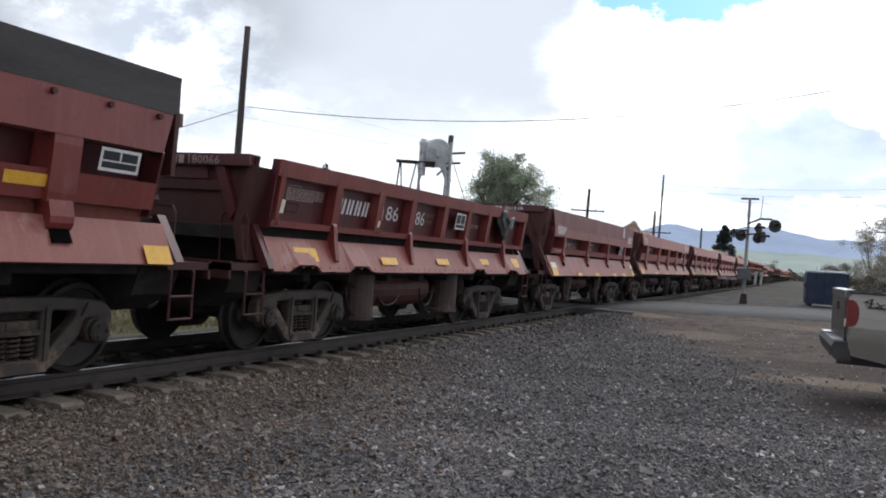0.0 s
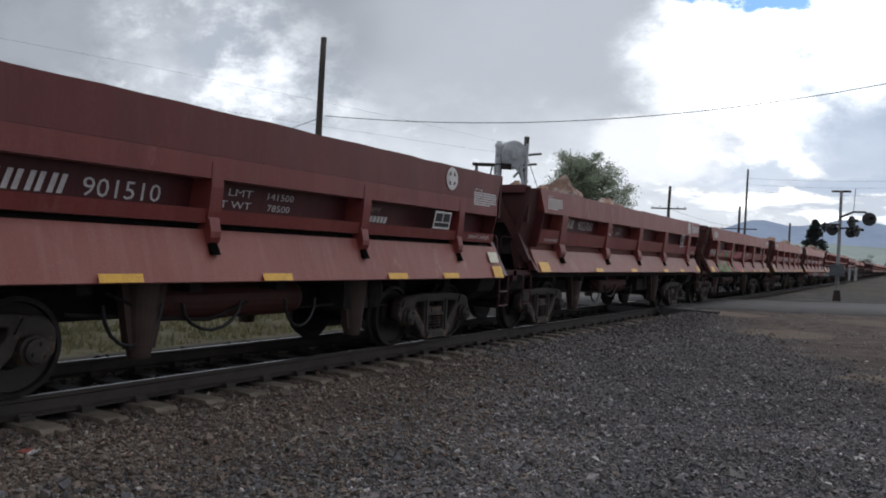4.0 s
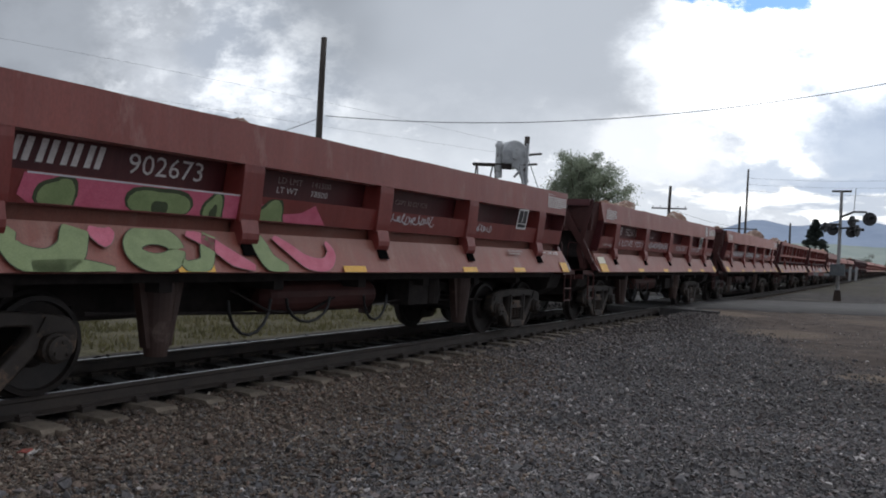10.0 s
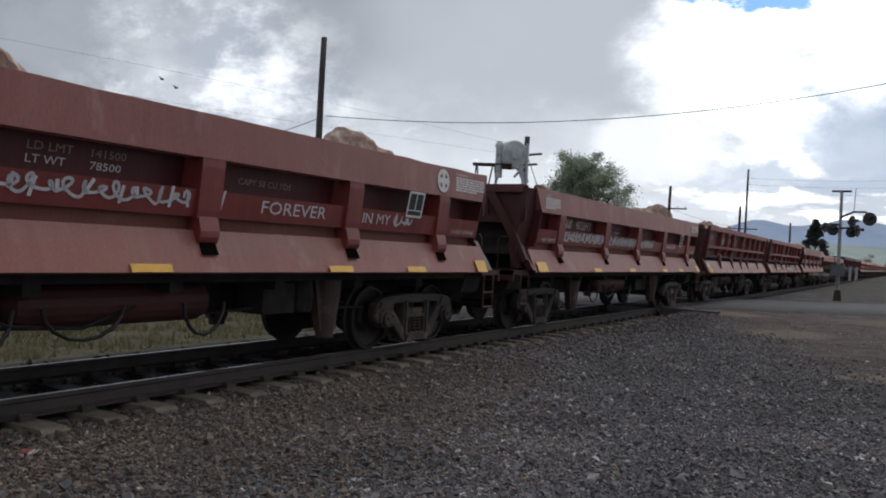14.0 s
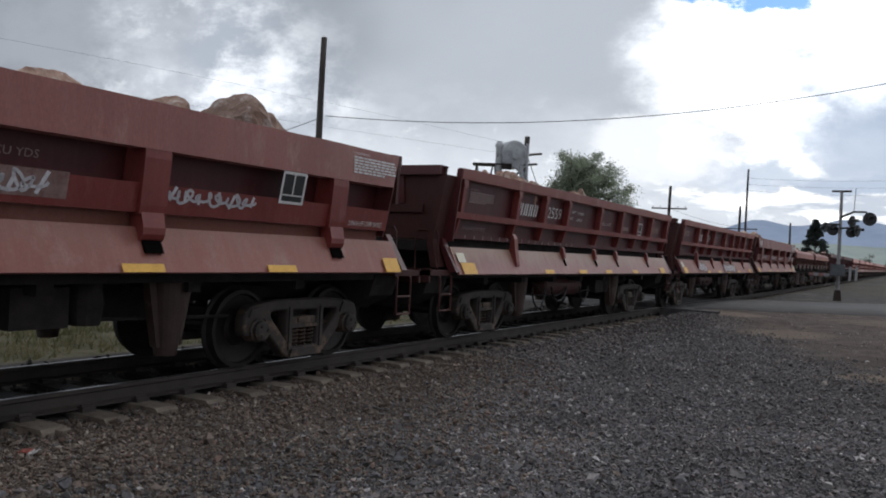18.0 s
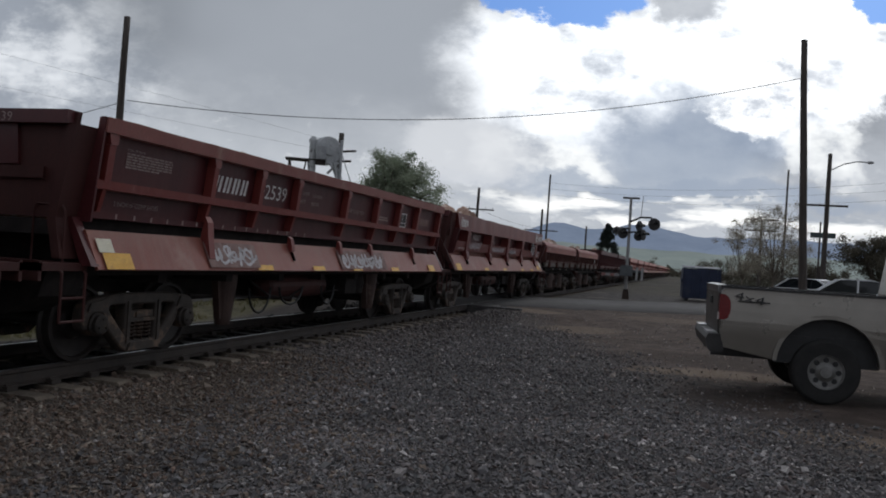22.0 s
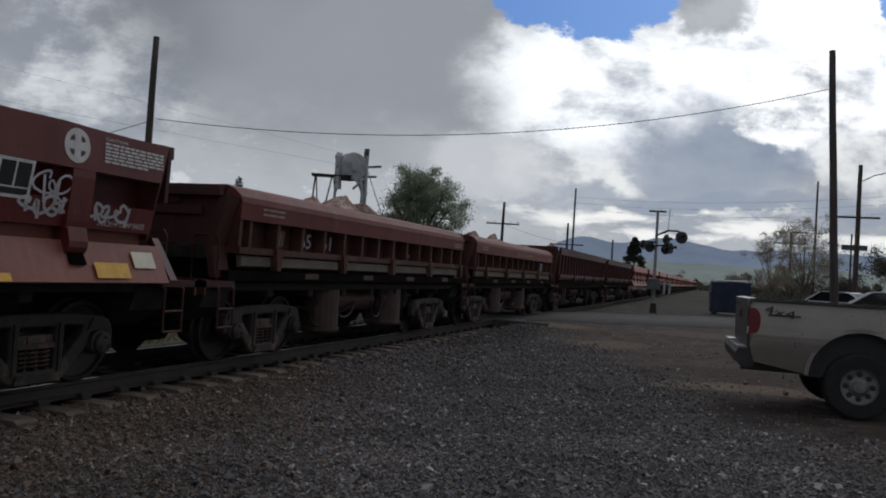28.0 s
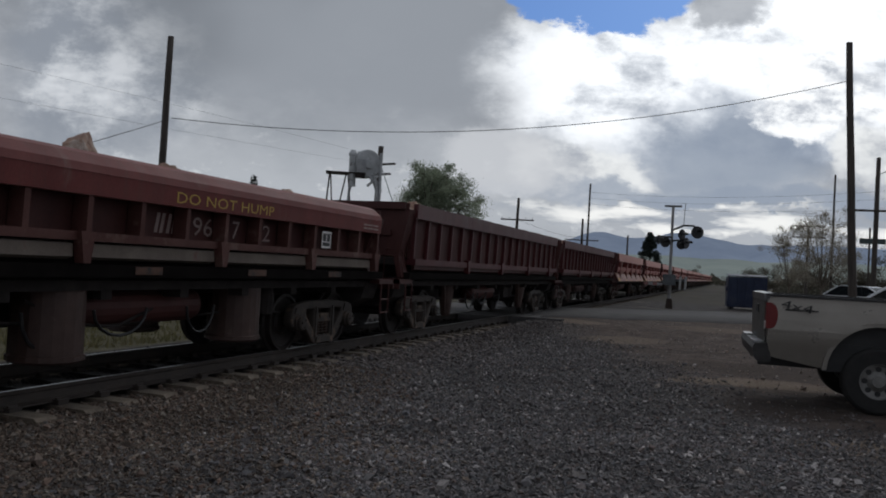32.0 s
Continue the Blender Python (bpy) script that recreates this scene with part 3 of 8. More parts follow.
def hills(name, dist, height_at, mat, label):
    """A ridge that runs across the view at a distance, as a sloping sheet with folds."""
    vs, fs = [], []
    azs = np.linspace(-40, 75, 160)
    rows = 9
    for j in range(rows):
        for a in azs:
            k = j / (rows - 1)
            d = dist * (0.72 + 0.28 * k)
            top = height_at(a)
            fold = noise.noise((a * 0.55, k * 3.0, dist * 0.01)) * 0.16 * math.sin(math.pi * k)
            z = -3 + (top + 3) * (k ** 1.4 + fold)
            vs.append((EYE[0] - d * math.sin(radians(a)), d * math.cos(radians(a)), z))
    n = len(azs)
    for j in range(rows - 1):
        for i in range(n - 1):
            fs.append((j * n + i, j * n + i + 1, (j + 1) * n + i + 1, (j + 1) * n + i))
    me = bpy.data.meshes.new(name)
    me.from_pydata(vs, [], fs)
    ob = part_mesh(name, me, mat, smooth=True)
    tagged(ob, label, "hills", kind="structure")


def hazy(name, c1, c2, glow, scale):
    """Distant hillsides, the haze of the pale air put in as colour and a glow."""
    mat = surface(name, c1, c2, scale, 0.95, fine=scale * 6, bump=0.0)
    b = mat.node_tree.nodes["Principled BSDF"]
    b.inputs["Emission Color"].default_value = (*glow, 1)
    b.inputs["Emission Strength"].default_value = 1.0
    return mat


def deg_height(dist, el):
    return EYE[2] + dist * math.tan(radians(el))


# pale base colours and a faint emission paint in the haze of distance
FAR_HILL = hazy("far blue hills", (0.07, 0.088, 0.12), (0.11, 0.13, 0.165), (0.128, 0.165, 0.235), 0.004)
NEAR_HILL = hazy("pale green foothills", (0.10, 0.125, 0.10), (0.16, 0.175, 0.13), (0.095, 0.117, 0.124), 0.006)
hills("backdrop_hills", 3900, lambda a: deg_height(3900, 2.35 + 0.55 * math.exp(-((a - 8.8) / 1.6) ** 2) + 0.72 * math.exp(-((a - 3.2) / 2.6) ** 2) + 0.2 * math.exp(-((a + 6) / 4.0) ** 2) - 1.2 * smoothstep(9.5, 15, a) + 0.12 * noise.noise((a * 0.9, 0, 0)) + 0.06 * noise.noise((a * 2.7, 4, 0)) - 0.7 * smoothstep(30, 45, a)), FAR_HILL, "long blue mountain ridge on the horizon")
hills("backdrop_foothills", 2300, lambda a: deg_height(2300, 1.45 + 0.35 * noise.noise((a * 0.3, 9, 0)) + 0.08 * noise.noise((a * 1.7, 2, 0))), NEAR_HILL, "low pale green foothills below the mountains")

# the road that crosses the track on a slant
ROAD = surface("worn grey asphalt", (0.088, 0.084, 0.082), (0.122, 0.116, 0.113), 1.2, 0.92, spec=0.2, c3=(0.120, 0.104, 0.092), c3_scale=0.9, bump=0.3)


def road():
    vs, fs = [], []
    ss = list(np.linspace(-60, 70, 90))
    for s in ss:
        for w in (-1, -0.985, 0, 0.985, 1):
            bend = smoothstep(2, 16, s)
            cx, cy = 0.0 + s * 0.80, 29.9 + s * 0.60 + 1.6 * bend
            x, y = cx - 0.60 * w * (3.4 + bend), cy + 0.80 * w * (3.4 + bend)
            lift = 0.012 if abs(w) < 1 else -0.10
            vs.append((x, y, max(ground_height(x, y), -0.06 if abs(x) < 6 else -9) + lift + 0.03))
    for j in range(len(ss) - 1):
        for i in range(4):
            fs.append((j * 5 + i, j * 5 + i + 1, (j + 1) * 5 + i + 1, (j + 1) * 5 + i))
    me = bpy.data.meshes.new("road")
    me.from_pydata(vs, [], fs)
    ob = part_mesh("road", me, ROAD, smooth=True)
    tagged(ob, "worn grey asphalt road crossing the railway track", "road", kind="structure")


road()

# ---------------------------------------------------------------- track


def railway_track():
    tr = root("railway_track", "single railway track with concrete ties in brown ballast", "railway track", kind="structure")
    outline = [(-0.075, -0.175), (0.075, -0.175), (0.075, -0.160), (0.014, -0.140), (0.012, -0.050), (0.036, -0.036), (0.036, -0.004),
               (0.030, 0.0), (-0.030, 0.0), (-0.036, -0.004), (-0.036, -0.036), (-0.012, -0.050), (-0.014, -0.140), (-0.075, -0.160)]
    for x in (0.75, -0.75):
        bm = B()
        prism(bm, [(x + a, b) for a, b in outline], -25, 420)
        rail = part("rail", bm, RAILSIDE, tr, "dark rusty steel rail")
        bm = B()
        box(bm, x - 0.012, x + 0.016, -25, 420, -0.002, 0.0025)
        part("running_surface", bm, TREAD, rail, "polished wheel-worn running surface")
    bm = B()
    tie = [(-1.30, -0.38), (1.30, -0.38), (1.30, -0.225), (1.26, -0.195), (-1.26, -0.195), (-1.30, -0.225)]
    prism(bm, tie, -0.125, 0.125)
    tie_ob = part("tie", bm, CONCRETE, tr)
    clip = B()
    for dx in (0.10, -0.10):
        box(clip, dx - 0.045, dx + 0.045, -0.07, 0.07, -0.20, -0.145)
        tube(clip, (dx, -0.06, -0.14), (dx, 0.06, -0.14), 0.016, 6)
    clip_ob = part("rail_clip", clip, RAILSIDE, tr)
    y = -6.0
    first = True
    far = B()
    rng = random.Random(5)
    while y < 150:
        crossing = 24.2 < y < 33.0
        if y < 24.2:
            for x in (0.75, -0.75):
                c = clip_ob if first and x > 0 else new("rail_clip", clip_ob.data)
                c.parent = tr
                c.location = (x, y, 0)
            o = tie_ob if first else new("tie", tie_ob.data)
            o.parent = tr
            o.matrix_basis = pose(rng.uniform(-0.03, 0.03), y, rng.uniform(-0.012, 0.008), 0, 0, rng.uniform(-0.8, 0.8))
            first = False
        elif not crossing:
            prism(far, tie, y - 0.125, y + 0.125)
        y += 0.61
    tagged(part("far_ties", far, CONCRETE, tr), kind="stuff")
    # timber and asphalt crossing panels
    for x0, x1 in ((-1.55, -0.83), (-0.66, 0.66), (0.83, 1.55)):
        bm = B()
        prism(bm, [(25.0 + 0.75 * x0, -0.2), (33.0 + 0.75 * x0, -0.2), (33.0 + 0.75 * x0, -0.012), (25.0 + 0.75 * x0, -0.012)], x0, x1, "x")
        part("crossing_panel", bm, ROAD, tr)
    # the raised edge board of the crossing
    bm = B()
    prism(bm, [(24.75, -0.25), (25.2, -0.25), (25.15, 0.03), (24.85, 0.02)], 0.9, 2.6, "x")
    part("crossing_board", bm, BOARD, tr)


railway_track()

# ---------------------------------------------------------------- the train

MESHES = {}
MOVERS = []        # (object, place in the train at the start)
WHEELS = []        # (wheelset, y on its car)


def shared(key, make):
    """One mesh for alike parts: make() returns a bmesh."""
    if key not in MESHES:
        bm = make()
        bmesh.ops.recalc_face_normals(bm, faces=bm.faces)
        me = bpy.data.meshes.new(key)
        bm.to_mesh(me)
        bm.free()
        MESHES[key] = me
    return MESHES[key]


def wheelset_mesh():
    bm = B()
    side = Matrix.Rotation(math.pi / 2, 4, "Y")
    lathe(bm, [(0.08, -1.02), (0.08, 1.02)], 12, side)
    for s in (1, -1):
        out = [(0.10, 0.66), (0.16, 0.665), (0.18, 0.70), (0.37, 0.705), (0.40, 0.69), (0.485, 0.69), (0.487, 0.715), (0.452, 0.735),
               (0.445, 0.825), (0.40, 0.83), (0.385, 0.79), (0.20, 0.755), (0.17, 0.80), (0.10, 0.81)]
        lathe(bm, [(r, s * z) for r, z in out], 32, side)
    return bm


def bearing_mesh(s):
    bm = B()
    side = Matrix.Rotation(math.pi / 2, 4, "Y")
    lathe(bm, [(0.09, s * 0.94), (0.135, s * 0.95), (0.135, s * 1.10), (0.115, s * 1.115), (0.115, s * 1.16), (0.09, s * 1.175), (0.02, s * 1.178)], 16, side)
    for k in range(3):
        a = 2 * math.pi * k / 3
        tube(bm, (s * 1.17, 0.065 * math.cos(a), 0.065 * math.sin(a)), (s * 1.195, 0.065 * math.cos(a), 0.065 * math.sin(a)), 0.018, 6)
    return bm


def rounded(points, r, n=4):
    """A closed outline with its corners rounded off."""
    out = []
    m = len(points)
    for i, p in enumerate(points):
        p = Vector((*p, 0))
        a, b = Vector((*points[i - 1], 0)), Vector((*points[(i + 1) % m], 0))
        ka, kb = min(r, (a - p).length * 0.45), min(r, (b - p).length * 0.45)
        pa, pb = p + (a - p).normalized() * ka, p + (b - p).normalized() * kb
        for j in range(n + 1):
            t = j / n
            q = pa * (1 - t) ** 2 + p * 2 * t * (1 - t) + pb * t * t
            out.append((q.x, q.y))
    return out


def side_frame_mesh():
    """A three-piece truck's cast side frame: one plate with rounded window openings, jaws over the bearings and a spring window."""
    half = [(0.29, 0.11), (0.365, 0.15), (0.67, 0.44), (0.69, 0.585), (0.95, 0.585), (0.965, 0.41), (1.03, 0.41), (1.045, 0.60), (0.965, 0.71), (0.75, 0.74), (0.43, 0.77)]
    outline = half + [(-y, z) for y, z in half[::-1]]
    holes = [[(-0.25, 0.20), (0.25, 0.20), (0.25, 0.675), (-0.25, 0.675)]]
    for e in (1, -1):
        holes.append([(e * y, z) for y, z in ((0.315, 0.25), (0.645, 0.58), (0.635, 0.675), (0.325, 0.685))])
    cu = bpy.data.curves.new("cast_plate", "CURVE")
    cu.dimensions, cu.fill_mode, cu.extrude, cu.bevel_depth, cu.bevel_resolution = "2D", "BOTH", 0.055, 0.022, 1
    for pts, r in [(rounded(outline, 0.07), 0)] + [(rounded(q, 0.05), 0) for q in holes]:
        sp = cu.splines.new("POLY")
        sp.points.add(len(pts) - 1)
        for v, (y, z) in zip(sp.points, pts):
            v.co = (y, z, 0, 1)
        sp.use_cyclic_u = True
    ob = bpy.data.objects.new("cast_plate", cu)
    scene.collection.objects.link(ob)
    me = bpy.data.meshes.new_from_object(ob.evaluated_get(bpy.context.evaluated_depsgraph_get()))
    bpy.data.objects.remove(ob)
    bm = B()
    bm.from_mesh(me)
    bmesh.ops.transform(bm, matrix=Matrix(((0, 0, 1, 0), (1, 0, 0, 0), (0, 1, 0, 0), (0, 0, 0, 1))), verts=bm.verts)
    # the flange along the bottom, ribs beside the spring window and the jaw covers
    prism(bm, [(-0.29, 0.105), (0.29, 0.105), (0.26, 0.20), (-0.26, 0.20)], -0.10, 0.11, "x")
    # a plate added behind the spring pocket, to keep it dark
    box(bm, -0.17, -0.13, -0.27, 0.27, 0.12, 0.72)
    for e in (1, -1):
        box(bm, 0.0, 0.098, e * 0.288 - 0.026, e * 0.288 + 0.026, 0.19, 0.70)
        prism(bm, [(e * 0.66, 0.60), (e * 1.0, 0.60), (e * 0.96, 0.695), (e * 0.73, 0.735)], -0.09, 0.10, "x")
    return bm


def spring_mesh():
    bm = B()
    pts = []
    for k in range(41):
        a = 2 * math.pi * k / 8
        pts.append((0.058 * math.cos(a), 0.058 * math.sin(a), 0.225 + 0.225 * k / 40))
    path_tube(bm, pts, 0.014, 5)
    return bm


def bolster_mesh():
    bm = B()
    box(bm, -1.05, 1.05, -0.22, 0.22, 0.46, 0.575)
    for s in (1, -1):
        box(bm, s * 0.98 - 0.09, s * 0.98 + 0.09, -0.25, 0.25, 0.445, 0.49)
        box(bm, s * 1.06 - 0.01, s * 1.06 + 0.01, -0.12, 0.12, 0.50, 0.56)
    return bm


def truck(car, y, turning=True, near=True):
    """A truck (bogie) under the car at y: side frames, springs, bolster, two wheelsets."""
    for dy in (0.84, -0.84):
        ws = part_mesh("wheelset", shared("wheelset", wheelset_mesh), WHEEL, car, smooth=False)
        ws.location = (0, y + dy, 0.452)
        for s in ((1, -1) if near else (1,)):
            part_mesh("bearing_cap", shared("bearing_cap" + str(s), lambda: bearing_mesh(s)), FRAME, ws, "grimy roller bearing cap")
        if turning:
            WHEELS.append((ws, y + dy))
    for s in ((1, -1) if near else (1,)):
        fr = part_mesh("side_frame", shared("side_frame", side_frame_mesh), FRAME, car, "grey cast steel side frame")
        fr.location = (s * 1.0, y, 0)
        for dy in (-0.145, 0.0, 0.145):
            if near:
                sp = part_mesh("coil_spring", shared("coil_spring", spring_mesh), RUST, fr)
                sp.location = (0.0, dy, 0)
    bo = part_mesh("bolster", shared("bolster", bolster_mesh), FRAME, car)
    bo.location = (0, y, 0)


WIN = ("window", "tall")
KINDS = {
    "tall": dict(foot=(1.396, 1.62), lean=0.18, top=2.73, knee=(2.06, 0.0),
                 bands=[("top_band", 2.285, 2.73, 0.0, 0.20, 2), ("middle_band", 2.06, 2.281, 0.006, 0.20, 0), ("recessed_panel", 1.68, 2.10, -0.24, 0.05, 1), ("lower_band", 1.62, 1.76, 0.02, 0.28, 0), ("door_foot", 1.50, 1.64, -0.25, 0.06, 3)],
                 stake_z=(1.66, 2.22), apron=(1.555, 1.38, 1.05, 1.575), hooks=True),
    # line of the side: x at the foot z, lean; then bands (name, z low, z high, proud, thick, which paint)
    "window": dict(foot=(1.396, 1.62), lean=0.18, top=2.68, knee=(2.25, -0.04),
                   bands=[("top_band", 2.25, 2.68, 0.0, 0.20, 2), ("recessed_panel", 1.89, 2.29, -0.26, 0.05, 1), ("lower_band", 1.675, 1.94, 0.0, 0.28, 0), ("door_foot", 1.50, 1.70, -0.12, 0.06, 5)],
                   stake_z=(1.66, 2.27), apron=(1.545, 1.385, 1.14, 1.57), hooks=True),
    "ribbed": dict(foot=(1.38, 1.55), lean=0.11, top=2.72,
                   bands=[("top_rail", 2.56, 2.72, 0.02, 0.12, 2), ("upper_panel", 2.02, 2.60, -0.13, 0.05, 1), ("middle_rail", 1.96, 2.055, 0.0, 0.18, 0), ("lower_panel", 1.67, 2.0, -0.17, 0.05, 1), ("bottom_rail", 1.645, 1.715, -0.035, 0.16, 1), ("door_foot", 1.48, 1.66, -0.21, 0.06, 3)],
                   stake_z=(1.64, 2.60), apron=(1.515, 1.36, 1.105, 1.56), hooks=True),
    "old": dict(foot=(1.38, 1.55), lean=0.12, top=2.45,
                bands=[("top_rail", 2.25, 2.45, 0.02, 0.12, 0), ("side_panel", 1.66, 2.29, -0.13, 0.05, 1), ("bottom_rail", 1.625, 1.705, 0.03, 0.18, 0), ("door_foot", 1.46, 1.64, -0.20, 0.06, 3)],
                stake_z=(1.64, 2.30), apron=(1.50, 1.355, 1.085, 1.56), hooks=True),
    "sloped": dict(foot=(1.40, 1.50), lean=0.03, top=2.45,
                   bands=[("side_band", 1.99, 2.22, 0.0, 0.10, 0), ("side_panel", 1.60, 2.03, -0.23, 0.05, 1), ("bottom_rail", 1.53, 1.62, 0.03, 0.30, 4)],
                   stake_z=(1.58, 2.02), apron=None, hooks=False),
    "hopper": dict(foot=(1.40, 1.50), lean=0.03, top=2.68,
                   bands=[("top_band", 2.39, 2.68, 0.02, 0.10, 0), ("side_panel", 1.56, 2.42, -0.10, 0.05, 1), ("bottom_rail", 1.45, 1.58, 0.05, 0.20, 0)],
                   stake_z=(1.55, 2.40), apron=None, hooks=False),
}


def side_x(kind, z):
    """How far out a car's side stands at height z, and its lean there."""
    k = KINDS[kind]
    (fx, fz), lean = k["foot"], k["lean"]
    zk, upper = k.get("knee", (99.0, 0.0))
    if z > zk + 0.001:
        return fx + (zk - fz) * lean + (z - zk) * upper, upper
    return fx + (z - fz) * lean, lean


def dump_car(kind, y_start, y_end, label, paint, panel=None, top_paint=None, apron_paint=None, stakes=None, near=True, turning=True, yellow=(), arms=(0.15, 0.34, 0.48, 0.60, 0.81), top_extra=0.0, apron_drop=0.0, inset=(1.36, 1.36), group="train of dump cars"):
    """An air dump car whose side runs from y_start to y_end along the train at the clip's start."""
    k = KINDS[kind]
    n_len = y_end - y_start
    h = n_len / 2
    car = root("dump_car", label, "railway car", group)
    MOVERS.append((car, (y_start + y_end) / 2))
    panel = panel or paint
    (fx, fz), lean, top = k["foot"], k["lean"], k["top"]
    # index 3 gives the shaded gap at a door's foot as black
    paints = (paint, panel, top_paint or paint, GRIME_SHADE, SOOTRIB, apron_paint or APRON)

    def O(z):
        return side_x(kind, z)[0]
    # the two doors, band by band
    door = (0.25, 0.21) if kind in WIN else (0.0, 0.0)
    for name, z0, z1, proud, thick, which in k["bands"]:
        if top_extra and z1 == top:
            z1 += top_extra
        for s in (1, -1):
            bm = B()
            prism(bm, [(s * (O(z0) + proud), z0), (s * (O(z1) + proud), z1), (s * (O(z1) + proud - thick), z1), (s * (O(z0) + proud - thick), z0)], -h + door[0], h - door[1])
            if kind in WIN and name == "top_band":
                # the top plate is cut on a slant at its ends, longer along the top
                for v in bm.verts:
                    if v.co.z > (z0 + z1) / 2:
                        v.co.y += -0.24 if v.co.y < 0 else 0.13
            if s > 0 and near and name in ("top_band", "top_rail"):
                # dents and waves along the top edge
                bmesh.ops.subdivide_edges(bm, edges=[e for e in bm.edges if abs(e.verts[0].co.y - e.verts[1].co.y) > 1], cuts=24)
                sd = round(y_start * 1.7) % 97
                for v in bm.verts:
                    w = noise.noise((v.co.y * 1.3, sd, 0)) + 0.6 * noise.noise((v.co.y * 4.0, sd, 3))
                    v.co.x += 0.014 * w
                    if v.co.z > (z0 + z1) / 2:
                        v.co.z += 0.014 * w
            part(name, bm, paints[which], car)
    if kind == "sloped":
        for s in (1, -1):
            bm = B()
            prism(bm, [(s * 1.428, 2.215), (s * 1.405, 2.30), (s * 1.28, 2.41), (s * 1.16, 2.455), (s * 1.02, 2.45), (s * 1.02, 2.215)], -h, h)
            part("sloping_top_band", bm, paint, car, "dusty rounded top plate")
    if kind in ("window", "tall", "ribbed", "old"):
        for e in (-1, 1):
            for s in (1, -1):
                bm = B()
                zf = 1.60
                if kind in WIN:
                    ye = -h + door[0] - 0.004 if e < 0 else h - door[1] + 0.004
                    prism(bm, [(s * (O(zf) - 0.02), zf), (s * O(k["knee"][0] - 0.002), k["knee"][0] - 0.002), (s * (O(k["knee"][0]) - 0.20), 2.52), (s * 1.18, 2.52), (s * 1.13, zf)], ye - 0.015, ye + 0.015)
                else:
                    prism(bm, [(s * (O(top) - 0.003), top), (s * (O(top) - 0.07), top + 0.004), (s * (O(zf) - 0.20), zf), (s * (O(zf) + 0.0), zf)], e * h - 0.015, e * h + 0.015)
                # the panel colour carries the shade on this inner face
                part("door_end_plate", bm, panel, car)
    # upright stakes
    for i, (a, w) in enumerate(stakes or ()):
        y0 = -h + a
        z0, z1 = k["stake_z"]
        for s in ((1, -1) if near else (1,)):
            bm = B()
            if k["hooks"] and kind in WIN:
                zb = k["knee"][0]
                rise = 0.012 if kind == "tall" else -0.004
                out = [(O(zb) - 0.25, z1), (O(zb) + rise, z1), (O(zb - 0.08) + 0.016 + rise, zb - 0.08), (O(1.74) + 0.05, 1.74), (O(1.66) + 0.05, 1.66), (O(1.66) - 0.24, 1.66)]
                foot_out = [(O(1.68) + 0.05, 1.68), (1.478, 1.60), (1.492, 1.54), (1.490, 1.48), (1.470, 1.435), (1.44, 1.41), (1.39, 1.42), (1.33, 1.5), (1.30, 1.68)]
                prism(bm, [(s * x, z) for x, z in foot_out], y0 - w * 0.42, y0 + w * 0.42)
            else:
                p = 0.03 if kind == "old" else -0.02
                if kind == "ribbed":
                    # a slim gusset in the lower row, below the middle rail
                    prism(bm, [(s * x, z) for x, z in ((O(2.0) - 0.17, 2.0), (O(2.0) - 0.01, 2.0), (O(1.70) - 0.06, 1.70), (O(1.70) - 0.17, 1.70))], y0 - w * 0.3, y0 + w * 0.3)
                    z0, p = 2.04, 0.004
                    # flared bracket under the top rail
                    prism(bm, [(y0 - 0.085, 2.575), (y0 + 0.085, 2.575), (y0 + 0.055, 2.44), (y0 - 0.055, 2.44)], min(s * (O(2.5) - 0.1), s * (O(2.5) + 0.012)), max(s * (O(2.5) - 0.1), s * (O(2.5) + 0.012)), "x")
                deep = 0.21 if kind == "sloped" else 0.12
                out = [(O(z1) - deep, z1), (O(z1) + p, z1), (O(z0) + p, z0), (O(z0) - deep, z0)]
            prism(bm, [(s * x, z) for x, z in out], y0 - w / 2, y0 + w / 2)
            part("stake", bm, SOOTRIB if kind == "sloped" else paint, car)
        if k["hooks"] and kind in WIN:
            bm = B()
            prism(bm, [(1.452, 1.44), (1.524, 1.31), (1.44, 1.31), (1.40, 1.44)], y0 - w * 0.34, y0 + w * 0.34)
            part("latch_slot", bm, HOLE_SHADE, car)
    if kind in ("ribbed", "old"):
        for a in [f * n_len for f in arms]:
            bm = B()
            za = k["apron"][0]
            if kind == "ribbed" and a > 0.2 * n_len:
                # a short hook over a slot in the apron
                prism(bm, [(O(za + 0.10), za + 0.12), (O(za + 0.10) + 0.05, za + 0.08), (1.465, za - 0.04), (1.470, za - 0.10), (1.43, za - 0.13), (1.37, za - 0.02)], -h + a - 0.05, -h + a + 0.05)
                slot = B()
                prism(slot, [(1.448, za - 0.12), (1.512, za - 0.255), (1.43, za - 0.255), (1.39, za - 0.12)], -h + a - 0.02, -h + a + 0.03)
                part("latch_slot", slot, HOLE_SHADE, car)
                part("door_arm", bm, paint, car)
                continue
            prism(bm, [(O(za + 0.28), za + 0.28), (O(za + 0.20) + 0.06, za + 0.20), (1.475, za + 0.02), (1.500, za - 0.12), (1.525, za - 0.26), (1.495, za - 0.30), (1.45, za - 0.27), (1.43, za - 0.18), (1.36, za)], -h + a - (0.045 if kind == "old" else 0.065), -h + a + (0.045 if kind == "old" else 0.065))
            part("door_arm", bm, paint, car)
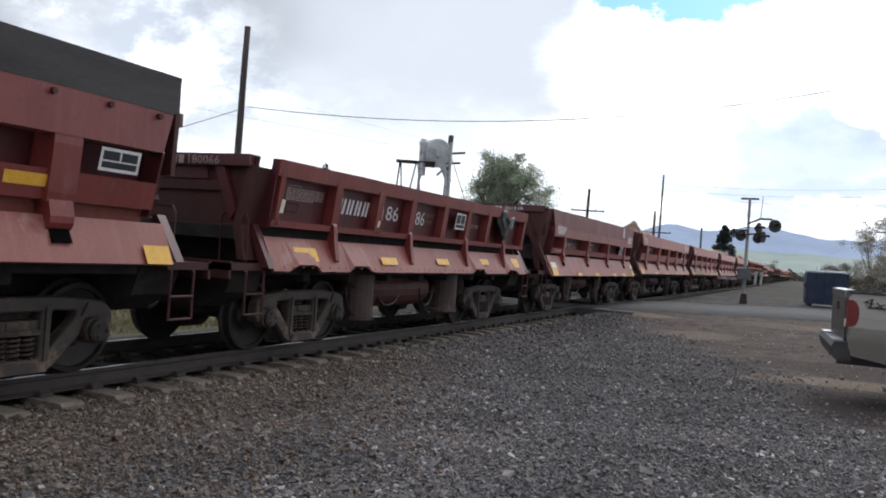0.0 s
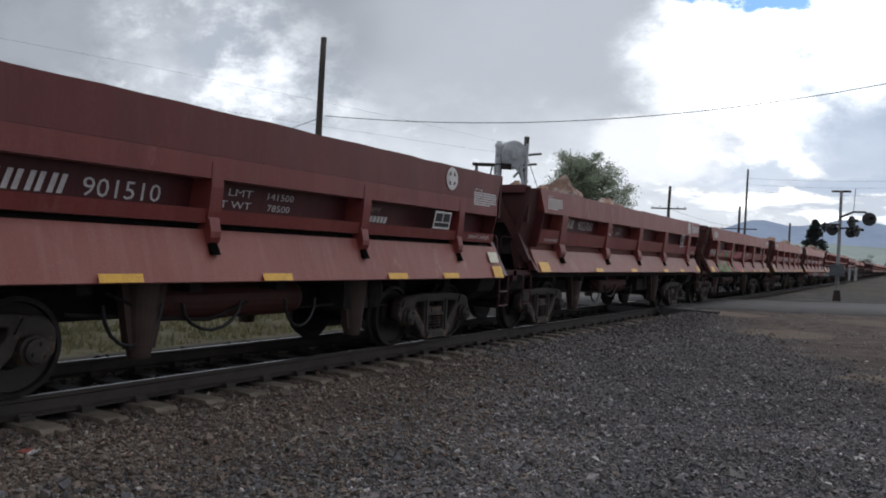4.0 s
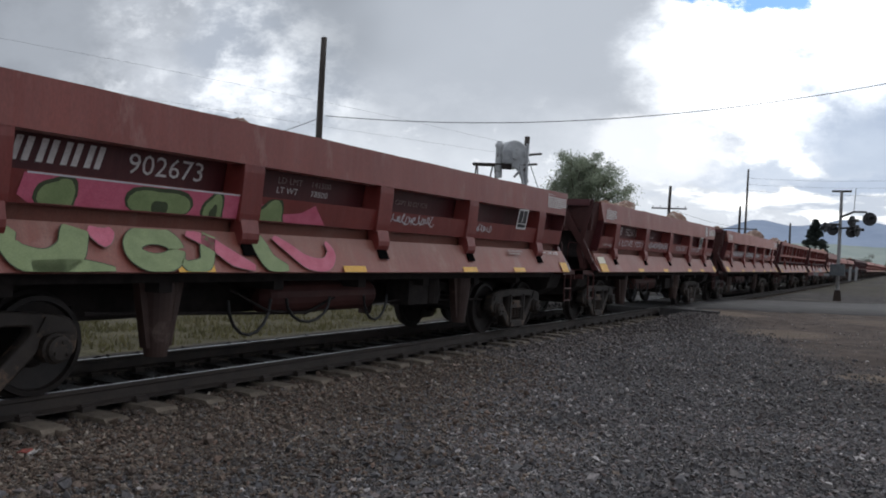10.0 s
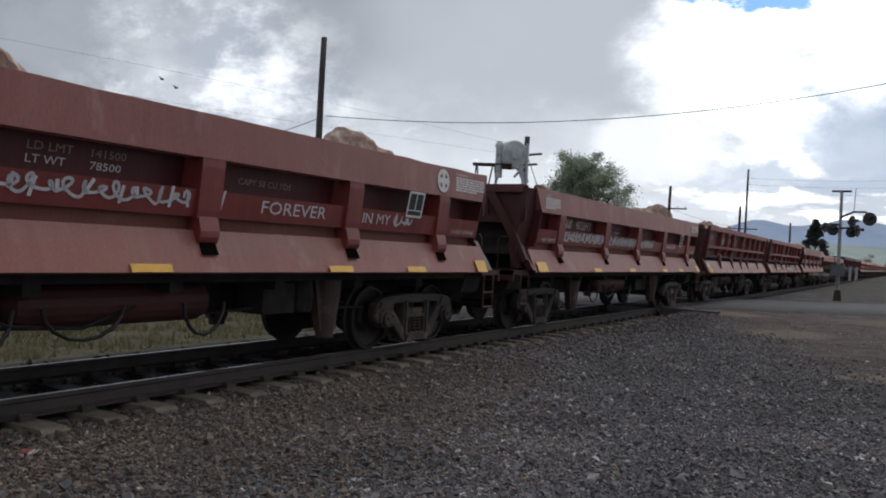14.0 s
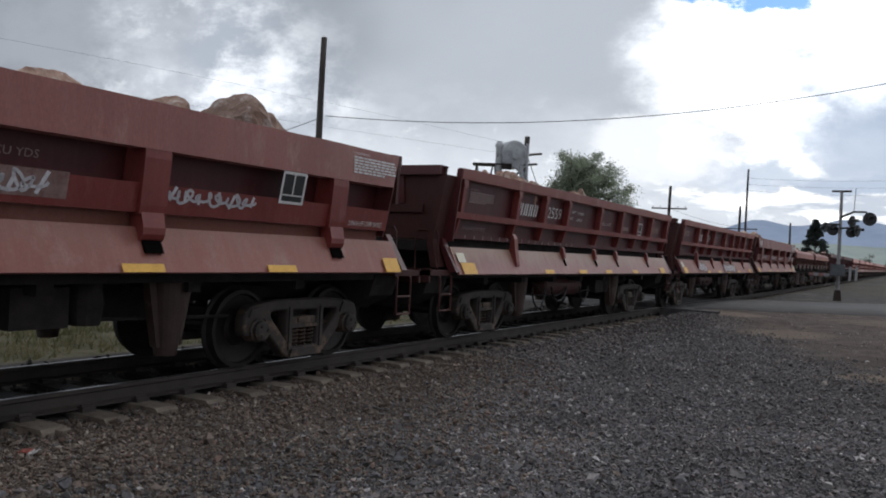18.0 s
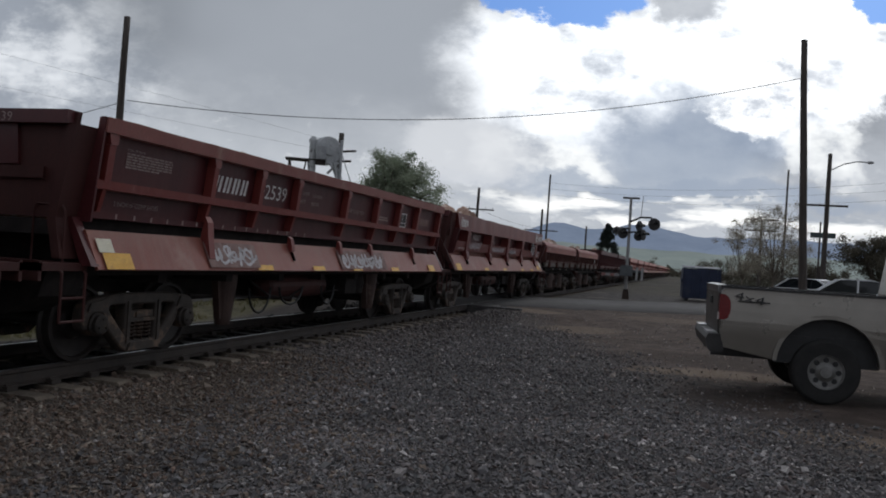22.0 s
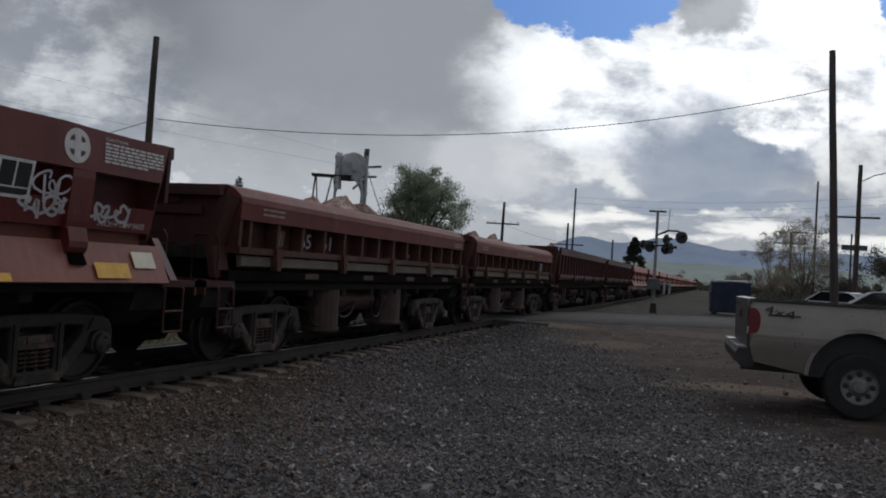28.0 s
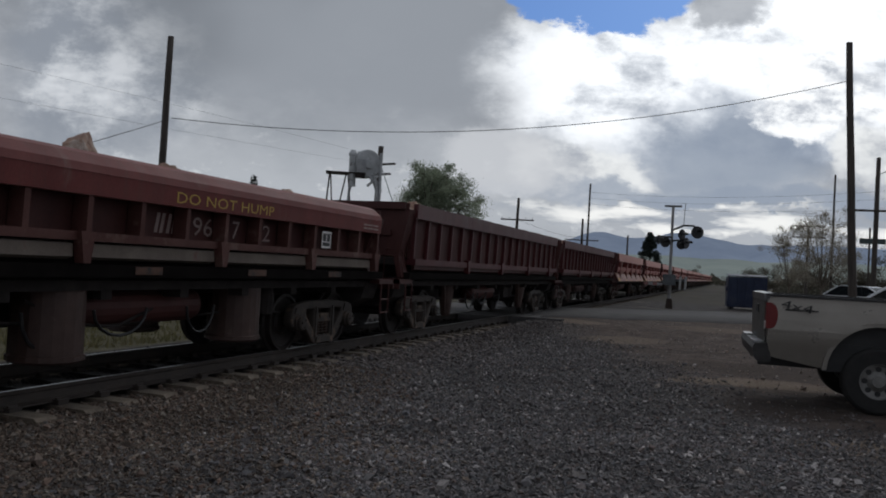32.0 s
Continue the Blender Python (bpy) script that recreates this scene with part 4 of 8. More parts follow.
    # the flared apron under the door
    if k["apron"]:
        z1, x1, z0, x0 = k["apron"]
        z0 -= apron_drop
        for s in (1, -1):
            bm = B()
            prism(bm, [(s * x1, z1), (s * x0, z0), (s * (x0 - 0.03), z0 - 0.012), (s * (x1 - 0.05), z1)], -h - 0.05, h - 0.02)
            if s > 0 and near:
                bmesh.ops.subdivide_edges(bm, edges=[e for e in bm.edges if abs(e.verts[0].co.y - e.verts[1].co.y) > 1], cuts=20 if kind != "old" else 90)
                if kind == "old":
                    # worn lower edge, cut away over the wheels
                    for v in bm.verts:
                        if v.co.z < z0 + 0.05:
                            d = min(abs(v.co.y + h - q) for q in (0.65, 2.07, 6.68, 8.62))
                            v.co.z += 0.085 * smoothstep(0.34, 0.20, d) + 0.012 * noise.noise((v.co.y * 5, 1, 0))
                for v in bm.verts:
                    v.co.x += 0.012 * noise.noise((v.co.y * 1.1, v.co.z * 2, y_start))
            part("apron", bm, apron_paint or APRON, car, "dusty flared apron plate")
        t = (x0 - x1) / (z0 - z1)
        u = Vector((t, 0, 1)).normalized()
        nrm = Vector((1, 0, -t)).normalized()
        am = Matrix(((0, u.x, nrm.x, x0 + 0.024), (1, 0, 0, 0), (0, u.z, nrm.z, z0), (0, 0, 0, 1)))
        car["apron_rows"] = [c for r in am for c in r]
        for a, b, hh, colour, *lift in yellow:
            flat([rect(-h + a, -h + b, lift[0] if lift else 0.004, hh)], YELLOW if colour == "y" else CREAM, car, am, "reflector", "yellow reflective patch" if colour == "y" else "cream reflective patch")
        for s in (1, -1):
            for e in (-1, 1):
                bm = B()
                prism(bm, [(s * 1.18, 1.64), (s * 1.26, 1.64), (s * (x0 - 0.01), z0 + 0.03), (s * (x0 - 0.15), z0 + 0.03)], e * (h + 0.08) - 0.06, e * (h + 0.08) + 0.06)
                part("apron_end_bracket", bm, panel, car)
    else:
        # heavy channel along the foot of the body, in lengths between tapered brackets
        at = [f * n_len for f in ((0.097, 0.317, 0.537, 0.756, 0.976) if kind == "sloped" else np.arange(0.25, 1.0, 0.22))]
        for s in (1, -1):
            for a, b in zip([0.1] + at, at + [n_len - 0.1]):
                if b - a > 0.3:
                    bm = B()
                    prism(bm, [(s * 1.385, 1.50), (s * 1.395, 1.37), (s * 1.33, 1.34), (s * 1.30, 1.52)], -h + a + 0.01, -h + b - 0.10)
                    part("side_channel", bm, PALE if kind == "sloped" else DUSK, car, "pale greasy steel channel" if kind == "sloped" else "")
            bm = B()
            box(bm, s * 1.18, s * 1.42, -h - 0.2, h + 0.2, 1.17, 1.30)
            part("side_sill", bm, SILL_SHADE, car)
        for a in at:
            bm = B()
            prism(bm, [(-h + a - 0.10, 1.625), (-h + a + 0.10, 1.625), (-h + a + 0.045, 1.31), (-h + a - 0.045, 1.31)], 1.37, 1.485, "x")
            part("bracket", bm, SOOTRIB if kind == "sloped" else paint, car)
        if kind == "sloped":
            # weathered reflectors along the sill
            sm = Matrix(((0, 0, 1, 1.423), (1, 0, 0, 0), (0, 1, 0, 1.20), (0, 0, 0, 1)))
            for a in (1.9, 4.1, 6.27, 8.55):
                flat([rect(-h + a, -h + a + 0.44, 0.0, 0.085)], DULL_ORANGE, car, sm, "reflector", "dulled orange reflective patch")
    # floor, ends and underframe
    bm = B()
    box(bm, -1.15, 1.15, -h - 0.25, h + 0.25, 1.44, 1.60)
    part("floor", bm, GRIME_SHADE, car)
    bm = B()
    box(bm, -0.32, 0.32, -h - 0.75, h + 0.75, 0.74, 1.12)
    part("center_sill", bm, GRIME_SHADE, car, "black underframe sill")
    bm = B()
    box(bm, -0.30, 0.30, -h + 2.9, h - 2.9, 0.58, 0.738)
    part("sill_web", bm, GRIME_SHADE, car)
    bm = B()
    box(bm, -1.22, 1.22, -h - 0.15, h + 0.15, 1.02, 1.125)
    part("deck_frame", bm, GRIME_SHADE, car)
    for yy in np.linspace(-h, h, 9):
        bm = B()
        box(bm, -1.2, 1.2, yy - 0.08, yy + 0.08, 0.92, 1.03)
        part("cross_member", bm, GRIME_SHADE, car)
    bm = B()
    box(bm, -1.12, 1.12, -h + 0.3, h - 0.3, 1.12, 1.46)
    part("tilting_frame", bm, GRIME_SHADE, car)
    zt = top + (0.02 if kind in WIN else 0.0)
    if kind in ("sloped",):
        zt = 2.40
    for e in (-1, 1):
        ye = -(h + 0.20) if e < 0 else h + 0.03
        bm = B()
        w = 1.41 if kind in WIN else 1.36
        if kind in WIN:
            # an upper plate, and a set-back end sheet below, its hollow's shade as black
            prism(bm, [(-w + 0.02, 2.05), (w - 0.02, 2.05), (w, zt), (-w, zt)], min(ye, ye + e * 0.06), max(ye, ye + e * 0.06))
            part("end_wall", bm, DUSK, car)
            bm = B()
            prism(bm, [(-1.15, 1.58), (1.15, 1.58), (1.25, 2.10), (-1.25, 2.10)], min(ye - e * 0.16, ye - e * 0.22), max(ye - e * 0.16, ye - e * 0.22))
            part("end_lower_sheet", bm, GRIME_SHADE, car)
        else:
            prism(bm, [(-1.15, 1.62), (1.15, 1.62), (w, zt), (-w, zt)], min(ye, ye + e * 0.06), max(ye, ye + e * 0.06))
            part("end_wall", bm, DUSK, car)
        bm = B()
        prism(bm, [(-0.66, 2.16), (0.66, 2.16), (0.62, zt - 0.13), (-0.62, zt - 0.13)], min(ye + e * 0.05, ye + e * 0.09), max(ye + e * 0.05, ye + e * 0.09))
        part("end_upper_plate", bm, panel, car)
        bm = B()
        box(bm, -w + 0.05, w - 0.05, min(ye - e * 0.04, ye + e * 0.16), max(ye - e * 0.04, ye + e * 0.16), zt - 0.13, zt + 0.012)
        part("end_top_rail", bm, panel, car)
        for s in (1, -1):
            bm = B()
            zc = zt - (0.045 if kind in WIN else 0.13)
            tuck = 0.14 if e > 0 and kind in WIN else 0.0
            prism(bm, [(s * (w + 0.05 - tuck), zc), (s * (w - 0.08 - tuck), zc + 0.015), (s * (1.10 - tuck), 1.62), (s * 1.20, 1.20), (s * 1.30, 1.20), (s * (1.21 - tuck), 1.62)], min(ye - e * (0.42 if kind in WIN and e < 0 else 0.20), ye + e * 0.12), max(ye - e * (0.42 if kind in WIN and e < 0 else 0.20), ye + e * 0.12))
            # dark paint stands for the deep shadow beside the door's end
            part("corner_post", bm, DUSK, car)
            if near and kind in ("window", "tall", "old"):
                bm = B()
                if kind in WIN and e < 0:
                    prism(bm, [(s * 0.60, zt - 0.12), (s * 0.80, zt - 0.12), (s * 1.27, 1.80), (s * 1.50, 1.36), (s * 1.42, 1.30), (s * 1.16, 1.72)], min(ye + e * 0.06, ye + e * 0.15), max(ye + e * 0.06, ye + e * 0.15))
                else:
                    prism(bm, [(s * 0.78, zt - 0.14), (s * 0.92, zt - 0.14), (s * 1.14, 1.80), (s * 1.06, 1.66)], min(ye, ye + e * 0.13), max(ye, ye + e * 0.13))
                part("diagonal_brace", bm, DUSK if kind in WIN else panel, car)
        bm = B()
        box(bm, -1.0, 1.0, min(ye, ye + e * 0.10), max(ye, ye + e * 0.10), 2.02, 2.14)
        part("end_rib", bm, DUSK, car)
        # platform, steps, handrail and coupler
        bm = B()
        y0, y1 = sorted((e * (h + 0.05), e * (h + 0.72)))
        box(bm, -1.42, 1.42, y0, y1, 1.08, 1.16)
        box(bm, -1.42, 1.42, e * (h + 0.70) - 0.02, e * (h + 0.70) + 0.02, 0.98, 1.18)
        part("end_platform", bm, DUSK, car)
        # added block that keeps the gap below the platform dark
        bm = B()
        y0, y1 = sorted((e * (h - 0.15), e * (h + 0.42)))
        prism(bm, [(-1.25, 1.08), (1.25, 1.08), (1.15, 0.80), (0.75, 0.60), (-0.75, 0.60), (-1.15, 0.80)], y0, y1)
        part("draft_sill", bm, GRIME_SHADE, car)
        ylad = e * (h + 0.26)
        for s in (1, -1):
            if s < 0 and not near:
                continue
            bm = B()
            for dy in (-0.17, 0.17):
                path_tube(bm, [(s * 1.30, ylad + dy, 1.15), (s * 1.44, ylad + dy, 1.06), (s * 1.44, ylad + dy, 0.55)], 0.017, 6)
            for z in (0.56, 0.80):
                tube(bm, (s * 1.44, ylad - 0.17, z), (s * 1.44, ylad + 0.17, z), 0.016, 6)
            part("step_ladder", bm, DUSK, car)
            bm = B()
            path_tube(bm, [(s * 0.88, ylad, 1.14), (s * 0.88, ylad, 1.70), (s * 0.92, ylad, 1.76), (s * 1.24, ylad, 1.75), (s * 1.28, ylad, 1.69), (s * 1.28, ylad, 1.14)], 0.014, 6)
            part("handrail", bm, DUSK, car)
        bm = B()
        box(bm, -0.13, 0.13, min(e * (h + 0.6), e * (h + 0.98)), max(e * (h + 0.6), e * (h + 0.98)), 0.78, 0.98)
        box(bm, -0.20, 0.20, min(e * (h + 0.80), e * (h + 1.0)), max(e * (h + 0.80), e * (h + 1.0)), 0.72, 1.02)
        part("coupler", bm, RUST, car)
        if near:
            bm = B()
            pts = [(0.42, e * (h + 0.62 + 0.08 * i), 0.86 - 0.30 * math.sin(math.pi * i / 6)) for i in range(7)]
            path_tube(bm, pts, 0.022, 6)
            part("brake_hose", bm, BLACK, car)
    # dump cylinders, air tank and brake gear below
    big = kind in ("sloped", "old")
    rr = 0.36 if kind == "sloped" else 0.30 if big else 0.20
    ys = (-h + 3.5, h - 3.68) if kind == "sloped" else (-h + 3.1, h - 3.1) if big else (-h + 3.4, h - 3.4)
    for yc in ys:
        for s in (1, -1):
            bm = B()
            outl = [(rr, 1.08), (rr, 0.36), (rr + 0.02, 0.35), (rr + 0.02, 0.30), (rr - 0.04, 0.27)] if big else [(0.19, 1.10), (0.18, 0.86), (0.125, 0.36), (0.11, 0.27)]
            cx = s * (0.86 if big else 0.95)
            lathe(bm, outl[::-1], 20, Matrix.Translation((cx, yc, 0)))
            cyl = part("dump_cylinder", bm, surface_cyl, car, "dusty brown dump cylinder")
            for e in () if big else (1, -1):
                bm = B()
                prism(bm, [(yc + e * 0.20, 1.05), (yc + e * 0.29, 1.05), (yc + e * 0.155, 0.36), (yc + e * 0.095, 0.36)], cx - 0.05, cx + 0.05, "x")
                part("cylinder_strut", bm, surface_cyl, cyl)
    bm = B()
    tr = 0.30 if kind == "old" else 0.21
    lathe(bm, [(0.06, -1.15), (tr - 0.03, -1.08), (tr, -1.0), (tr, 1.0), (tr - 0.03, 1.08), (0.06, 1.15)], 18, Matrix.Translation((0.78, -0.4, 0.76 if kind == "old" else 0.80)) @ Matrix.Rotation(math.pi / 2, 4, "X"))
    part("air_tank", bm, DUSK, car, "dark maroon air tank")
    if near:
        bm = B()
        path_tube(bm, [(0.9, -h + 2.6, 0.72), (0.9, -1.0, 0.60), (0.86, 1.4, 0.68), (0.9, h - 2.5, 0.62)], 0.02, 6)
        path_tube(bm, [(1.0, -2.2, 0.92), (1.02, -1.6, 0.66), (1.0, -0.9, 0.60), (0.98, -0.3, 0.78)], 0.018, 6)
        part("brake_rigging", bm, GRIME_SHADE, car)
        for q, (yc, rad, drop) in enumerate(((-1.9, 0.34, 0.40), (-0.9, 0.42, 0.30), (0.5, 0.28, 0.34))):
            bm = B()
            path_tube(bm, [(1.02 + 0.03 * q, yc + rad * math.cos(math.pi * j / 8), 0.80 - drop * math.sin(math.pi * j / 8)) for j in range(9)], 0.019, 6)
            part("air_hose", bm, BLACK, car, "hanging black air hose")
        bm = B()
        box(bm, 0.62, 1.02, 1.45, 2.0, 0.62, 0.98)
        lathe(bm, [(0.14, -0.2), (0.17, 0.0), (0.14, 0.2)], 12, Matrix.Translation((0.9, 2.25, 0.82)))
        part("control_valve", bm, GRIME_SHADE, car)
    for e in (-1, 1):
        truck(car, e * (h - (inset[0] if e < 0 else inset[1])), turning, near)
    car["half"] = h
    return car


surface_cyl = surface("dusty dump cylinder paint", (0.040, 0.020, 0.016), (0.070, 0.040, 0.032), 2.5, 0.6, c3=(0.13, 0.092, 0.075), c3_scale=2.2, bump=0.1)


def side_plane(kind, z, proud=0.004):
    """The plane of a car's door at height z, for lettering: its x runs with the car, its y up the door."""
    x, lean = side_x(kind, z)
    x += proud
    u = Vector((lean, 0, 1)).normalized()
    n = Vector((1, 0, -lean)).normalized()
    return Matrix(((0, u.x, n.x, x), (1, 0, 0, 0), (0, u.z, n.z, z), (0, 0, 0, 1)))


def shifted(m, a, b=0.0):
    return m @ Matrix.Translation((a, b, 0))


def stakes_for(kind, n):
    """Where the stakes stand along a door n metres long, and their widths."""
    if kind in WIN:
        if n < 12.6:
            return [(q, 0.30) for q in (1.30, 3.78, 6.23, 8.61, 10.80)]
        return [(n * q, 0.30) for q in (0.1012, 0.3135, 0.5030, 0.6900, 0.8985)]
    if kind == "ribbed":
        return [(q, 0.10) for q in (0.15, 2.18, 3.42, 4.60, 6.56, 8.10, 9.38, 10.62)] + [(n - 0.18, 0.10)]
    if kind == "old":
        return [(n * f, 0.17 if 0.1 < f < 0.9 else 0.10) for f in (0.012, 0.151, 0.278, 0.395, 0.530, 0.645, 0.755, 0.862, 0.985)]
    if kind == "sloped":
        return [(0.06, 0.07)] + [(0.31 + (n - 0.9) * i / 12.3, 0.07) for i in range(14)]
    return [(0.08 + (n - 0.16) * i / 18, 0.06) for i in range(19)]


def yellows(n, first_cream=False):
    out = [(0.05, 0.52, 0.20, "y")]
    if first_cream:
        out.append((0.05, 0.50, 0.36, "c", 0.205))
    out += [(n * f, n * f + 0.46, 0.085, "y") for f in (0.235, 0.43, 0.66, 0.80)]
    out.append((n - 0.40, n - 0.06, 0.20, "y"))
    return out


RIB_YELLOW = [(0.07, 0.52, 0.195, "y"), (0.03, 0.27, 0.36, "c", 0.20)] + [(q, q + 0.44, 0.085, "y") for q in (3.27, 5.08, 6.75, 8.78)] + [(11.35, 11.80, 0.16, "y")]
OLD_YELLOW = [(0.48, 0.99, 0.335, "y", 0.145), (2.74, 3.25, 0.25, "y", 0.13), (4.78, 5.29, 0.27, "y", 0.16), (6.86, 7.30, 0.31, "y", 0.19), (8.72, 9.16, 0.36, "y", 0.15)]
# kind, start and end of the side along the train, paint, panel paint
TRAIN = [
    ("window", -6.75, 6.45, PAINT, MAROON_SHADE), ("old", 8.20, 17.74, PAINT, MAROON_SHADE), ("tall", 19.75, 30.05, PAINT, MAROON_SHADE),
    ("window", 31.55, 44.70, PAINT, MAROON_SHADE), ("window", 46.47, 59.55, PAINT, MAROON_SHADE), ("window", 61.45, 73.65, PAINT, MAROON_SHADE),
    ("window", 75.62, 88.75, PAINT, MAROON_SHADE), ("ribbed", 90.43, 102.80, PAINT, MAROON_SHADE), ("ribbed", 104.44, 116.9, PAINT, MAROON_SHADE),
    ("window", 118.2, 131.6, DEEPRED, MAROON_SHADE), ("sloped", 133.2, 143.3, SOOTED, DUSK), ("sloped", 144.5, 155.0, SOOTED, DUSK),
    ("hopper", 156.7, 170.6, MAROON_SHADE, DUSK), ("hopper", 172.0, 185.6, MAROON_SHADE, DUSK)]
LABELS = {
    "tall": "rust-red air dump car with tall top plate and slim stakes",
    "window": "rust-red air dump car with stakes and dusty flared apron", "ribbed": "maroon air dump car with ribbed two-row side",
    "old": "old maroon air dump car with scalloped worn apron", "sloped": "dark maroon dump car with sloping top plates and greasy channel",
    "hopper": "blackened dump car with closely ribbed tall sides"}
CARS = []
for i, (kind, a, b, p1, p2) in enumerate(TRAIN):
    CARS.append(dump_car(kind, a, b, LABELS[kind], p1, p2, top_paint=DEEPRED if i == 2 else BROWN if i in (5, 6, 7, 8) else FADED if i in (3, 4) else None, apron_paint=APRON_RED if i < 3 else APRON_PALE if i == 7 else APRON, stakes=[(q, 0.16) for q in (1.25, 3.81, 6.38, 8.88)] if i == 2 else stakes_for(kind, b - a), near=True, turning=i < 14, yellow=OLD_YELLOW if i == 1 else RIB_YELLOW if kind == "ribbed" else yellows(b - a)[:-1] + [(12.25, 12.75, 0.22, "y", 0.05), (12.85, 13.2, 0.36, "c", 0.17)] if i == 9 else yellows(b - a, i in (2, 5)) if KINDS[kind]["apron"] else (),
                         inset=(1.86, 2.10) if i == 7 else (1.40, 1.90) if i == 8 else (1.36, 1.36), arms=(0.15, 0.395, 0.643, 0.86) if kind == "old" else (0.172, 0.361, 0.512, 0.632, 0.838) if kind == "ribbed" else (0.15, 0.34, 0.48, 0.60, 0.81)))
y_next = 187.2
far_car = dump_car("window", y_next, y_next + 13.1, LABELS["window"], PAINT, MAROON_SHADE, BROWN, APRON_PALE, stakes_for("window", 13.1), False, False, yellows(13.1))
for i in range(1, 15):
    y_next += 14.95
    MOVERS.append((copy_thing(far_car, Matrix()), y_next + 6.55))

# ---------------------------------------------------------------- lettering and marks on the cars


BUFFED = surface("pale scrubbed paint", (0.155, 0.082, 0.070), (0.25, 0.165, 0.150), 5.0, 0.75, c3=(0.12, 0.045, 0.035), c3_scale=4, c3_at=0.56, bump=0.03)


def emblem(car, kind, y, z, w=0.34, h=0.30, skew=0.0):
    """A white-framed data panel."""
    m = side_plane(kind, z, 0.006 if kind != "ribbed" else -0.122)
    t = 0.03
    flat([rect(y, y + w, 0, h)], BLACKP, car, m, "data_panel_back")
    fr = [rect(y - t, y + w + t, -t, 0), rect(y - t, y + w + t, h, h + t), rect(y - t, y, 0, h), rect(y + w, y + w + t, 0, h), rect(y + w / 2 - 0.01, y + w / 2 + 0.01, 0.07, h), rect(y, y + w, 0.06, 0.075)]
    flat(fr, WHITE, car, shifted(m, 0, 0) @ Matrix.Translation((0, 0, 0.002)), "data_panel", "white-framed data panel")


def roundel(car, kind, y, z, r=0.15):
    """A round white railway emblem, drawn as plain shapes."""
    m = side_plane(kind, z, 0.006)
    flat([ring_outline(y, 0, r, 24)], WHITE, car, m, "round_emblem", "worn round white emblem")
    m2 = m @ Matrix.Translation((0, 0, 0.003))
    shapes = []
    for sx, sy in ((1, 1), (1, -1), (-1, 1), (-1, -1)):
        shapes.append([(y + sx * 0.25 * r, sy * 0.25 * r), (y + sx * 0.62 * r, sy * 0.25 * r), (y + sx * 0.5 * r, sy * 0.5 * r), (y + sx * 0.25 * r, sy * 0.62 * r)])
    flat(shapes, MAROON_SHADE, car, m2, "round_emblem_mark")


def caution_block(car, kind, y, z, w=0.72, h=0.26, mat=None, proud=0.006):
    """A heading and lines of small unreadable print."""
    mat = mat or WHITE
    m = side_plane(kind, z, proud)
    lettering("CAUTION", w * 0.36, h * 0.13, mat, car, shifted(m, y, h * 0.87))
    rng = random.Random(int(y * 50))
    shapes = []
    for i in range(6):
        x, end = y, y + w * (1.0 if i != 5 else 0.72)
        while x < end - 0.02:
            d = min(rng.uniform(0.05, 0.12), end - x)
            shapes.append(rect(x, x + d, h * (0.70 - 0.14 * i), h * (0.70 - 0.14 * i) + h * 0.09))
            x += d + 0.018
    flat(shapes, mat, car, m, "small_print", "lines of small white print")


def flats(shapes, mat, parent, m, name, label=""):
    for s in shapes:
        flat([s], mat, parent, m, name, label)


def blocks(car, kind, y, z, w, h, n, proud, mat=None, name="initials_block"):
    """Plain blocks in place of a railway's initials."""
    m = side_plane(kind, z, proud)
    c = w / n
    flats([rect(y + (i + q) * c, y + (i + q + 0.26) * c, 0, h, 0.04) for i in range(n) for q in (0.10, 0.54)], mat or WHITE, car, m, name, "white painted initials block")


def words(car, kind, text, y, z, w, h, proud=0.006, mat=None, lean=0.0):
    m = side_plane(kind, z, proud)
    if lean:
        m = m @ Matrix(((1, lean, 0, 0), (0, 1, 0, 0), (0, 0, 1, 0), (0, 0, 0, 1)))
    lettering(text, w, h, mat or WHITE, car, shifted(m, y))


def sprays(car, kind, y0, y1, z0, z1, n, seed, proud=0.007, w=0.035, mat=None, plane=None):
    m = plane or side_plane(kind, z0, proud)
    flat(scrawl(y0, y1, 0, z1 - z0, n, w, random.Random(seed)), mat or CHALK, car, m, "spray_tag", "white sprayed graffiti tag")


def apron_plane(car, lift=0.004):
    r = car["apron_rows"]
    m = Matrix((r[0:4], r[4:8], r[8:12], r[12:16]))
    return m @ Matrix.Translation((0, 0, lift))


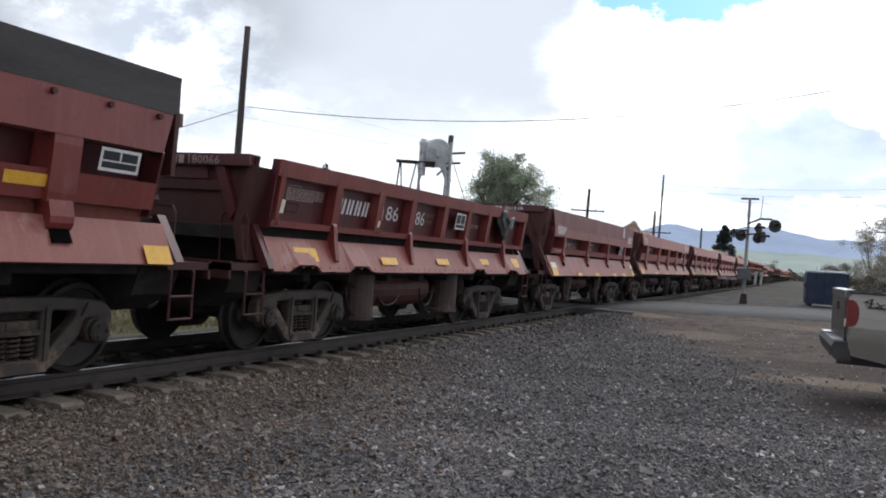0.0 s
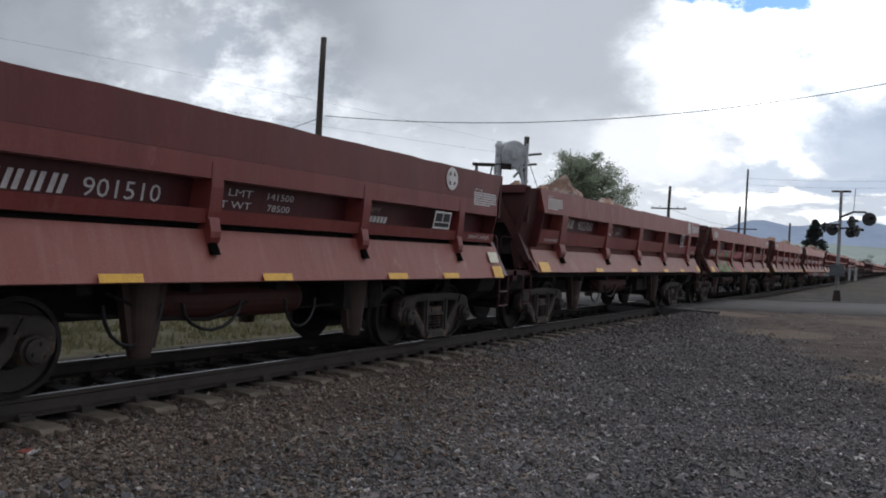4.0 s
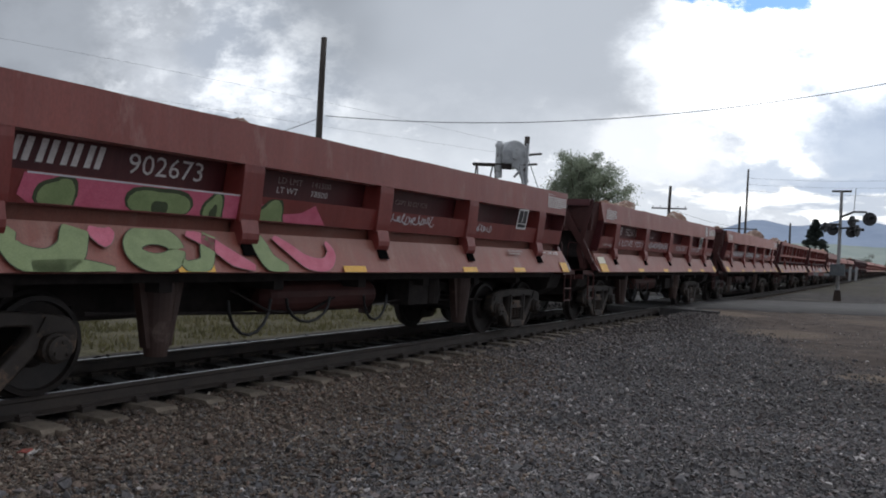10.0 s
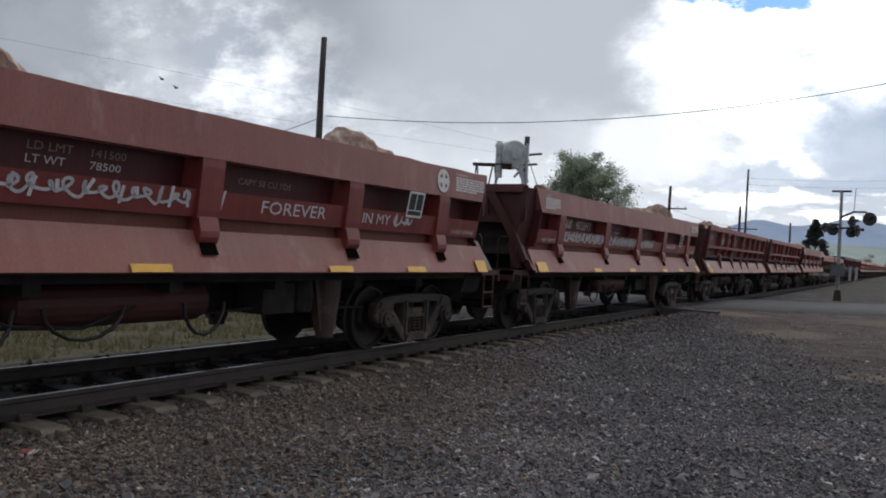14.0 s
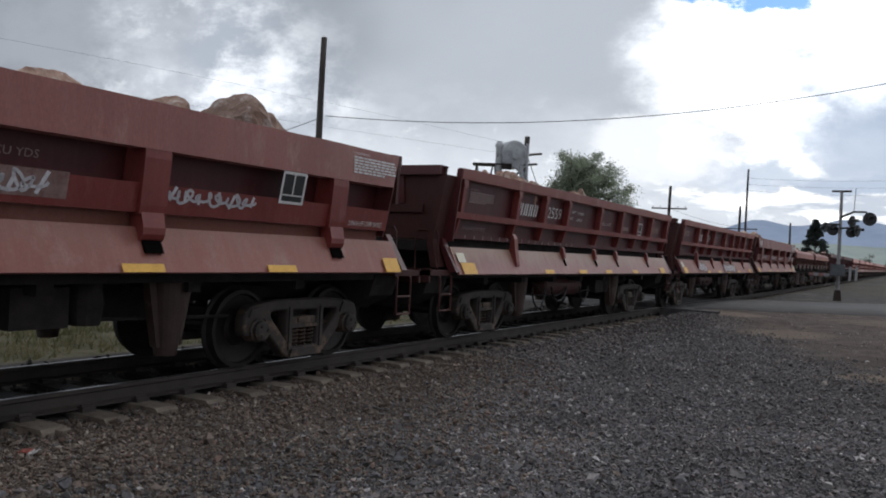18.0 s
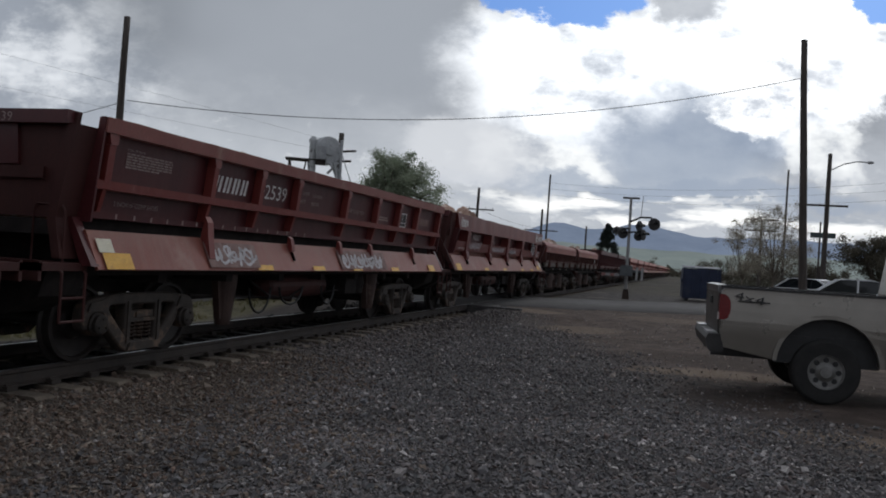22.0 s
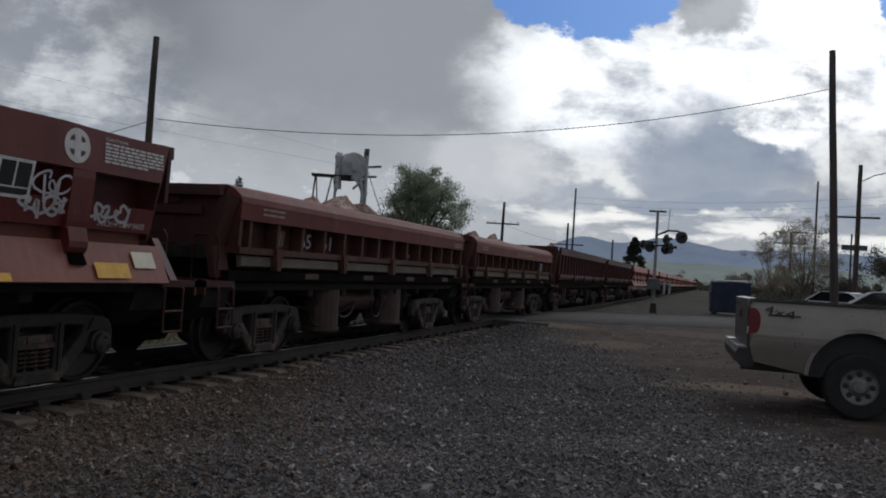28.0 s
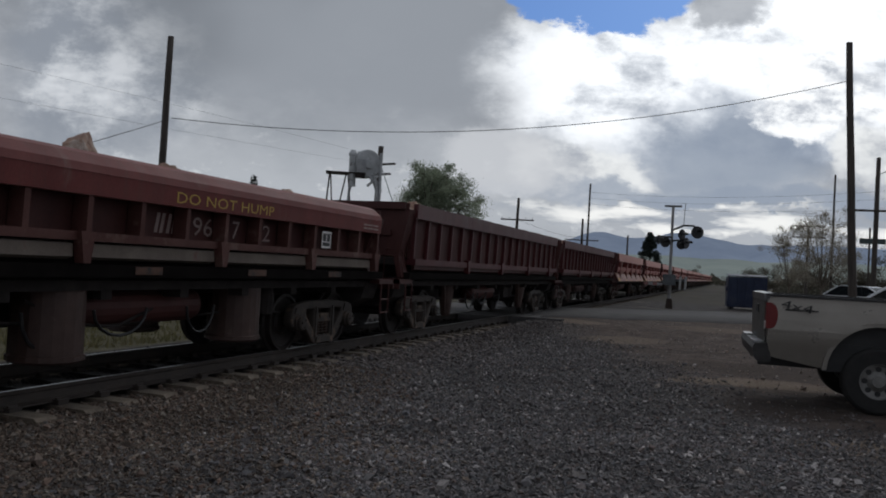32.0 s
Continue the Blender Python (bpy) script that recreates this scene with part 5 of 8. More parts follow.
def window_marks(i, number, cap="CAPY 50 CU YDS"):
    car = CARS[i]
    h = car["half"]
    k = "window"
    caution_block(car, k, -h + 0.40, 2.33)
    words(car, k, "2 INCH HF COMP SHOES", -h + 0.46, 1.715, 0.72, 0.062)
    st = stakes_for(k, 2 * h)
    y1 = -h + st[0][0] + 0.20
    blocks(car, k, y1 + 0.07, 2.03, 0.90, 0.20, 4, -0.256)
    words(car, k, number, y1 + 1.22, 2.03, 0.90, 0.19, -0.254, WHITE)
    y2 = -h + st[1][0] + 0.25
    for text, o, z, w in (("LD LMT", 0.42, 2.13, 0.42), ("141500", 1.02, 2.13, 0.36), ("LT WT", 0.42, 2.02, 0.36), ("78500", 1.02, 2.02, 0.32)):
        words(car, k, text, y2 + o, z, w, 0.07, -0.254, FAINT if z > 2.1 else WHITE)
    words(car, k, cap, -h + st[2][0] + 0.62, 2.06, 0.85, 0.07, -0.254, FAINT)
    emblem(car, k, h - 2.35, 1.92)
    if i in (3, 5, 9):
        roundel(car, k, h - 1.48, 2.47, 0.17)
    caution_block(car, k, h - 1.10, 2.36, 0.92)
    if i == 4:
        lettering("2 INCH HF COMP SHOES", 0.95, 0.062, WHITE, car, shifted(apron_plane(car), h - 1.30, 0.36))
        flats([rect(h - 2.62, h - 2.02, 0.38, 0.41), rect(h - 2.62, h - 2.14, 0.33, 0.36)], FAINT, car, apron_plane(car), "small_print")
    else:
        words(car, k, "2 INCH HF COMP SHOES", h - 1.05, 1.715, 0.72, 0.062)
    # the end that faces along the train
    ye = -(h + 0.335)
    em = Matrix(((1, 0, 0, 0), (0, 0, -1, ye), (0, 1, 0, 2.22), (0, 0, 0, 1)))
    lettering(number, 0.50, 0.13, FAINT, car, shifted(em, 0.10))
    flat([rect(-0.34 + 0.1 * j, -0.27 + 0.1 * j, 0, 0.13) for j in range(4)], FAINT, car, em, "initials_block")


window_marks(3, "902700")
words(CARS[3], "window", "MWD", -CARS[3]["half"] + 4.02, 1.96, 0.22, 0.06, 0.03)
window_marks(4, "902673")
window_marks(5, "902611")
window_marks(6, "902693")
window_marks(9, "902600")

# load of marks on single cars
c = CARS[5]
h5 = c["half"]
words(c, "window", "I LOVE YOU", -h5 + 1.62, 1.75, 1.95, 0.155, 0.007, CHALK)
sprays(c, "window", -h5 + 3.75, -h5 + 6.1, 1.755, 1.93, 9, 21)
flat([rect(-h5 + 6.15 + 0.12 * j, -h5 + 6.18 + 0.12 * j, 0, 0.2, 0.03) for j in range(3)], CHALK, c, side_plane("window", 1.755, 0.007), "spray_tag")
words(c, "window", "FOREVER", -h5 + 7.0, 1.76, 1.1, 0.14, 0.007, CHALK)
words(c, "window", "IN MY", -h5 + 8.85, 1.76, 0.62, 0.13, 0.007, CHALK)
sprays(c, "window", -h5 + 9.55, -h5 + 10.0, 1.76, 1.90, 2, 22)
c = CARS[6]
h6 = c["half"]
for q0, q1 in ((1.52, 3.95), (4.3, 6.6), (6.9, 8.2)):
    flat([rect(-h6 + q0, -h6 + q1, 0.0, 0.225)], BUFFED, c, side_plane("window", 1.735, 0.003), "buffed_patch", "pale scrubbed patch of paint")
sprays(c, "window", -h6 + 1.55, -h6 + 4.0, 1.75, 1.95, 12, 31)
sprays(c, "window", -h6 + 4.35, -h6 + 6.5, 1.75, 1.94, 12, 32)
sprays(c, "window", -h6 + 6.85, -h6 + 8.0, 1.75, 1.94, 6, 33)
sprays(c, "window", -h6 + 9.15, -h6 + 10.4, 1.78, 1.93, 6, 34)
c = CARS[9]
h9 = c["half"]
sprays(c, "window", -h9 + 1.5, -h9 + 2.9, 1.74, 1.95, 6, 41)
sprays(c, "window", -h9 + 4.2, -h9 + 6.3, 1.74, 1.90, 11, 42)
sprays(c, "window", -h9 + 6.9, -h9 + 8.3, 1.74, 1.88, 7, 43)
sprays(c, "window", h9 - 2.1, h9 - 0.6, 1.74, 1.96, 7, 44, w=0.04)
sprays(c, "window", h9 - 1.9, h9 - 1.5, 1.9, 2.2, 2, 45, w=0.03)
c = CARS[4]
h4 = c["half"]
sprays(c, "window", -h4 + 0.2, -h4 + 1.15, 1.77, 1.93, 5, 51, w=0.03)
sprays(c, "window", -h4 + 6.6, -h4 + 7.9, 1.78, 1.93, 6, 52, w=0.02)
sprays(c, "window", -h4 + 8.9, -h4 + 9.8, 1.78, 1.90, 5, 53, w=0.018)


def painted_piece(car, h):
    """The big pink and green lettering piece over the lower band and the apron: plain bulging shapes."""
    rng = random.Random(8)
    up = side_plane("window", 1.685, 0.006)
    low = apron_plane(car, 0.004)

    def lump(cx, cy, rx, ry, n=26, tilt=0.0):
        pts = []
        for k in range(n):
            a = 2 * math.pi * k / n
            q = 1 + 0.16 * math.sin(3 * a + cx * 7) + rng.uniform(-0.015, 0.015)
            x, y = rx * q * math.cos(a), ry * q * math.sin(a)
            pts.append((cx + x + tilt * y, cy + y))
        return pts

    def cut(pts, lo, hi):
        return [(x, min(hi, max(lo, y))) for x, y in pts]
    y0 = -h
    up2, up3 = up @ Matrix.Translation((0, 0, 0.002)), up @ Matrix.Translation((0, 0, 0.004))
    flat([[(y0 + 1.56, 0.06), (y0 + 1.66, 0.0), (y0 + 4.10, 0.0), (y0 + 4.10, 0.24), (y0 + 1.60, 0.24)]], PINK, car, up, "pink_fill", "pink sprayed fill")
    flat([[(y0 + 4.26, 0.0), (y0 + 5.41, 0.0), (y0 + 5.18, 0.22), (y0 + 4.95, 0.12), (y0 + 4.60, 0.08), (y0 + 4.30, 0.18)]], PINK, car, up, "pink_fill", "pink sprayed fill")
    humps = ((1.91, 0.16), (2.95, 0.34), (3.62, 0.12), (4.46, 0.20))
    flats([cut(lump(y0 + c, 0.04, r + 0.03, 0.22), 0.003, 0.245) for c, r in humps], DEEPGREEN, car, up2, "dark_outline", "dark sprayed outline")
    flats([cut(lump(y0 + c, 0.03, r, 0.19), 0.005, 0.24) for c, r in humps], GREEN, car, up3, "green_letter", "green sprayed letter shapes")
    flats([cut(lump(y0 + c, 0.02, r, 0.10), 0.006, 0.20) for c, r in ((2.95, 0.09), (3.62, 0.05))], DEEPGREEN, car, up3 @ Matrix.Translation((0, 0, 0.002)), "dark_center")
    flat([[(y0 + 1.62, 0.235), (y0 + 4.05, 0.235), (y0 + 4.05, 0.25), (y0 + 1.62, 0.25)]], CHALK, car, up3, "white_line", "thin white sprayed line")
    low2 = low @ Matrix.Translation((0, 0, 0.002))

    def band(points, widths):
        """A sprayed stroke of changing width along the points."""
        a, b = [], []
        for k, (x, y) in enumerate(points):
            x0, y0b = points[max(k - 1, 0)]
            x1, y1b = points[min(k + 1, len(points) - 1)]
            d = math.hypot(x1 - x0, y1b - y0b) or 1e-6
            nx, ny = -(y1b - y0b) / d * widths[k] / 2, (x1 - x0) / d * widths[k] / 2
            a.append((x + nx, min(0.425, max(0.006, y + ny))))
            b.append((x - nx, min(0.425, max(0.006, y - ny))))
        return [a + b[::-1]]

    def sprayed(points, widths, mat, name, label):
        pts, wide = [], []
        for q in range(len(points) - 1):
            p0, p1, p2, p3 = [points[min(max(q + d, 0), len(points) - 1)] for d in (-1, 0, 1, 2)]
            for j in range(5):
                t = j / 5
                pts.append(tuple(0.5 * (2 * b + (c - a) * t + (2 * a - 5 * b + 4 * c - d) * t * t + (3 * b - a - 3 * c + d) * t ** 3) for a, b, c, d in zip(p0, p1, p2, p3)))
                wide.append(widths[q] + (widths[q + 1] - widths[q]) * t)
        pts.append(points[-1])
        pts, widths = [(y0 + x, y) for x, y in pts], [1.15 * v for v in wide + [widths[-1]]]
        flat(band(pts, [w + 0.018 for w in widths]), DEEPGREEN if mat is GREEN else BUFFED, car, low, "dark_outline", "dark sprayed outline")
        flat(band(pts, widths), mat, car, low2, name, label)
    ring = [(2.86 + 0.25 * math.cos(q), 0.23 + 0.14 * math.sin(q)) for q in np.linspace(0, 2 * math.pi, 21)]
    tone = "pale green sprayed letter shape"
    sprayed([(1.52, 0.36), (1.46, 0.26), (1.55, 0.13), (1.78, 0.09), (1.98, 0.18), (2.05, 0.32), (2.10, 0.42)], (0.06, 0.14, 0.19, 0.19, 0.22, 0.22, 0.20), GREEN, "green_letter", tone)
    sprayed([(1.62, 0.05), (2.05, 0.06), (2.38, 0.03)], (0.09, 0.10, 0.03), GREEN, "green_letter", tone)
    sprayed([(2.20, 0.40), (2.33, 0.33), (2.44, 0.40)], (0.05, 0.17, 0.05), PINK, "pink_stroke", "pink sprayed stroke")
    sprayed(ring, [0.16] * 21, GREEN, "green_letter", "pale green sprayed ring letter shape")
    sprayed([(3.14, 0.12), (3.22, 0.06), (3.42, 0.09), (3.50, 0.24), (3.56, 0.40)], (0.05, 0.10, 0.13, 0.16, 0.14), GREEN, "green_letter", tone)
    sprayed([(3.27, 0.42), (3.58, 0.30), (3.82, 0.15), (4.10, 0.05)], (0.08, 0.12, 0.15, 0.06), PINK, "pink_stroke", "pink sprayed stroke")
    sprayed([(4.22, 0.42), (4.27, 0.28), (4.36, 0.12), (4.62, 0.05)], (0.14, 0.20, 0.20, 0.05), GREEN, "green_letter", tone)
    sprayed([(4.50, 0.42), (4.72, 0.28), (4.98, 0.12), (5.30, 0.10), (5.46, 0.24), (5.40, 0.38)], (0.06, 0.12, 0.15, 0.14, 0.13, 0.05), PINK, "pink_stroke", "pink sprayed stroke")


painted_piece(CARS[4], h4)

# maroon ribbed cars
for i, num in ((7, "02559"), (8, "02539")):
    c = CARS[i]
    h = c["half"]
    k = "ribbed"
    caution_block(c, k, -h + 0.55, 2.24, 0.85, 0.22, FAINT, -0.124)
    o = 0.0 if i == 7 else -0.08
    blocks(c, k, -h + 2.42 + o, 2.155, 0.88, 0.22, 4, -0.124)
    words(c, k, num, -h + 3.62 + o, 2.17, 0.86, 0.215, -0.122, WHITE)
    for text, a, z, w in (("LD LMT", 4.84, 2.335, 0.42), ("151900", 5.40, 2.325, 0.36), ("LT WT", 4.80, 2.20, 0.36), ("68100", 5.38, 2.19, 0.30)):
        words(c, k, text, -h + a + o, z, w, 0.062, -0.122, WHITE if i == 7 else FAINT)
    words(c, k, "CAPY 50 CU YDS", -h + 6.78, 2.19, 0.86, 0.065, -0.122, WHITE if i == 7 else FAINT)
    flat([rect(-h + 8.45, -h + 9.0, 0.0, 0.035), rect(-h + 8.45, -h + 8.95, 0.05, 0.08)], FAINT, c, side_plane(k, 2.14, -0.122), "small_print")
    emblem(c, k, -h + 9.66, 2.09, 0.44, 0.26)
    flat([rect(-h + 11.05, -h + 11.75, 0.0, 0.16)], BUFFED, c, side_plane(k, 2.18, -0.122), "buffed_patch", "pale scrubbed patch of paint")
    em = Matrix(((1, 0, 0, 0), (0, 0, -1, -(h + 0.362)), (0, 1, 0, 2.60), (0, 0, 0, 1)))
    lettering("902559" if i == 7 else "902539", 0.46, 0.10, FAINT, c, shifted(em, 0.15))
    words(c, k, "2 INCH HF COMP SHOES", -h + 0.5, 1.80, 0.8, 0.055, -0.16, FAINT)
    flat([rect(-h + 0.4 + 0.31 * q, -h + 0.43 + 0.31 * q, 0.005, 0.06) for q in range(16)], FAINT, c, side_plane(k, 1.648, -0.03), "chalk_ticks", "pale ticks scraped along the rail")
c = CARS[8]
h8 = c["half"]
sprays(c, "ribbed", -h8 + 2.1, -h8 + 3.3, 0.08, 0.36, 4, 61, w=0.05, plane=apron_plane(c) @ Matrix.Translation((0, 0.08, 0)))
for q0, q1 in ((2.05, 3.35), (6.25, 8.55)):
    flat([rect(-h8 + q0, -h8 + q1, 0.04, 0.40)], BUFFED, c, apron_plane(c, 0.002), "buffed_patch", "pale scrubbed patch of paint")
sprays(c, "ribbed", -h8 + 6.37, -h8 + 8.4, 0.08, 0.36, 7, 62, w=0.06, plane=apron_plane(c) @ Matrix.Translation((0, 0.06, 0)))
# the old car at the head, and the brown one after it
c = CARS[1]
h = c["half"]
caution_block(c, "old", -h + 0.42, 1.99, 0.86, 0.20, FAINT, -0.124)
flat([rect(-h + 0.45, -h + 0.72, 0.0, 0.012), rect(-h + 0.45, -h + 0.72, 0.11, 0.122), rect(-h + 0.45, -h + 0.46, 0.012, 0.11), rect(-h + 0.71, -h + 0.72, 0.012, 0.11)], GRIME_SHADE, c, side_plane("old", 1.83, -0.124), "stencil_frame", "worn black stencil frame")
flat([rect(-h + 0.12, -h + 0.20, 0.0, 0.17, 0.02)], CREAM, c, side_plane("old", 1.80, 0.034), "reflector", "cream reflective patch")
flat([rect(-h + 2.62, -h + 2.69, 0.0, 0.10, 0.02)], CREAM, c, side_plane("old", 1.76, 0.034), "reflector", "cream reflective patch")
blocks(c, "old", -h + 1.68, 1.90, 0.88, 0.22, 4, -0.124)
words(c, "old", "186", -h + 2.98, 1.89, 0.56, 0.23, -0.124, WHITE)
words(c, "old", "086", -h + 4.00, 1.88, 0.52, 0.23, -0.124, WHITE)
words(c, "old", "LD LMT", -h + 4.58, 2.04, 0.32, 0.06, -0.124, FAINT)
words(c, "old", "LT WT", -h + 4.58, 1.92, 0.26, 0.06, -0.124, FAINT)
emblem(c, "old", -h + 5.60, 1.92, 0.38, 0.24)
words(c, "old", "CU YDS", -h + 6.55, 1.96, 0.45, 0.07, -0.124, WHITE)
em = Matrix(((1, 0, 0, 0), (0, 0, -1, -(h + 0.40)), (0, 1, 0, 2.33), (0, 0, 0, 1)))
lettering("180066", 0.48, 0.10, FAINT, c, shifted(em, 0.42))
flats([rect(-0.06 + 0.11 * q, 0.02 + 0.11 * q, 0, 0.10) for q in range(4)], FAINT, c, em, "initials_block", "worn white initials block")
bm = B()
bmesh.ops.create_icosphere(bm, subdivisions=3, radius=0.24)
for v in bm.verts:
    q = 1 + 0.35 * noise.noise(v.co * 7) + 0.2 * noise.noise(v.co * 17)
    v.co = Vector((v.co.x * 0.45, v.co.y * 1.0, v.co.z * 1.3)) * q
rivets = B()
for q in np.arange(-h + 0.15, h, 0.21):
    lathe(rivets, [(0.016, 0.0), (0.014, 0.008), (0.004, 0.012)], 8, apron_plane(c, 0.0) @ Matrix.Translation((q, 0.055, 0)))
tagged(part("rivet_row", rivets, APRON_RED, c, "row of rivet heads along the apron"), kind="stuff")
rag = part("torn_cover", bm, BLACK, c, "torn black cover hanging over the side")
rag.location = (1.50, h - 1.55, 2.12)
bm = B()
prism(bm, [(-0.03, -0.10), (0.04, -0.12), (0.03, 0.12), (-0.02, 0.10)], -0.06, 0.06)
crumple = part("crumpled_sheet", bm, GALV, c, "crumpled bright sheet metal")
crumple.matrix_basis = pose(1.63, h - 1.45, 2.17, 20, 15, 10)
c = CARS[2]
h2 = c["half"]
caution_block(c, "tall", -h2 + 0.50, 2.12, 0.80, 0.26)
words(c, "tall", "2 INCH HF COMP SHOES", -h2 + 0.5, 1.66, 0.75, 0.06, 0.024)
blocks(c, "tall", -h2 + 1.55, 1.79, 0.80, 0.17, 4, -0.234)
words(c, "tall", "901510", -h2 + 2.50, 1.79, 0.85, 0.17, -0.234)
em = Matrix(((1, 0, 0, 0), (0, 0, -1, -(h2 + 0.366)), (0, 1, 0, 2.62), (0, 0, 0, 1)))
lettering("901510", 0.50, 0.09, WHITE, c, shifted(em, 0.30))
flats([rect(-0.18 + 0.11 * q, -0.10 + 0.11 * q, 0, 0.09) for q in range(4)], WHITE, c, em, "initials_block", "white painted initials block")
roundel(c, "tall", 3.38, 2.53, 0.17)
caution_block(c, "tall", h2 - 1.05, 2.20, 0.78, 0.26)
emblem(c, "tall", 2.98, 1.80, 0.42, 0.20)
words(c, "tall", "LD LMT", -1.22, 1.93, 0.66, 0.075, -0.234)
words(c, "tall", "141500", -0.32, 1.93, 0.44, 0.075, -0.234)
words(c, "tall", "LT WT", -1.10, 1.80, 0.54, 0.075, -0.234)
words(c, "tall", "78500", -0.30, 1.80, 0.38, 0.075, -0.234)
words(c, "tall", "CAPY", 1.55, 1.92, 0.36, 0.07, -0.234, FAINT)
flat([rect(1.68 + 0.085 * q, 1.745 + 0.085 * q, 0, 0.085, 0.02) for q in range(5)], WHITE, c, side_plane("tall", 1.79, -0.234), "initials_block")
words(c, "tall", "2 INCH HF COMP SHOES", h2 - 1.1, 1.66, 0.72, 0.06, 0.024)
flat([rect(h2 - 0.42, h2 - 0.10, 0.26, 0.44)], CREAM, c, apron_plane(c), "reflector", "cream reflective patch")
c = CARS[0]
h0 = c["half"]
bm = B()
box(bm, 1.44, 1.50, -h0 + 0.1, h0 - 0.02, 2.66, 3.04)
part("side_board", bm, BOARD, c, "weathered black timber board raising the side")
bm = B()
for yy in np.arange(-h0 + 0.5, h0, 0.62):
    tube(bm, (1.48, yy, 2.60), (1.535, yy, 2.60), 0.03, 8)
tagged(part("bolt_row", bm, DUSK, c), kind="stuff")
flat([rect(h0 - 1.9, h0 - 1.4, 0, 0.11)], YELLOW, c, side_plane("window", 1.78, 0.006), "reflector", "yellow reflective patch")
emblem(c, "window", h0 - 0.95, 2.02, 0.42, 0.16)
# greasy cars with sloping tops
for i, groups in ((10, (("BN", 1.22, 0.36), ("65", 2.08, 0.37), ("61", 2.84, 0.33))), (11, (("BN", 4.62, 0.42), ("96", 5.35, 0.40), ("7", 6.19, 0.16), ("2", 6.93, 0.20)))):
    c = CARS[i]
    h = c["half"]
    for text, a, w in groups:
        if text == "BN":
            blocks(c, "sloped", -h + a, 1.68, w, 0.23, 2, -0.222, FAINT)
        else:
            words(c, "sloped", text, -h + a, 1.68, w, 0.23, -0.222, WHITE if i == 10 else FAINT)
    for a, z in ((3.50, 1.76), (3.50, 1.68), (4.26, 1.70), (6.72, 1.70), (8.18, 1.66)) if i == 10 else ():
        flats([rect(-h + a, -h + a + 0.26, 0.0, 0.045)], FAINT, c, side_plane("sloped", z, -0.222), "small_print")
    flats([rect(-h + a, -h + b, z, z + 0.032) for z in (0.0, 0.07) for a, b in ((0.55, 0.68), (0.70, 0.93), (0.95, 1.15))], FAINT, c, side_plane("sloped", 2.08, 0.005), "small_print")
    flats([rect(h - a, h - b, z, z + 0.028) for z in (0.0, 0.06) for a, b in ((0.75, 0.60), (0.58, 0.38), (0.36, 0.15))], FAINT, c, side_plane("sloped", 2.04, 0.005), "small_print")
    if i == 11:
        emblem(c, "sloped", h - 2.2, 1.68, 0.24, 0.2)
c = CARS[11]
h = c["half"]
words(c, "sloped", "DO NOT HUMP", -h + 4.72, 2.03, 2.1, 0.13, 0.006, GOLD)
em = Matrix(((1, 0, 0, 0), (0, 0, -1, -(h + 0.268)), (0, 1, 0, 2.15), (0, 0, 0, 1)))
lettering("964742", 0.62, 0.11, FAINT, c, shifted(em, 0.34))
flats([rect(0.08 + 0.11 * q, 0.16 + 0.11 * q, 0, 0.11) for q in range(2)], FAINT, c, em, "initials_block", "worn white initials block")

# ---------------------------------------------------------------- the loads


def boulder_mesh(seed, w, hgt):
    """A quarry block broken along flat faces, with chipped edges."""
    bm = B()
    bmesh.ops.create_icosphere(bm, subdivisions=4, radius=0.5)
    rng = random.Random(seed)
    off = Vector((rng.uniform(0, 50), rng.uniform(0, 50), rng.uniform(0, 50)))
    planes = [(Vector((rng.gauss(0, 1), rng.gauss(0, 1), rng.gauss(0, 0.8))).normalized(), rng.uniform(0.27, 0.44)) for _ in range(11)]
    for v in bm.verts:
        p = v.co.copy()
        for n, d in planes:
            over = p.dot(n) - d
            if over > 0:
                p -= n * over
        p *= 1 + 0.20 * noise.noise(p * 2.6 + off) + 0.15 * abs(noise.noise(p * 5.5 + off)) + 0.07 * noise.noise(p * 12 + off) + 0.03 * noise.noise(p * 24 + off)
        v.co = Vector((p.x * w * 1.1, p.y * w * 1.25, p.z * hgt * 1.25))
    return bm


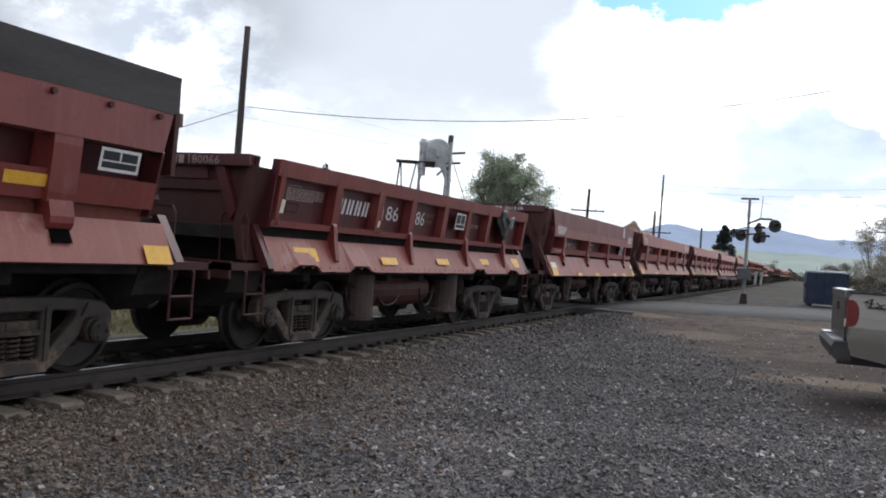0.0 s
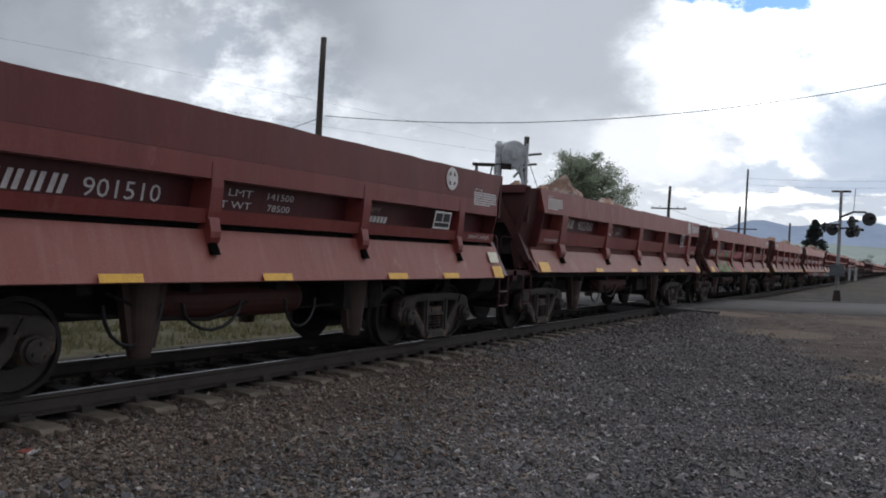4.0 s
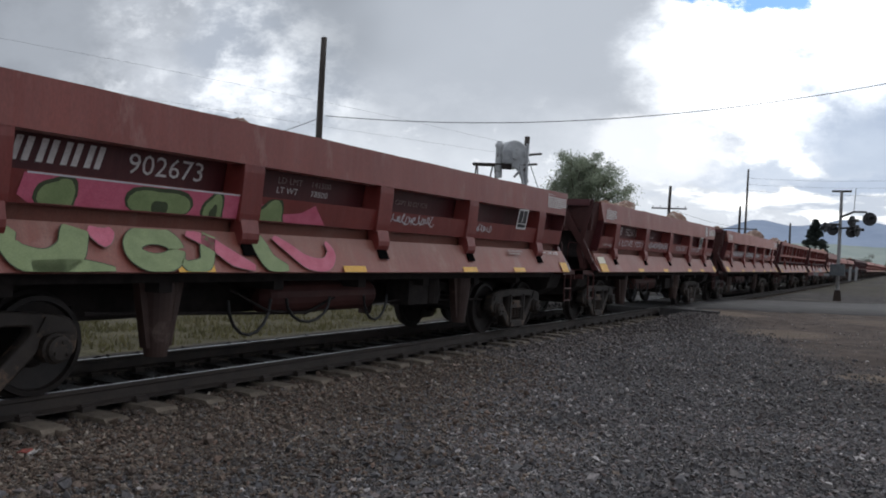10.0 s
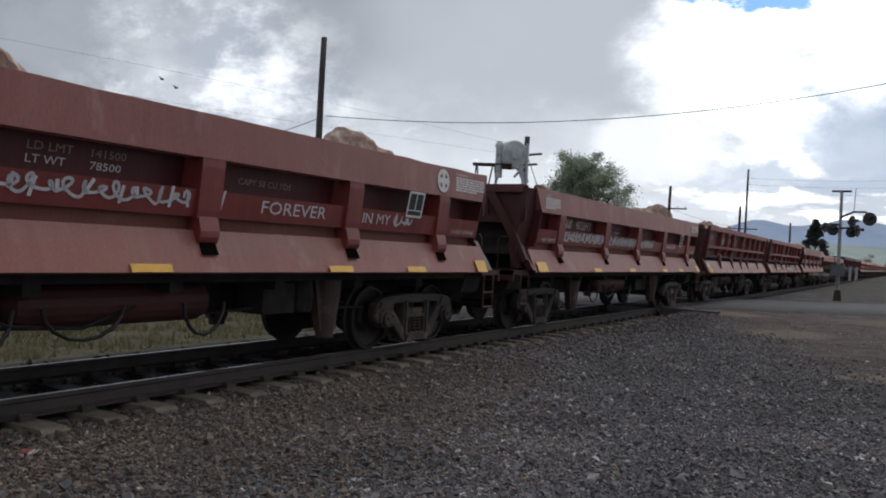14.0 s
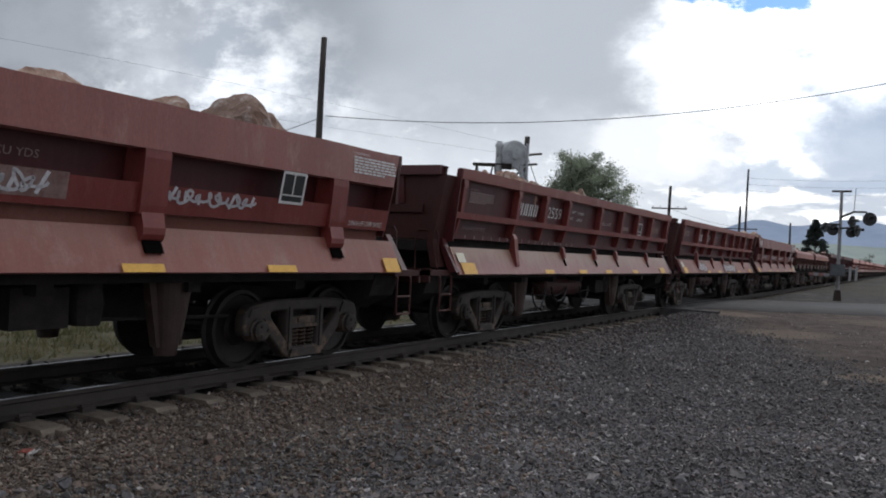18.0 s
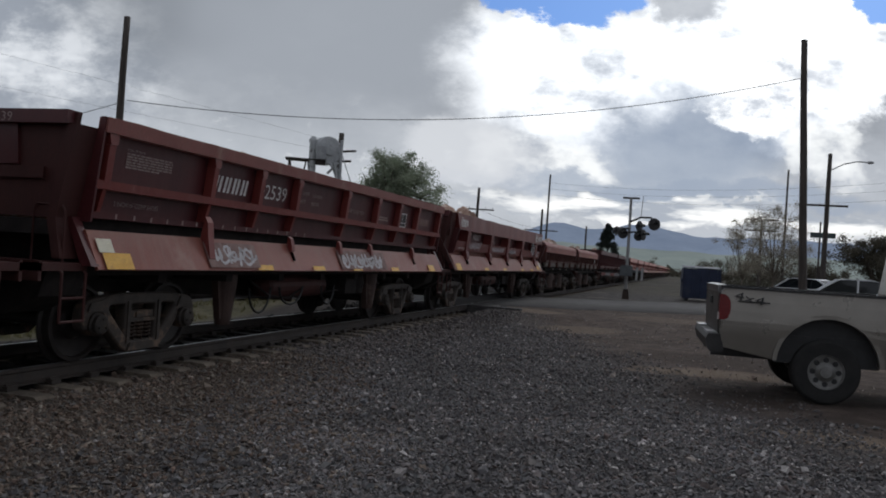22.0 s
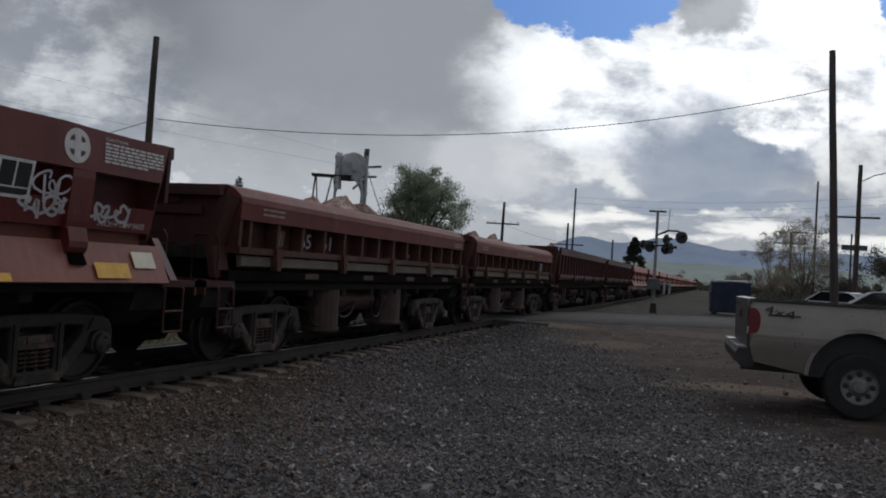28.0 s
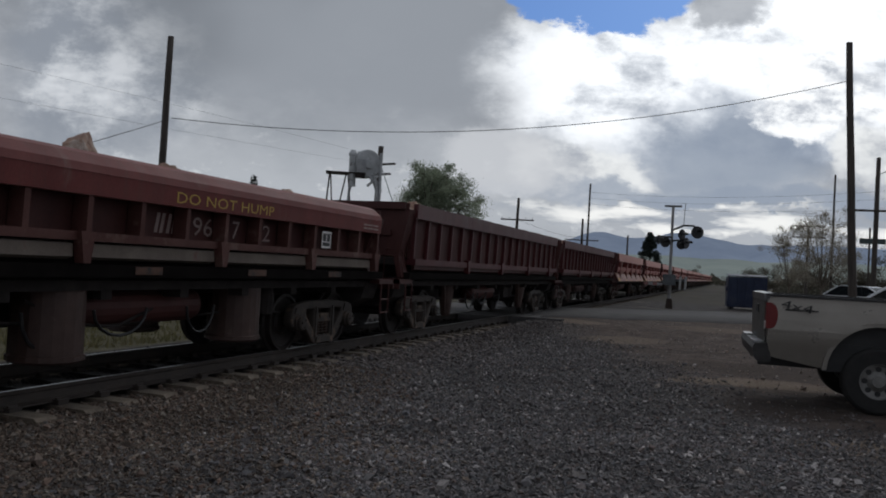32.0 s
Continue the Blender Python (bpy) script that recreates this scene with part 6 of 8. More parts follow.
def load_heap(i):
    """The broken rock that fills a car up to just under its rim."""
    car_y = MOVERS[[m[0] for m in MOVERS].index(CARS[i])][1]
    h = CARS[i]["half"]
    top = KINDS[TRAIN[i][0]]["top"]
    xs = np.linspace(-1.12, 1.12, 12)
    ys = np.linspace(-h + 0.1, h - 0.1, 90)
    vs = [(x, y, top - 0.12 + 0.16 * noise.noise((x * 2.2, y * 2.2, i)) + 0.10 * noise.noise((x * 6, y * 6, i)) - 0.25 * (abs(x) / 1.12) ** 4) for y in ys for x in xs]
    n = len(xs)
    fs = [(j * n + k, j * n + k + 1, (j + 1) * n + k + 1, (j + 1) * n + k) for j in range(len(ys) - 1) for k in range(n - 1)]
    b = len(vs)
    rim = [j * n for j in range(len(ys))] + [(len(ys) - 1) * n + k for k in range(1, n)] + [j * n + n - 1 for j in range(len(ys) - 2, -1, -1)] + [k for k in range(n - 2, 0, -1)]
    vs += [(vs[r][0], vs[r][1], 1.605) for r in rim]
    m = len(rim)
    for q in range(m):
        fs.append((rim[q], rim[(q + 1) % m], b + (q + 1) % m, b + q))
    fs.append(tuple(b + q for q in range(m)))
    rng = np.random.RandomState(70 + i)
    cube = np.array([(x, y, z) for z in (-1, 1) for x, y in ((-1, -1), (1, -1), (1, 1), (-1, 1))], float)
    for _ in range(260):
        x, y = rng.uniform(-0.2, 1.05), rng.uniform(-h + 0.3, h - 0.3)
        g = noise.noise((y * 0.55, i * 3.1, 2)) + 0.4 * noise.noise((y * 1.7, i * 3.1, 5))
        if g < 0.02:
            continue
        s = rng.uniform(0.05, 0.13) * (1 + g)
        turn = Matrix.Rotation(rng.uniform(0, 6.28), 3, "Z") @ Matrix.Rotation(rng.uniform(-0.7, 0.7), 3, "X")
        o = len(vs)
        for q in cube:
            p = turn @ Vector(q * s * rng.uniform(0.55, 1.15, 3))
            vs.append((p.x + x, p.y + y, p.z + top - 0.19 + 0.15 * max(0, g) * (1.1 - 0.6 * abs(x))))
        fs += [tuple(o + q for q in f) for f in ((3, 2, 1, 0), (4, 5, 6, 7), (0, 1, 5, 4), (1, 2, 6, 5), (2, 3, 7, 6), (3, 0, 4, 7))]
    me = bpy.data.meshes.new("rock_load")
    me.from_pydata(vs, [], fs)
    ob = part_mesh("rock_load", me, ROCK)
    tagged(ob, "load of broken tan rock filling a dump car", "rock load", "rock loads", "stuff")
    MOVERS.append((ob, car_y))


for i in range(2, 14):
    load_heap(i)
# place along the train, height of the peak, width, and how far out it lies where it is known
BOULDERS = [
    (33.61, 2.94, 0.42), (35.55, 3.40, 0.90, 0.22), (36.2, 3.08, 0.62, 0.32), (38.85, 3.07, 0.60, 0.36), (39.5, 2.95, 0.42, 0.40), (32.3, 2.9, 0.5), (51.27, 2.88, 0.62), (63.77, 2.89, 0.6),
    (64.3, 2.92, 0.36), (64.8, 2.89, 0.45), (65.2, 2.89, 0.36), (65.76, 3.04, 0.95), (66.66, 2.82, 0.4), (70.82, 3.05, 0.9), (71.64, 2.96, 0.6), (77.57, 2.92, 0.42),
    (83.98, 2.88, 0.75), (85.5, 2.97, 0.8), (86.35, 3.16, 0.85), (86.9, 3.0, 0.6), (92.75, 2.94, 0.42), (93.24, 2.95, 0.20), (93.38, 3.0, 0.20), (93.56, 3.02, 0.22), (93.75, 3.02, 0.34), (93.48, 2.92, 0.22), (94.04, 2.96, 0.22), (94.33, 3.0, 0.52), (94.62, 2.93, 0.28), (95.91, 2.93, 0.2), (97.08, 2.94, 0.3), (97.44, 3.02, 0.3), (97.8, 2.95, 0.32), (98.1, 2.9, 0.3), (93.5, 2.86, 0.95), (94.3, 2.84, 0.8), (97.5, 2.86, 0.95), (108.6, 2.93, 0.62), (120.4, 3.05, 0.9),
    (121.25, 3.05, 0.75), (121.9, 2.98, 0.6), (122.6, 2.9, 0.6), (128.5, 2.85, 0.6), (136.41, 2.62, 0.5), (137.62, 2.76, 0.85), (138.5, 2.69, 0.55), (148.34, 2.72, 0.38), (150.05, 2.60, 0.45),
    (146.4, 2.65, 0.6), (158.0, 2.85, 0.6), (176.0, 2.82, 0.6)]
for j, (y, zp, w, *bx) in enumerate(BOULDERS):
    hgt = max(min(0.45, 0.9 * w + 0.1), min(zp - 2.30, 1.2 * w))
    ob = part("boulder", boulder_mesh(100 + j, w, hgt), ROCK)
    ob.location = (bx[0] if bx else 0.72 + 0.12 * math.sin(j * 2.1), y, zp - max(v.co.z for v in ob.data.vertices))
    tagged(ob, "rough tan and pink quarry boulder on a dump car's load", "boulder", "boulders on the train")
    MOVERS.append((ob, y))

# ---------------------------------------------------------------- poles, wires and signals


def spot(az, dist):
    """The place at an azimuth (degrees left of the track's direction) and a distance from the camera's spot."""
    return EYE[0] - dist * math.sin(radians(az)), dist * math.cos(radians(az))


def high(el, dist):
    return EYE[2] + dist * math.tan(radians(el))


def utility_pole(az, el, dist, r, label, lean_az=0.0, arms=(), name="utility_pole", insul=True):
    """A tapered timber pole with a knotted surface, crossarms (height below the top, half length, yaw) and insulators."""
    x, y = spot(az + lean_az, dist)
    tx, ty = spot(az, dist)
    zt = high(el, dist)
    g = ground_height(x, y) - 0.3
    ob = root(name, label, "utility pole", "utility poles")
    ob.location = (x, y, 0)
    bm = B()
    n, rings = 10, []
    for j in range(9):
        f = j / 8
        c = Vector(((tx - x) * f + 0.006 * math.sin(j * 1.7), (ty - y) * f, g + (zt - g) * f))
        rr = r * (1.12 - 0.32 * f)
        rings.append([bm.verts.new(c + Vector((rr * math.cos(2 * math.pi * i / n), rr * math.sin(2 * math.pi * i / n), 0))) for i in range(n)])
    for a, b in zip(rings, rings[1:]):
        for i in range(n):
            bm.faces.new((a[i], a[(i + 1) % n], b[(i + 1) % n], b[i]))
    bm.faces.new(rings[-1])
    bm.faces.new(rings[0][::-1])
    part("pole", bm, WOOD, ob, smooth=True)
    for down, half, yaw in arms:
        bm = B()
        box(bm, -half, half, -0.06, 0.06, -0.06, 0.06)
        arm = part("crossarm", bm, WOOD, ob)
        arm.matrix_basis = pose(tx - x, ty - y - r, zt - down, 0, 0, yaw)
        if insul:
            for s in (-0.92, -0.5, 0.5, 0.92):
                bm = B()
                lathe(bm, [(0.02, 0.0), (0.02, 0.06), (0.05, 0.07), (0.055, 0.12), (0.03, 0.16)], 8)
                ins = part("insulator", bm, GALV, arm)
                ins.location = (s * half, 0, 0.06)
    return ob


def wire(p, q, sag, r=0.011, label="thin sagging overhead wire", n=26):
    bm = B()
    p, q = Vector(p), Vector(q)
    pts = [p.lerp(q, i / n) - Vector((0, 0, 4 * sag * (i / n) * (1 - i / n))) for i in range(n + 1)]
    path_tube(bm, pts, r, 5)
    tagged(part("overhead_wire", bm, BLACK), label, "wire", "overhead wires")


def on(az, el, dist):
    x, y = spot(az, dist)
    return x, y, high(el, dist)


utility_pole(38.85, 13.95, 30, 0.13, "dark weathered timber pole behind the track", 0.12)
utility_pole(24.35, 8.05, 50, 0.20, "weathered timber pole with short crossarms beside the machine", 0.2, [(1.15, 1.35, -20), (1.75, 1.0, -20)], insul=False)
utility_pole(14.5, 4.98, 75, 0.15, "timber pole with one crossarm", 0.1, [(2.0, 1.5, 12)])
utility_pole(9.6, 6.19, 85, 0.11, "tall thin weathered mast", 0.05)
utility_pole(10.0, 3.75, 100, 0.16, "timber pole with a crossarm far along the track", 0.0, [(2.6, 2.0, 8)])
utility_pole(6.9, 2.75, 130, 0.16, "timber pole with a crossarm far along the track")
utility_pole(-6.32, 15.17, 32, 0.135, "thick dark timber pole leaning slightly", -0.95)
g_pole = utility_pole(-8.26, 8.12, 55, 0.15, "dark timber street lamp pole with a thin crossbar", 0.0, [(3.2, 1.15, 0)], insul=False)
utility_pole(-5.87, 7.06, 80, 0.10, "thin timber pole among bare trees", 0.0)
utility_pole(-4.45, 3.84, 95, 0.15, "timber pole with double crossarms", 0.0, [(0.1, 1.7, 4), (1.3, 1.7, 4)])
# street lamp arm on its pole
bm = B()
x0, y0 = 0.0, 0.0
zt = high(8.12, 55)
path_tube(bm, [(0.1, 0, zt - 1.0), (0.8, 0, zt - 0.62), (1.5, 0, zt - 0.45), (2.1, 0, zt - 0.47)], 0.04, 6)
part("lamp_arm", bm, GALV, g_pole)
bm = B()
lathe(bm, [(0.02, 0.08), (0.16, 0.05), (0.22, -0.03), (0.12, -0.09), (0.02, -0.1)], 12)
lamp = part("lamp_head", bm, GALV, g_pole)
lamp.location = (2.25, 0, zt - 0.47)

wire(on(38.5, 8.75, 30), on(-6.3, 12.85, 32), 1.05, 0.014)
wire(on(38.8, 8.6, 30), on(56, 1.9, 34), 0.2, 0.012)
wire(on(66, 11.6, 40), on(24.4, 7.3, 50), -0.25, 0.0045)
wire(on(66, 9.5, 40), on(24.4, 6.7, 50), 0.1, 0.0045)
for k, (e1, e2) in enumerate(((5.6, 6.6), (5.2, 6.1), (4.8, 5.5))):
    wire(on(9.6, e1, 85), on(-14, e2, 70), 0.8, 0.009)
wire(on(14.5, 3.5, 75), on(10.0, 2.4, 100), 0.3, 0.014)


MASTGREY = surface("weathered grey steel", (0.20, 0.197, 0.193), (0.29, 0.285, 0.28), 4, 0.6, c3=(0.12, 0.09, 0.07), c3_scale=3, bump=0.1)


def crossing_signal():
    """A railway crossing signal: mast, small crossarm, flashing lamps on brackets with round black backgrounds, antenna."""
    d = 42.6
    x, y = spot(4.0, d)
    g = ground_height(x, y)
    ob = root("crossing_signal", "railway crossing signal mast with black round flasher lamps", "crossing signal")
    ob.location = (x, y, g)
    s = d * math.pi / 180
    # bearing of the picture plane: a to the viewer's right
    bm = B()
    lathe(bm, [(0.14, 0.0), (0.14, 0.25), (0.085, 0.35), (0.075, 3.0), (0.065, high(4.9, d) - g)], 14)
    part("mast", bm, MASTGREY, ob, "grey weathered mast")
    bm = B()
    box(bm, -0.42, 0.42, -0.05, 0.05, high(4.78, d) - g, high(4.9, d) - g)
    part("top_crossarm", bm, WOOD, ob)
    zb = high(3.55, d) - g
    bm = B()
    path_tube(bm, [(0, -0.1, high(3.2, d) - g), (0.35, -0.1, zb - 0.1), (0.55, -0.1, zb), (1.05, -0.1, zb), (1.2, -0.1, zb - 0.2)], 0.05, 8)
    path_tube(bm, [(0, -0.1, high(2.75, d) - g), (-0.75, -0.1, high(2.75, d) - g)], 0.05, 8)
    path_tube(bm, [(0.0, -0.1, high(2.5, d) - g), (0.75, -0.1, high(2.6, d) - g)], 0.045, 8)
    part("lamp_bracket", bm, BLACK, ob)
    bm = B()
    tube(bm, (0.55, -0.1, zb), (0.60, -0.1, zb + 1.1), 0.02, 6)
    part("antenna", bm, GALV, ob)
    for dx, el, yaw, r in ((1.22, 3.12, 20, 0.31), (0.50, 2.92, 60, 0.28), (0.72, 2.37, 65, 0.28), (0.48, 2.26, 20, 0.24), (-0.30, 2.40, 30, 0.27), (-0.62, 2.55, 75, 0.25)):
        bm = B()
        lathe(bm, [(0.02, -0.16), (0.13, -0.15), (0.15, -0.02), (r, -0.01), (r, 0.015), (0.13, 0.02), (0.11, 0.03)], 22)
        unit = part("flasher", bm, BLACK, ob, "black round flasher lamp background")
        unit.matrix_basis = Matrix.Translation((dx, -0.12, high(el, d) - g)) @ Matrix.Rotation(radians(yaw), 4, "Z") @ Matrix.Rotation(radians(90), 4, "X")
        bm = B()
        prism(bm, [(0.13 * math.cos(a), 0.13 * math.sin(a)) for a in np.linspace(0.0, math.pi, 9)] + [(0.11 * math.cos(a), 0.11 * math.sin(a)) for a in np.linspace(math.pi, 0.0, 9)], 0.03, 0.28, "z")
        part("hood", bm, BLACK, unit)
    # the gate machine on the mast: case, lowered striped arm, counterweights
    bm = B()
    z0 = 1.02 - g
    box(bm, -0.30, 0.30, -0.55, -0.12, z0 + 0.1, z0 + 0.55)
    prism(bm, [(-0.33, z0 + 0.55), (0.33, z0 + 0.55), (0.25, z0 + 0.63), (-0.25, z0 + 0.63)], -0.59, -0.08)
    case = part("machine_case", bm, CASE, ob, "dull grey blue steel machine case")
    bm = B()
    box(bm, -0.25, 0.25, -0.57, -0.55, z0 + 0.15, z0 + 0.50)
    part("case_door", bm, CASE, case)
    for k in range(4):
        bm = B()
        x0, x1 = -0.34 - 0.24 * k, -0.34 - 0.24 * (k + 1)
        box(bm, x1, x0, -0.30 + 0.22 * k, -0.26 + 0.22 * k, z0 + 0.05, z0 + 0.19)
        part("gate_arm_stripe", bm, GATEWHITE if k % 2 == 0 else GATERED, ob, "white gate arm stripe" if k % 2 == 0 else "faded red gate arm stripe")
    for dx in (0.52, 0.78):
        bm = B()
        prism(bm, [(dx - 0.05, z0 - 0.1), (dx + 0.05, z0 - 0.1), (dx + 0.07, z0 + 0.55), (dx - 0.03, z0 + 0.55)], -0.45, -0.30)
        part("counterweight", bm, GATEWHITE, ob, "pale weathered counterweight arm")
    bm = B()
    box(bm, 0.30, 0.80, -0.40, -0.34, z0 + 0.30, z0 + 0.42)
    part("counterweight_link", bm, CASE, ob)
    bm = B()
    prism(bm, [(-0.15, 0.0), (0.20, 0.0), (0.15, 0.50), (-0.10, 0.50)], -0.22, 0.18)
    part("junction_base", bm, RUST, ob, "rusty brown junction base")


CASE = surface("dull grey blue steel", (0.075, 0.085, 0.092), (0.12, 0.13, 0.137), 4, 0.6, c3=(0.10, 0.085, 0.07), c3_scale=3, bump=0.1)
GATEWHITE = surface("weathered white gate paint", (0.27, 0.27, 0.27), (0.36, 0.36, 0.355), 5, 0.6, c3=(0.22, 0.2, 0.18), c3_scale=5, bump=0.05)
GATERED = surface("faded red gate paint", (0.26, 0.12, 0.11), (0.34, 0.18, 0.16), 5, 0.6, bump=0.05)
crossing_signal()


FANGREY = surface("dull grey fan paint", (0.36, 0.375, 0.385), (0.48, 0.495, 0.505), 3, 0.6, c3=(0.12, 0.11, 0.10), c3_scale=2, bump=0.1)


def blower():
    """The round grey fan housing on its tower, with a pipe, a motor and a railed walkway."""
    d = 45.0
    x, y = spot(25.45, d)
    g = ground_height(x, y)
    ob = root("blower_tower", "grey round fan housing on a steel tower with walkway", "industrial blower")
    ob.matrix_basis = pose(x, y, 0, 0, 0, 25.45)
    zc = high(6.75, d)
    face = Matrix.Translation((0.12, 0, zc)) @ Matrix.Rotation(radians(25), 4, "Z") @ Matrix.Rotation(radians(90), 4, "X")
    bm = B()
    lathe(bm, [(0.05, -0.42), (0.72, -0.42), (0.78, -0.36), (0.78, 0.30), (0.72, 0.36), (0.30, 0.38), (0.28, 0.46), (0.05, 0.47)], 28, face)
    part("fan_housing", bm, FANGREY, ob, "dull grey round fan housing")
    bm = B()
    lathe(bm, [(0.20, zc - 1.3), (0.20, zc + 0.35), (0.24, zc + 0.36), (0.24, zc + 0.50), (0.12, zc + 0.68)], 14, Matrix.Translation((-0.62, -0.35, 0)))
    part("vent_pipe", bm, FANGREY, ob)
    bm = B()
    box(bm, -0.42, 0.12, -0.85, -0.35, zc - 0.55, zc + 0.15)
    motor = part("motor", bm, GALV, ob, "pale ribbed motor casing")
    for k in range(5):
        bm = B()
        box(bm, -0.40 + k * 0.11, -0.36 + k * 0.11, -0.89, -0.85, zc - 0.5, zc + 0.1)
        part("cooling_fin", bm, GALV, motor)
    # solid dark block, as the shade in the opening below the motor
    bm = B()
    box(bm, -0.46, 0.08, -0.80, -0.36, zc - 0.84, zc - 0.57)
    part("motor_cradle", bm, GRIME_SHADE, ob, "dark block for the opening under the motor")
    bm = B()
    tube(bm, (0.90, -0.30, g - 0.1), (0.90, -0.30, zc + 0.62), 0.095, 10, 0.085)
    part("support_post", bm, GALV, ob, "pale upright steel post")
    bm = B()
    tube(bm, (0.96, -0.30, zc - 0.20), (0.96 + 0.39 * (zc - 0.2 - g), -0.30, g), 0.028, 6)
    part("brace_rod", bm, GALV, ob)
    for sx, sy in ((-0.75, -0.4), (0.75, -0.4), (-0.75, 0.4), (0.75, 0.4)):
        bm = B()
        path_tube(bm, [(sx * 0.7, sy, zc - 0.6), (sx, sy, zc - 1.5), (sx * 1.25, sy * 1.3, g - 0.1)], 0.07, 6)
        part("leg", bm, FANGREY, ob)
    bm = B()
    prism(bm, [(0.30, zc - 0.55), (0.62, zc - 0.62), (1.05, zc - 1.45), (0.70, zc - 1.45)], -0.3, 0.3)
    part("discharge_chute", bm, FANGREY, ob)
    bm = B()
    box(bm, -2.05, -0.45, -0.55, 0.55, zc - 0.62, zc - 0.54)
    part("walkway", bm, FRAME, ob, "thin dark walkway")
    for p, q in ((-1.85, -1.95), (-1.80, -1.68), (-0.95, -1.22), (-0.88, -0.66)):
        for yy in (-0.45, 0.45):
            bm = B()
            tube(bm, (p, yy, zc - 0.60), (q, yy, zc - 2.1), 0.026, 6)
            part("walkway_strut", bm, FRAME, ob)
    for p, q in (((0.78, zc - 0.62), (0.22, zc - 1.25)), ((0.30, zc - 0.70), (0.78, zc - 1.20))):
        bm = B()
        tube(bm, (p[0], -0.36, p[1]), (q[0], -0.36, q[1]), 0.075, 6)
        part("cross_brace", bm, FANGREY, ob, "pale crossed brace")


blower()

# ---------------------------------------------------------------- trees

BARK = surface("grey brown bark", (0.055, 0.042, 0.034), (0.095, 0.075, 0.06), 5.0, 0.9, stretch=(3, 3, 0.5), bump=0.5)


PALEBARK = surface("pale grey brown bark", (0.12, 0.10, 0.08), (0.17, 0.145, 0.115), 5.0, 0.9, stretch=(3, 3, 0.5), bump=0.5)


def leaf_material(name, a, b):
    mat = surface(name, a, b, 0.8, 0.6, fine=6, bump=0.0, per_island=0.25, spec=0.1)
    nt = mat.node_tree
    bsdf, out = nt.nodes["Principled BSDF"], nt.nodes["Material Output"]
    lit = nt.nodes.new("ShaderNodeBsdfTranslucent")
    blend = nt.nodes.new("ShaderNodeMixShader")
    blend.inputs[0].default_value = 0.58
    nt.links.new(bsdf.inputs["Base Color"].links[0].from_socket, lit.inputs[0])
    nt.links.new(bsdf.outputs[0], blend.inputs[1])
    nt.links.new(lit.outputs[0], blend.inputs[2])
    nt.links.new(blend.outputs[0], out.inputs[0])
    return mat


LEAF_GREEN = leaf_material("elm leaves", (0.225, 0.265, 0.185), (0.320, 0.355, 0.265))
LEAF_DARK = leaf_material("spruce needles", (0.040, 0.050, 0.044), (0.065, 0.078, 0.068))
LEAF_BUD = leaf_material("spring buds", (0.26, 0.235, 0.19), (0.35, 0.32, 0.26))
LEAF_OLIVE = leaf_material("olive bush leaves", (0.080, 0.073, 0.056), (0.125, 0.113, 0.088))


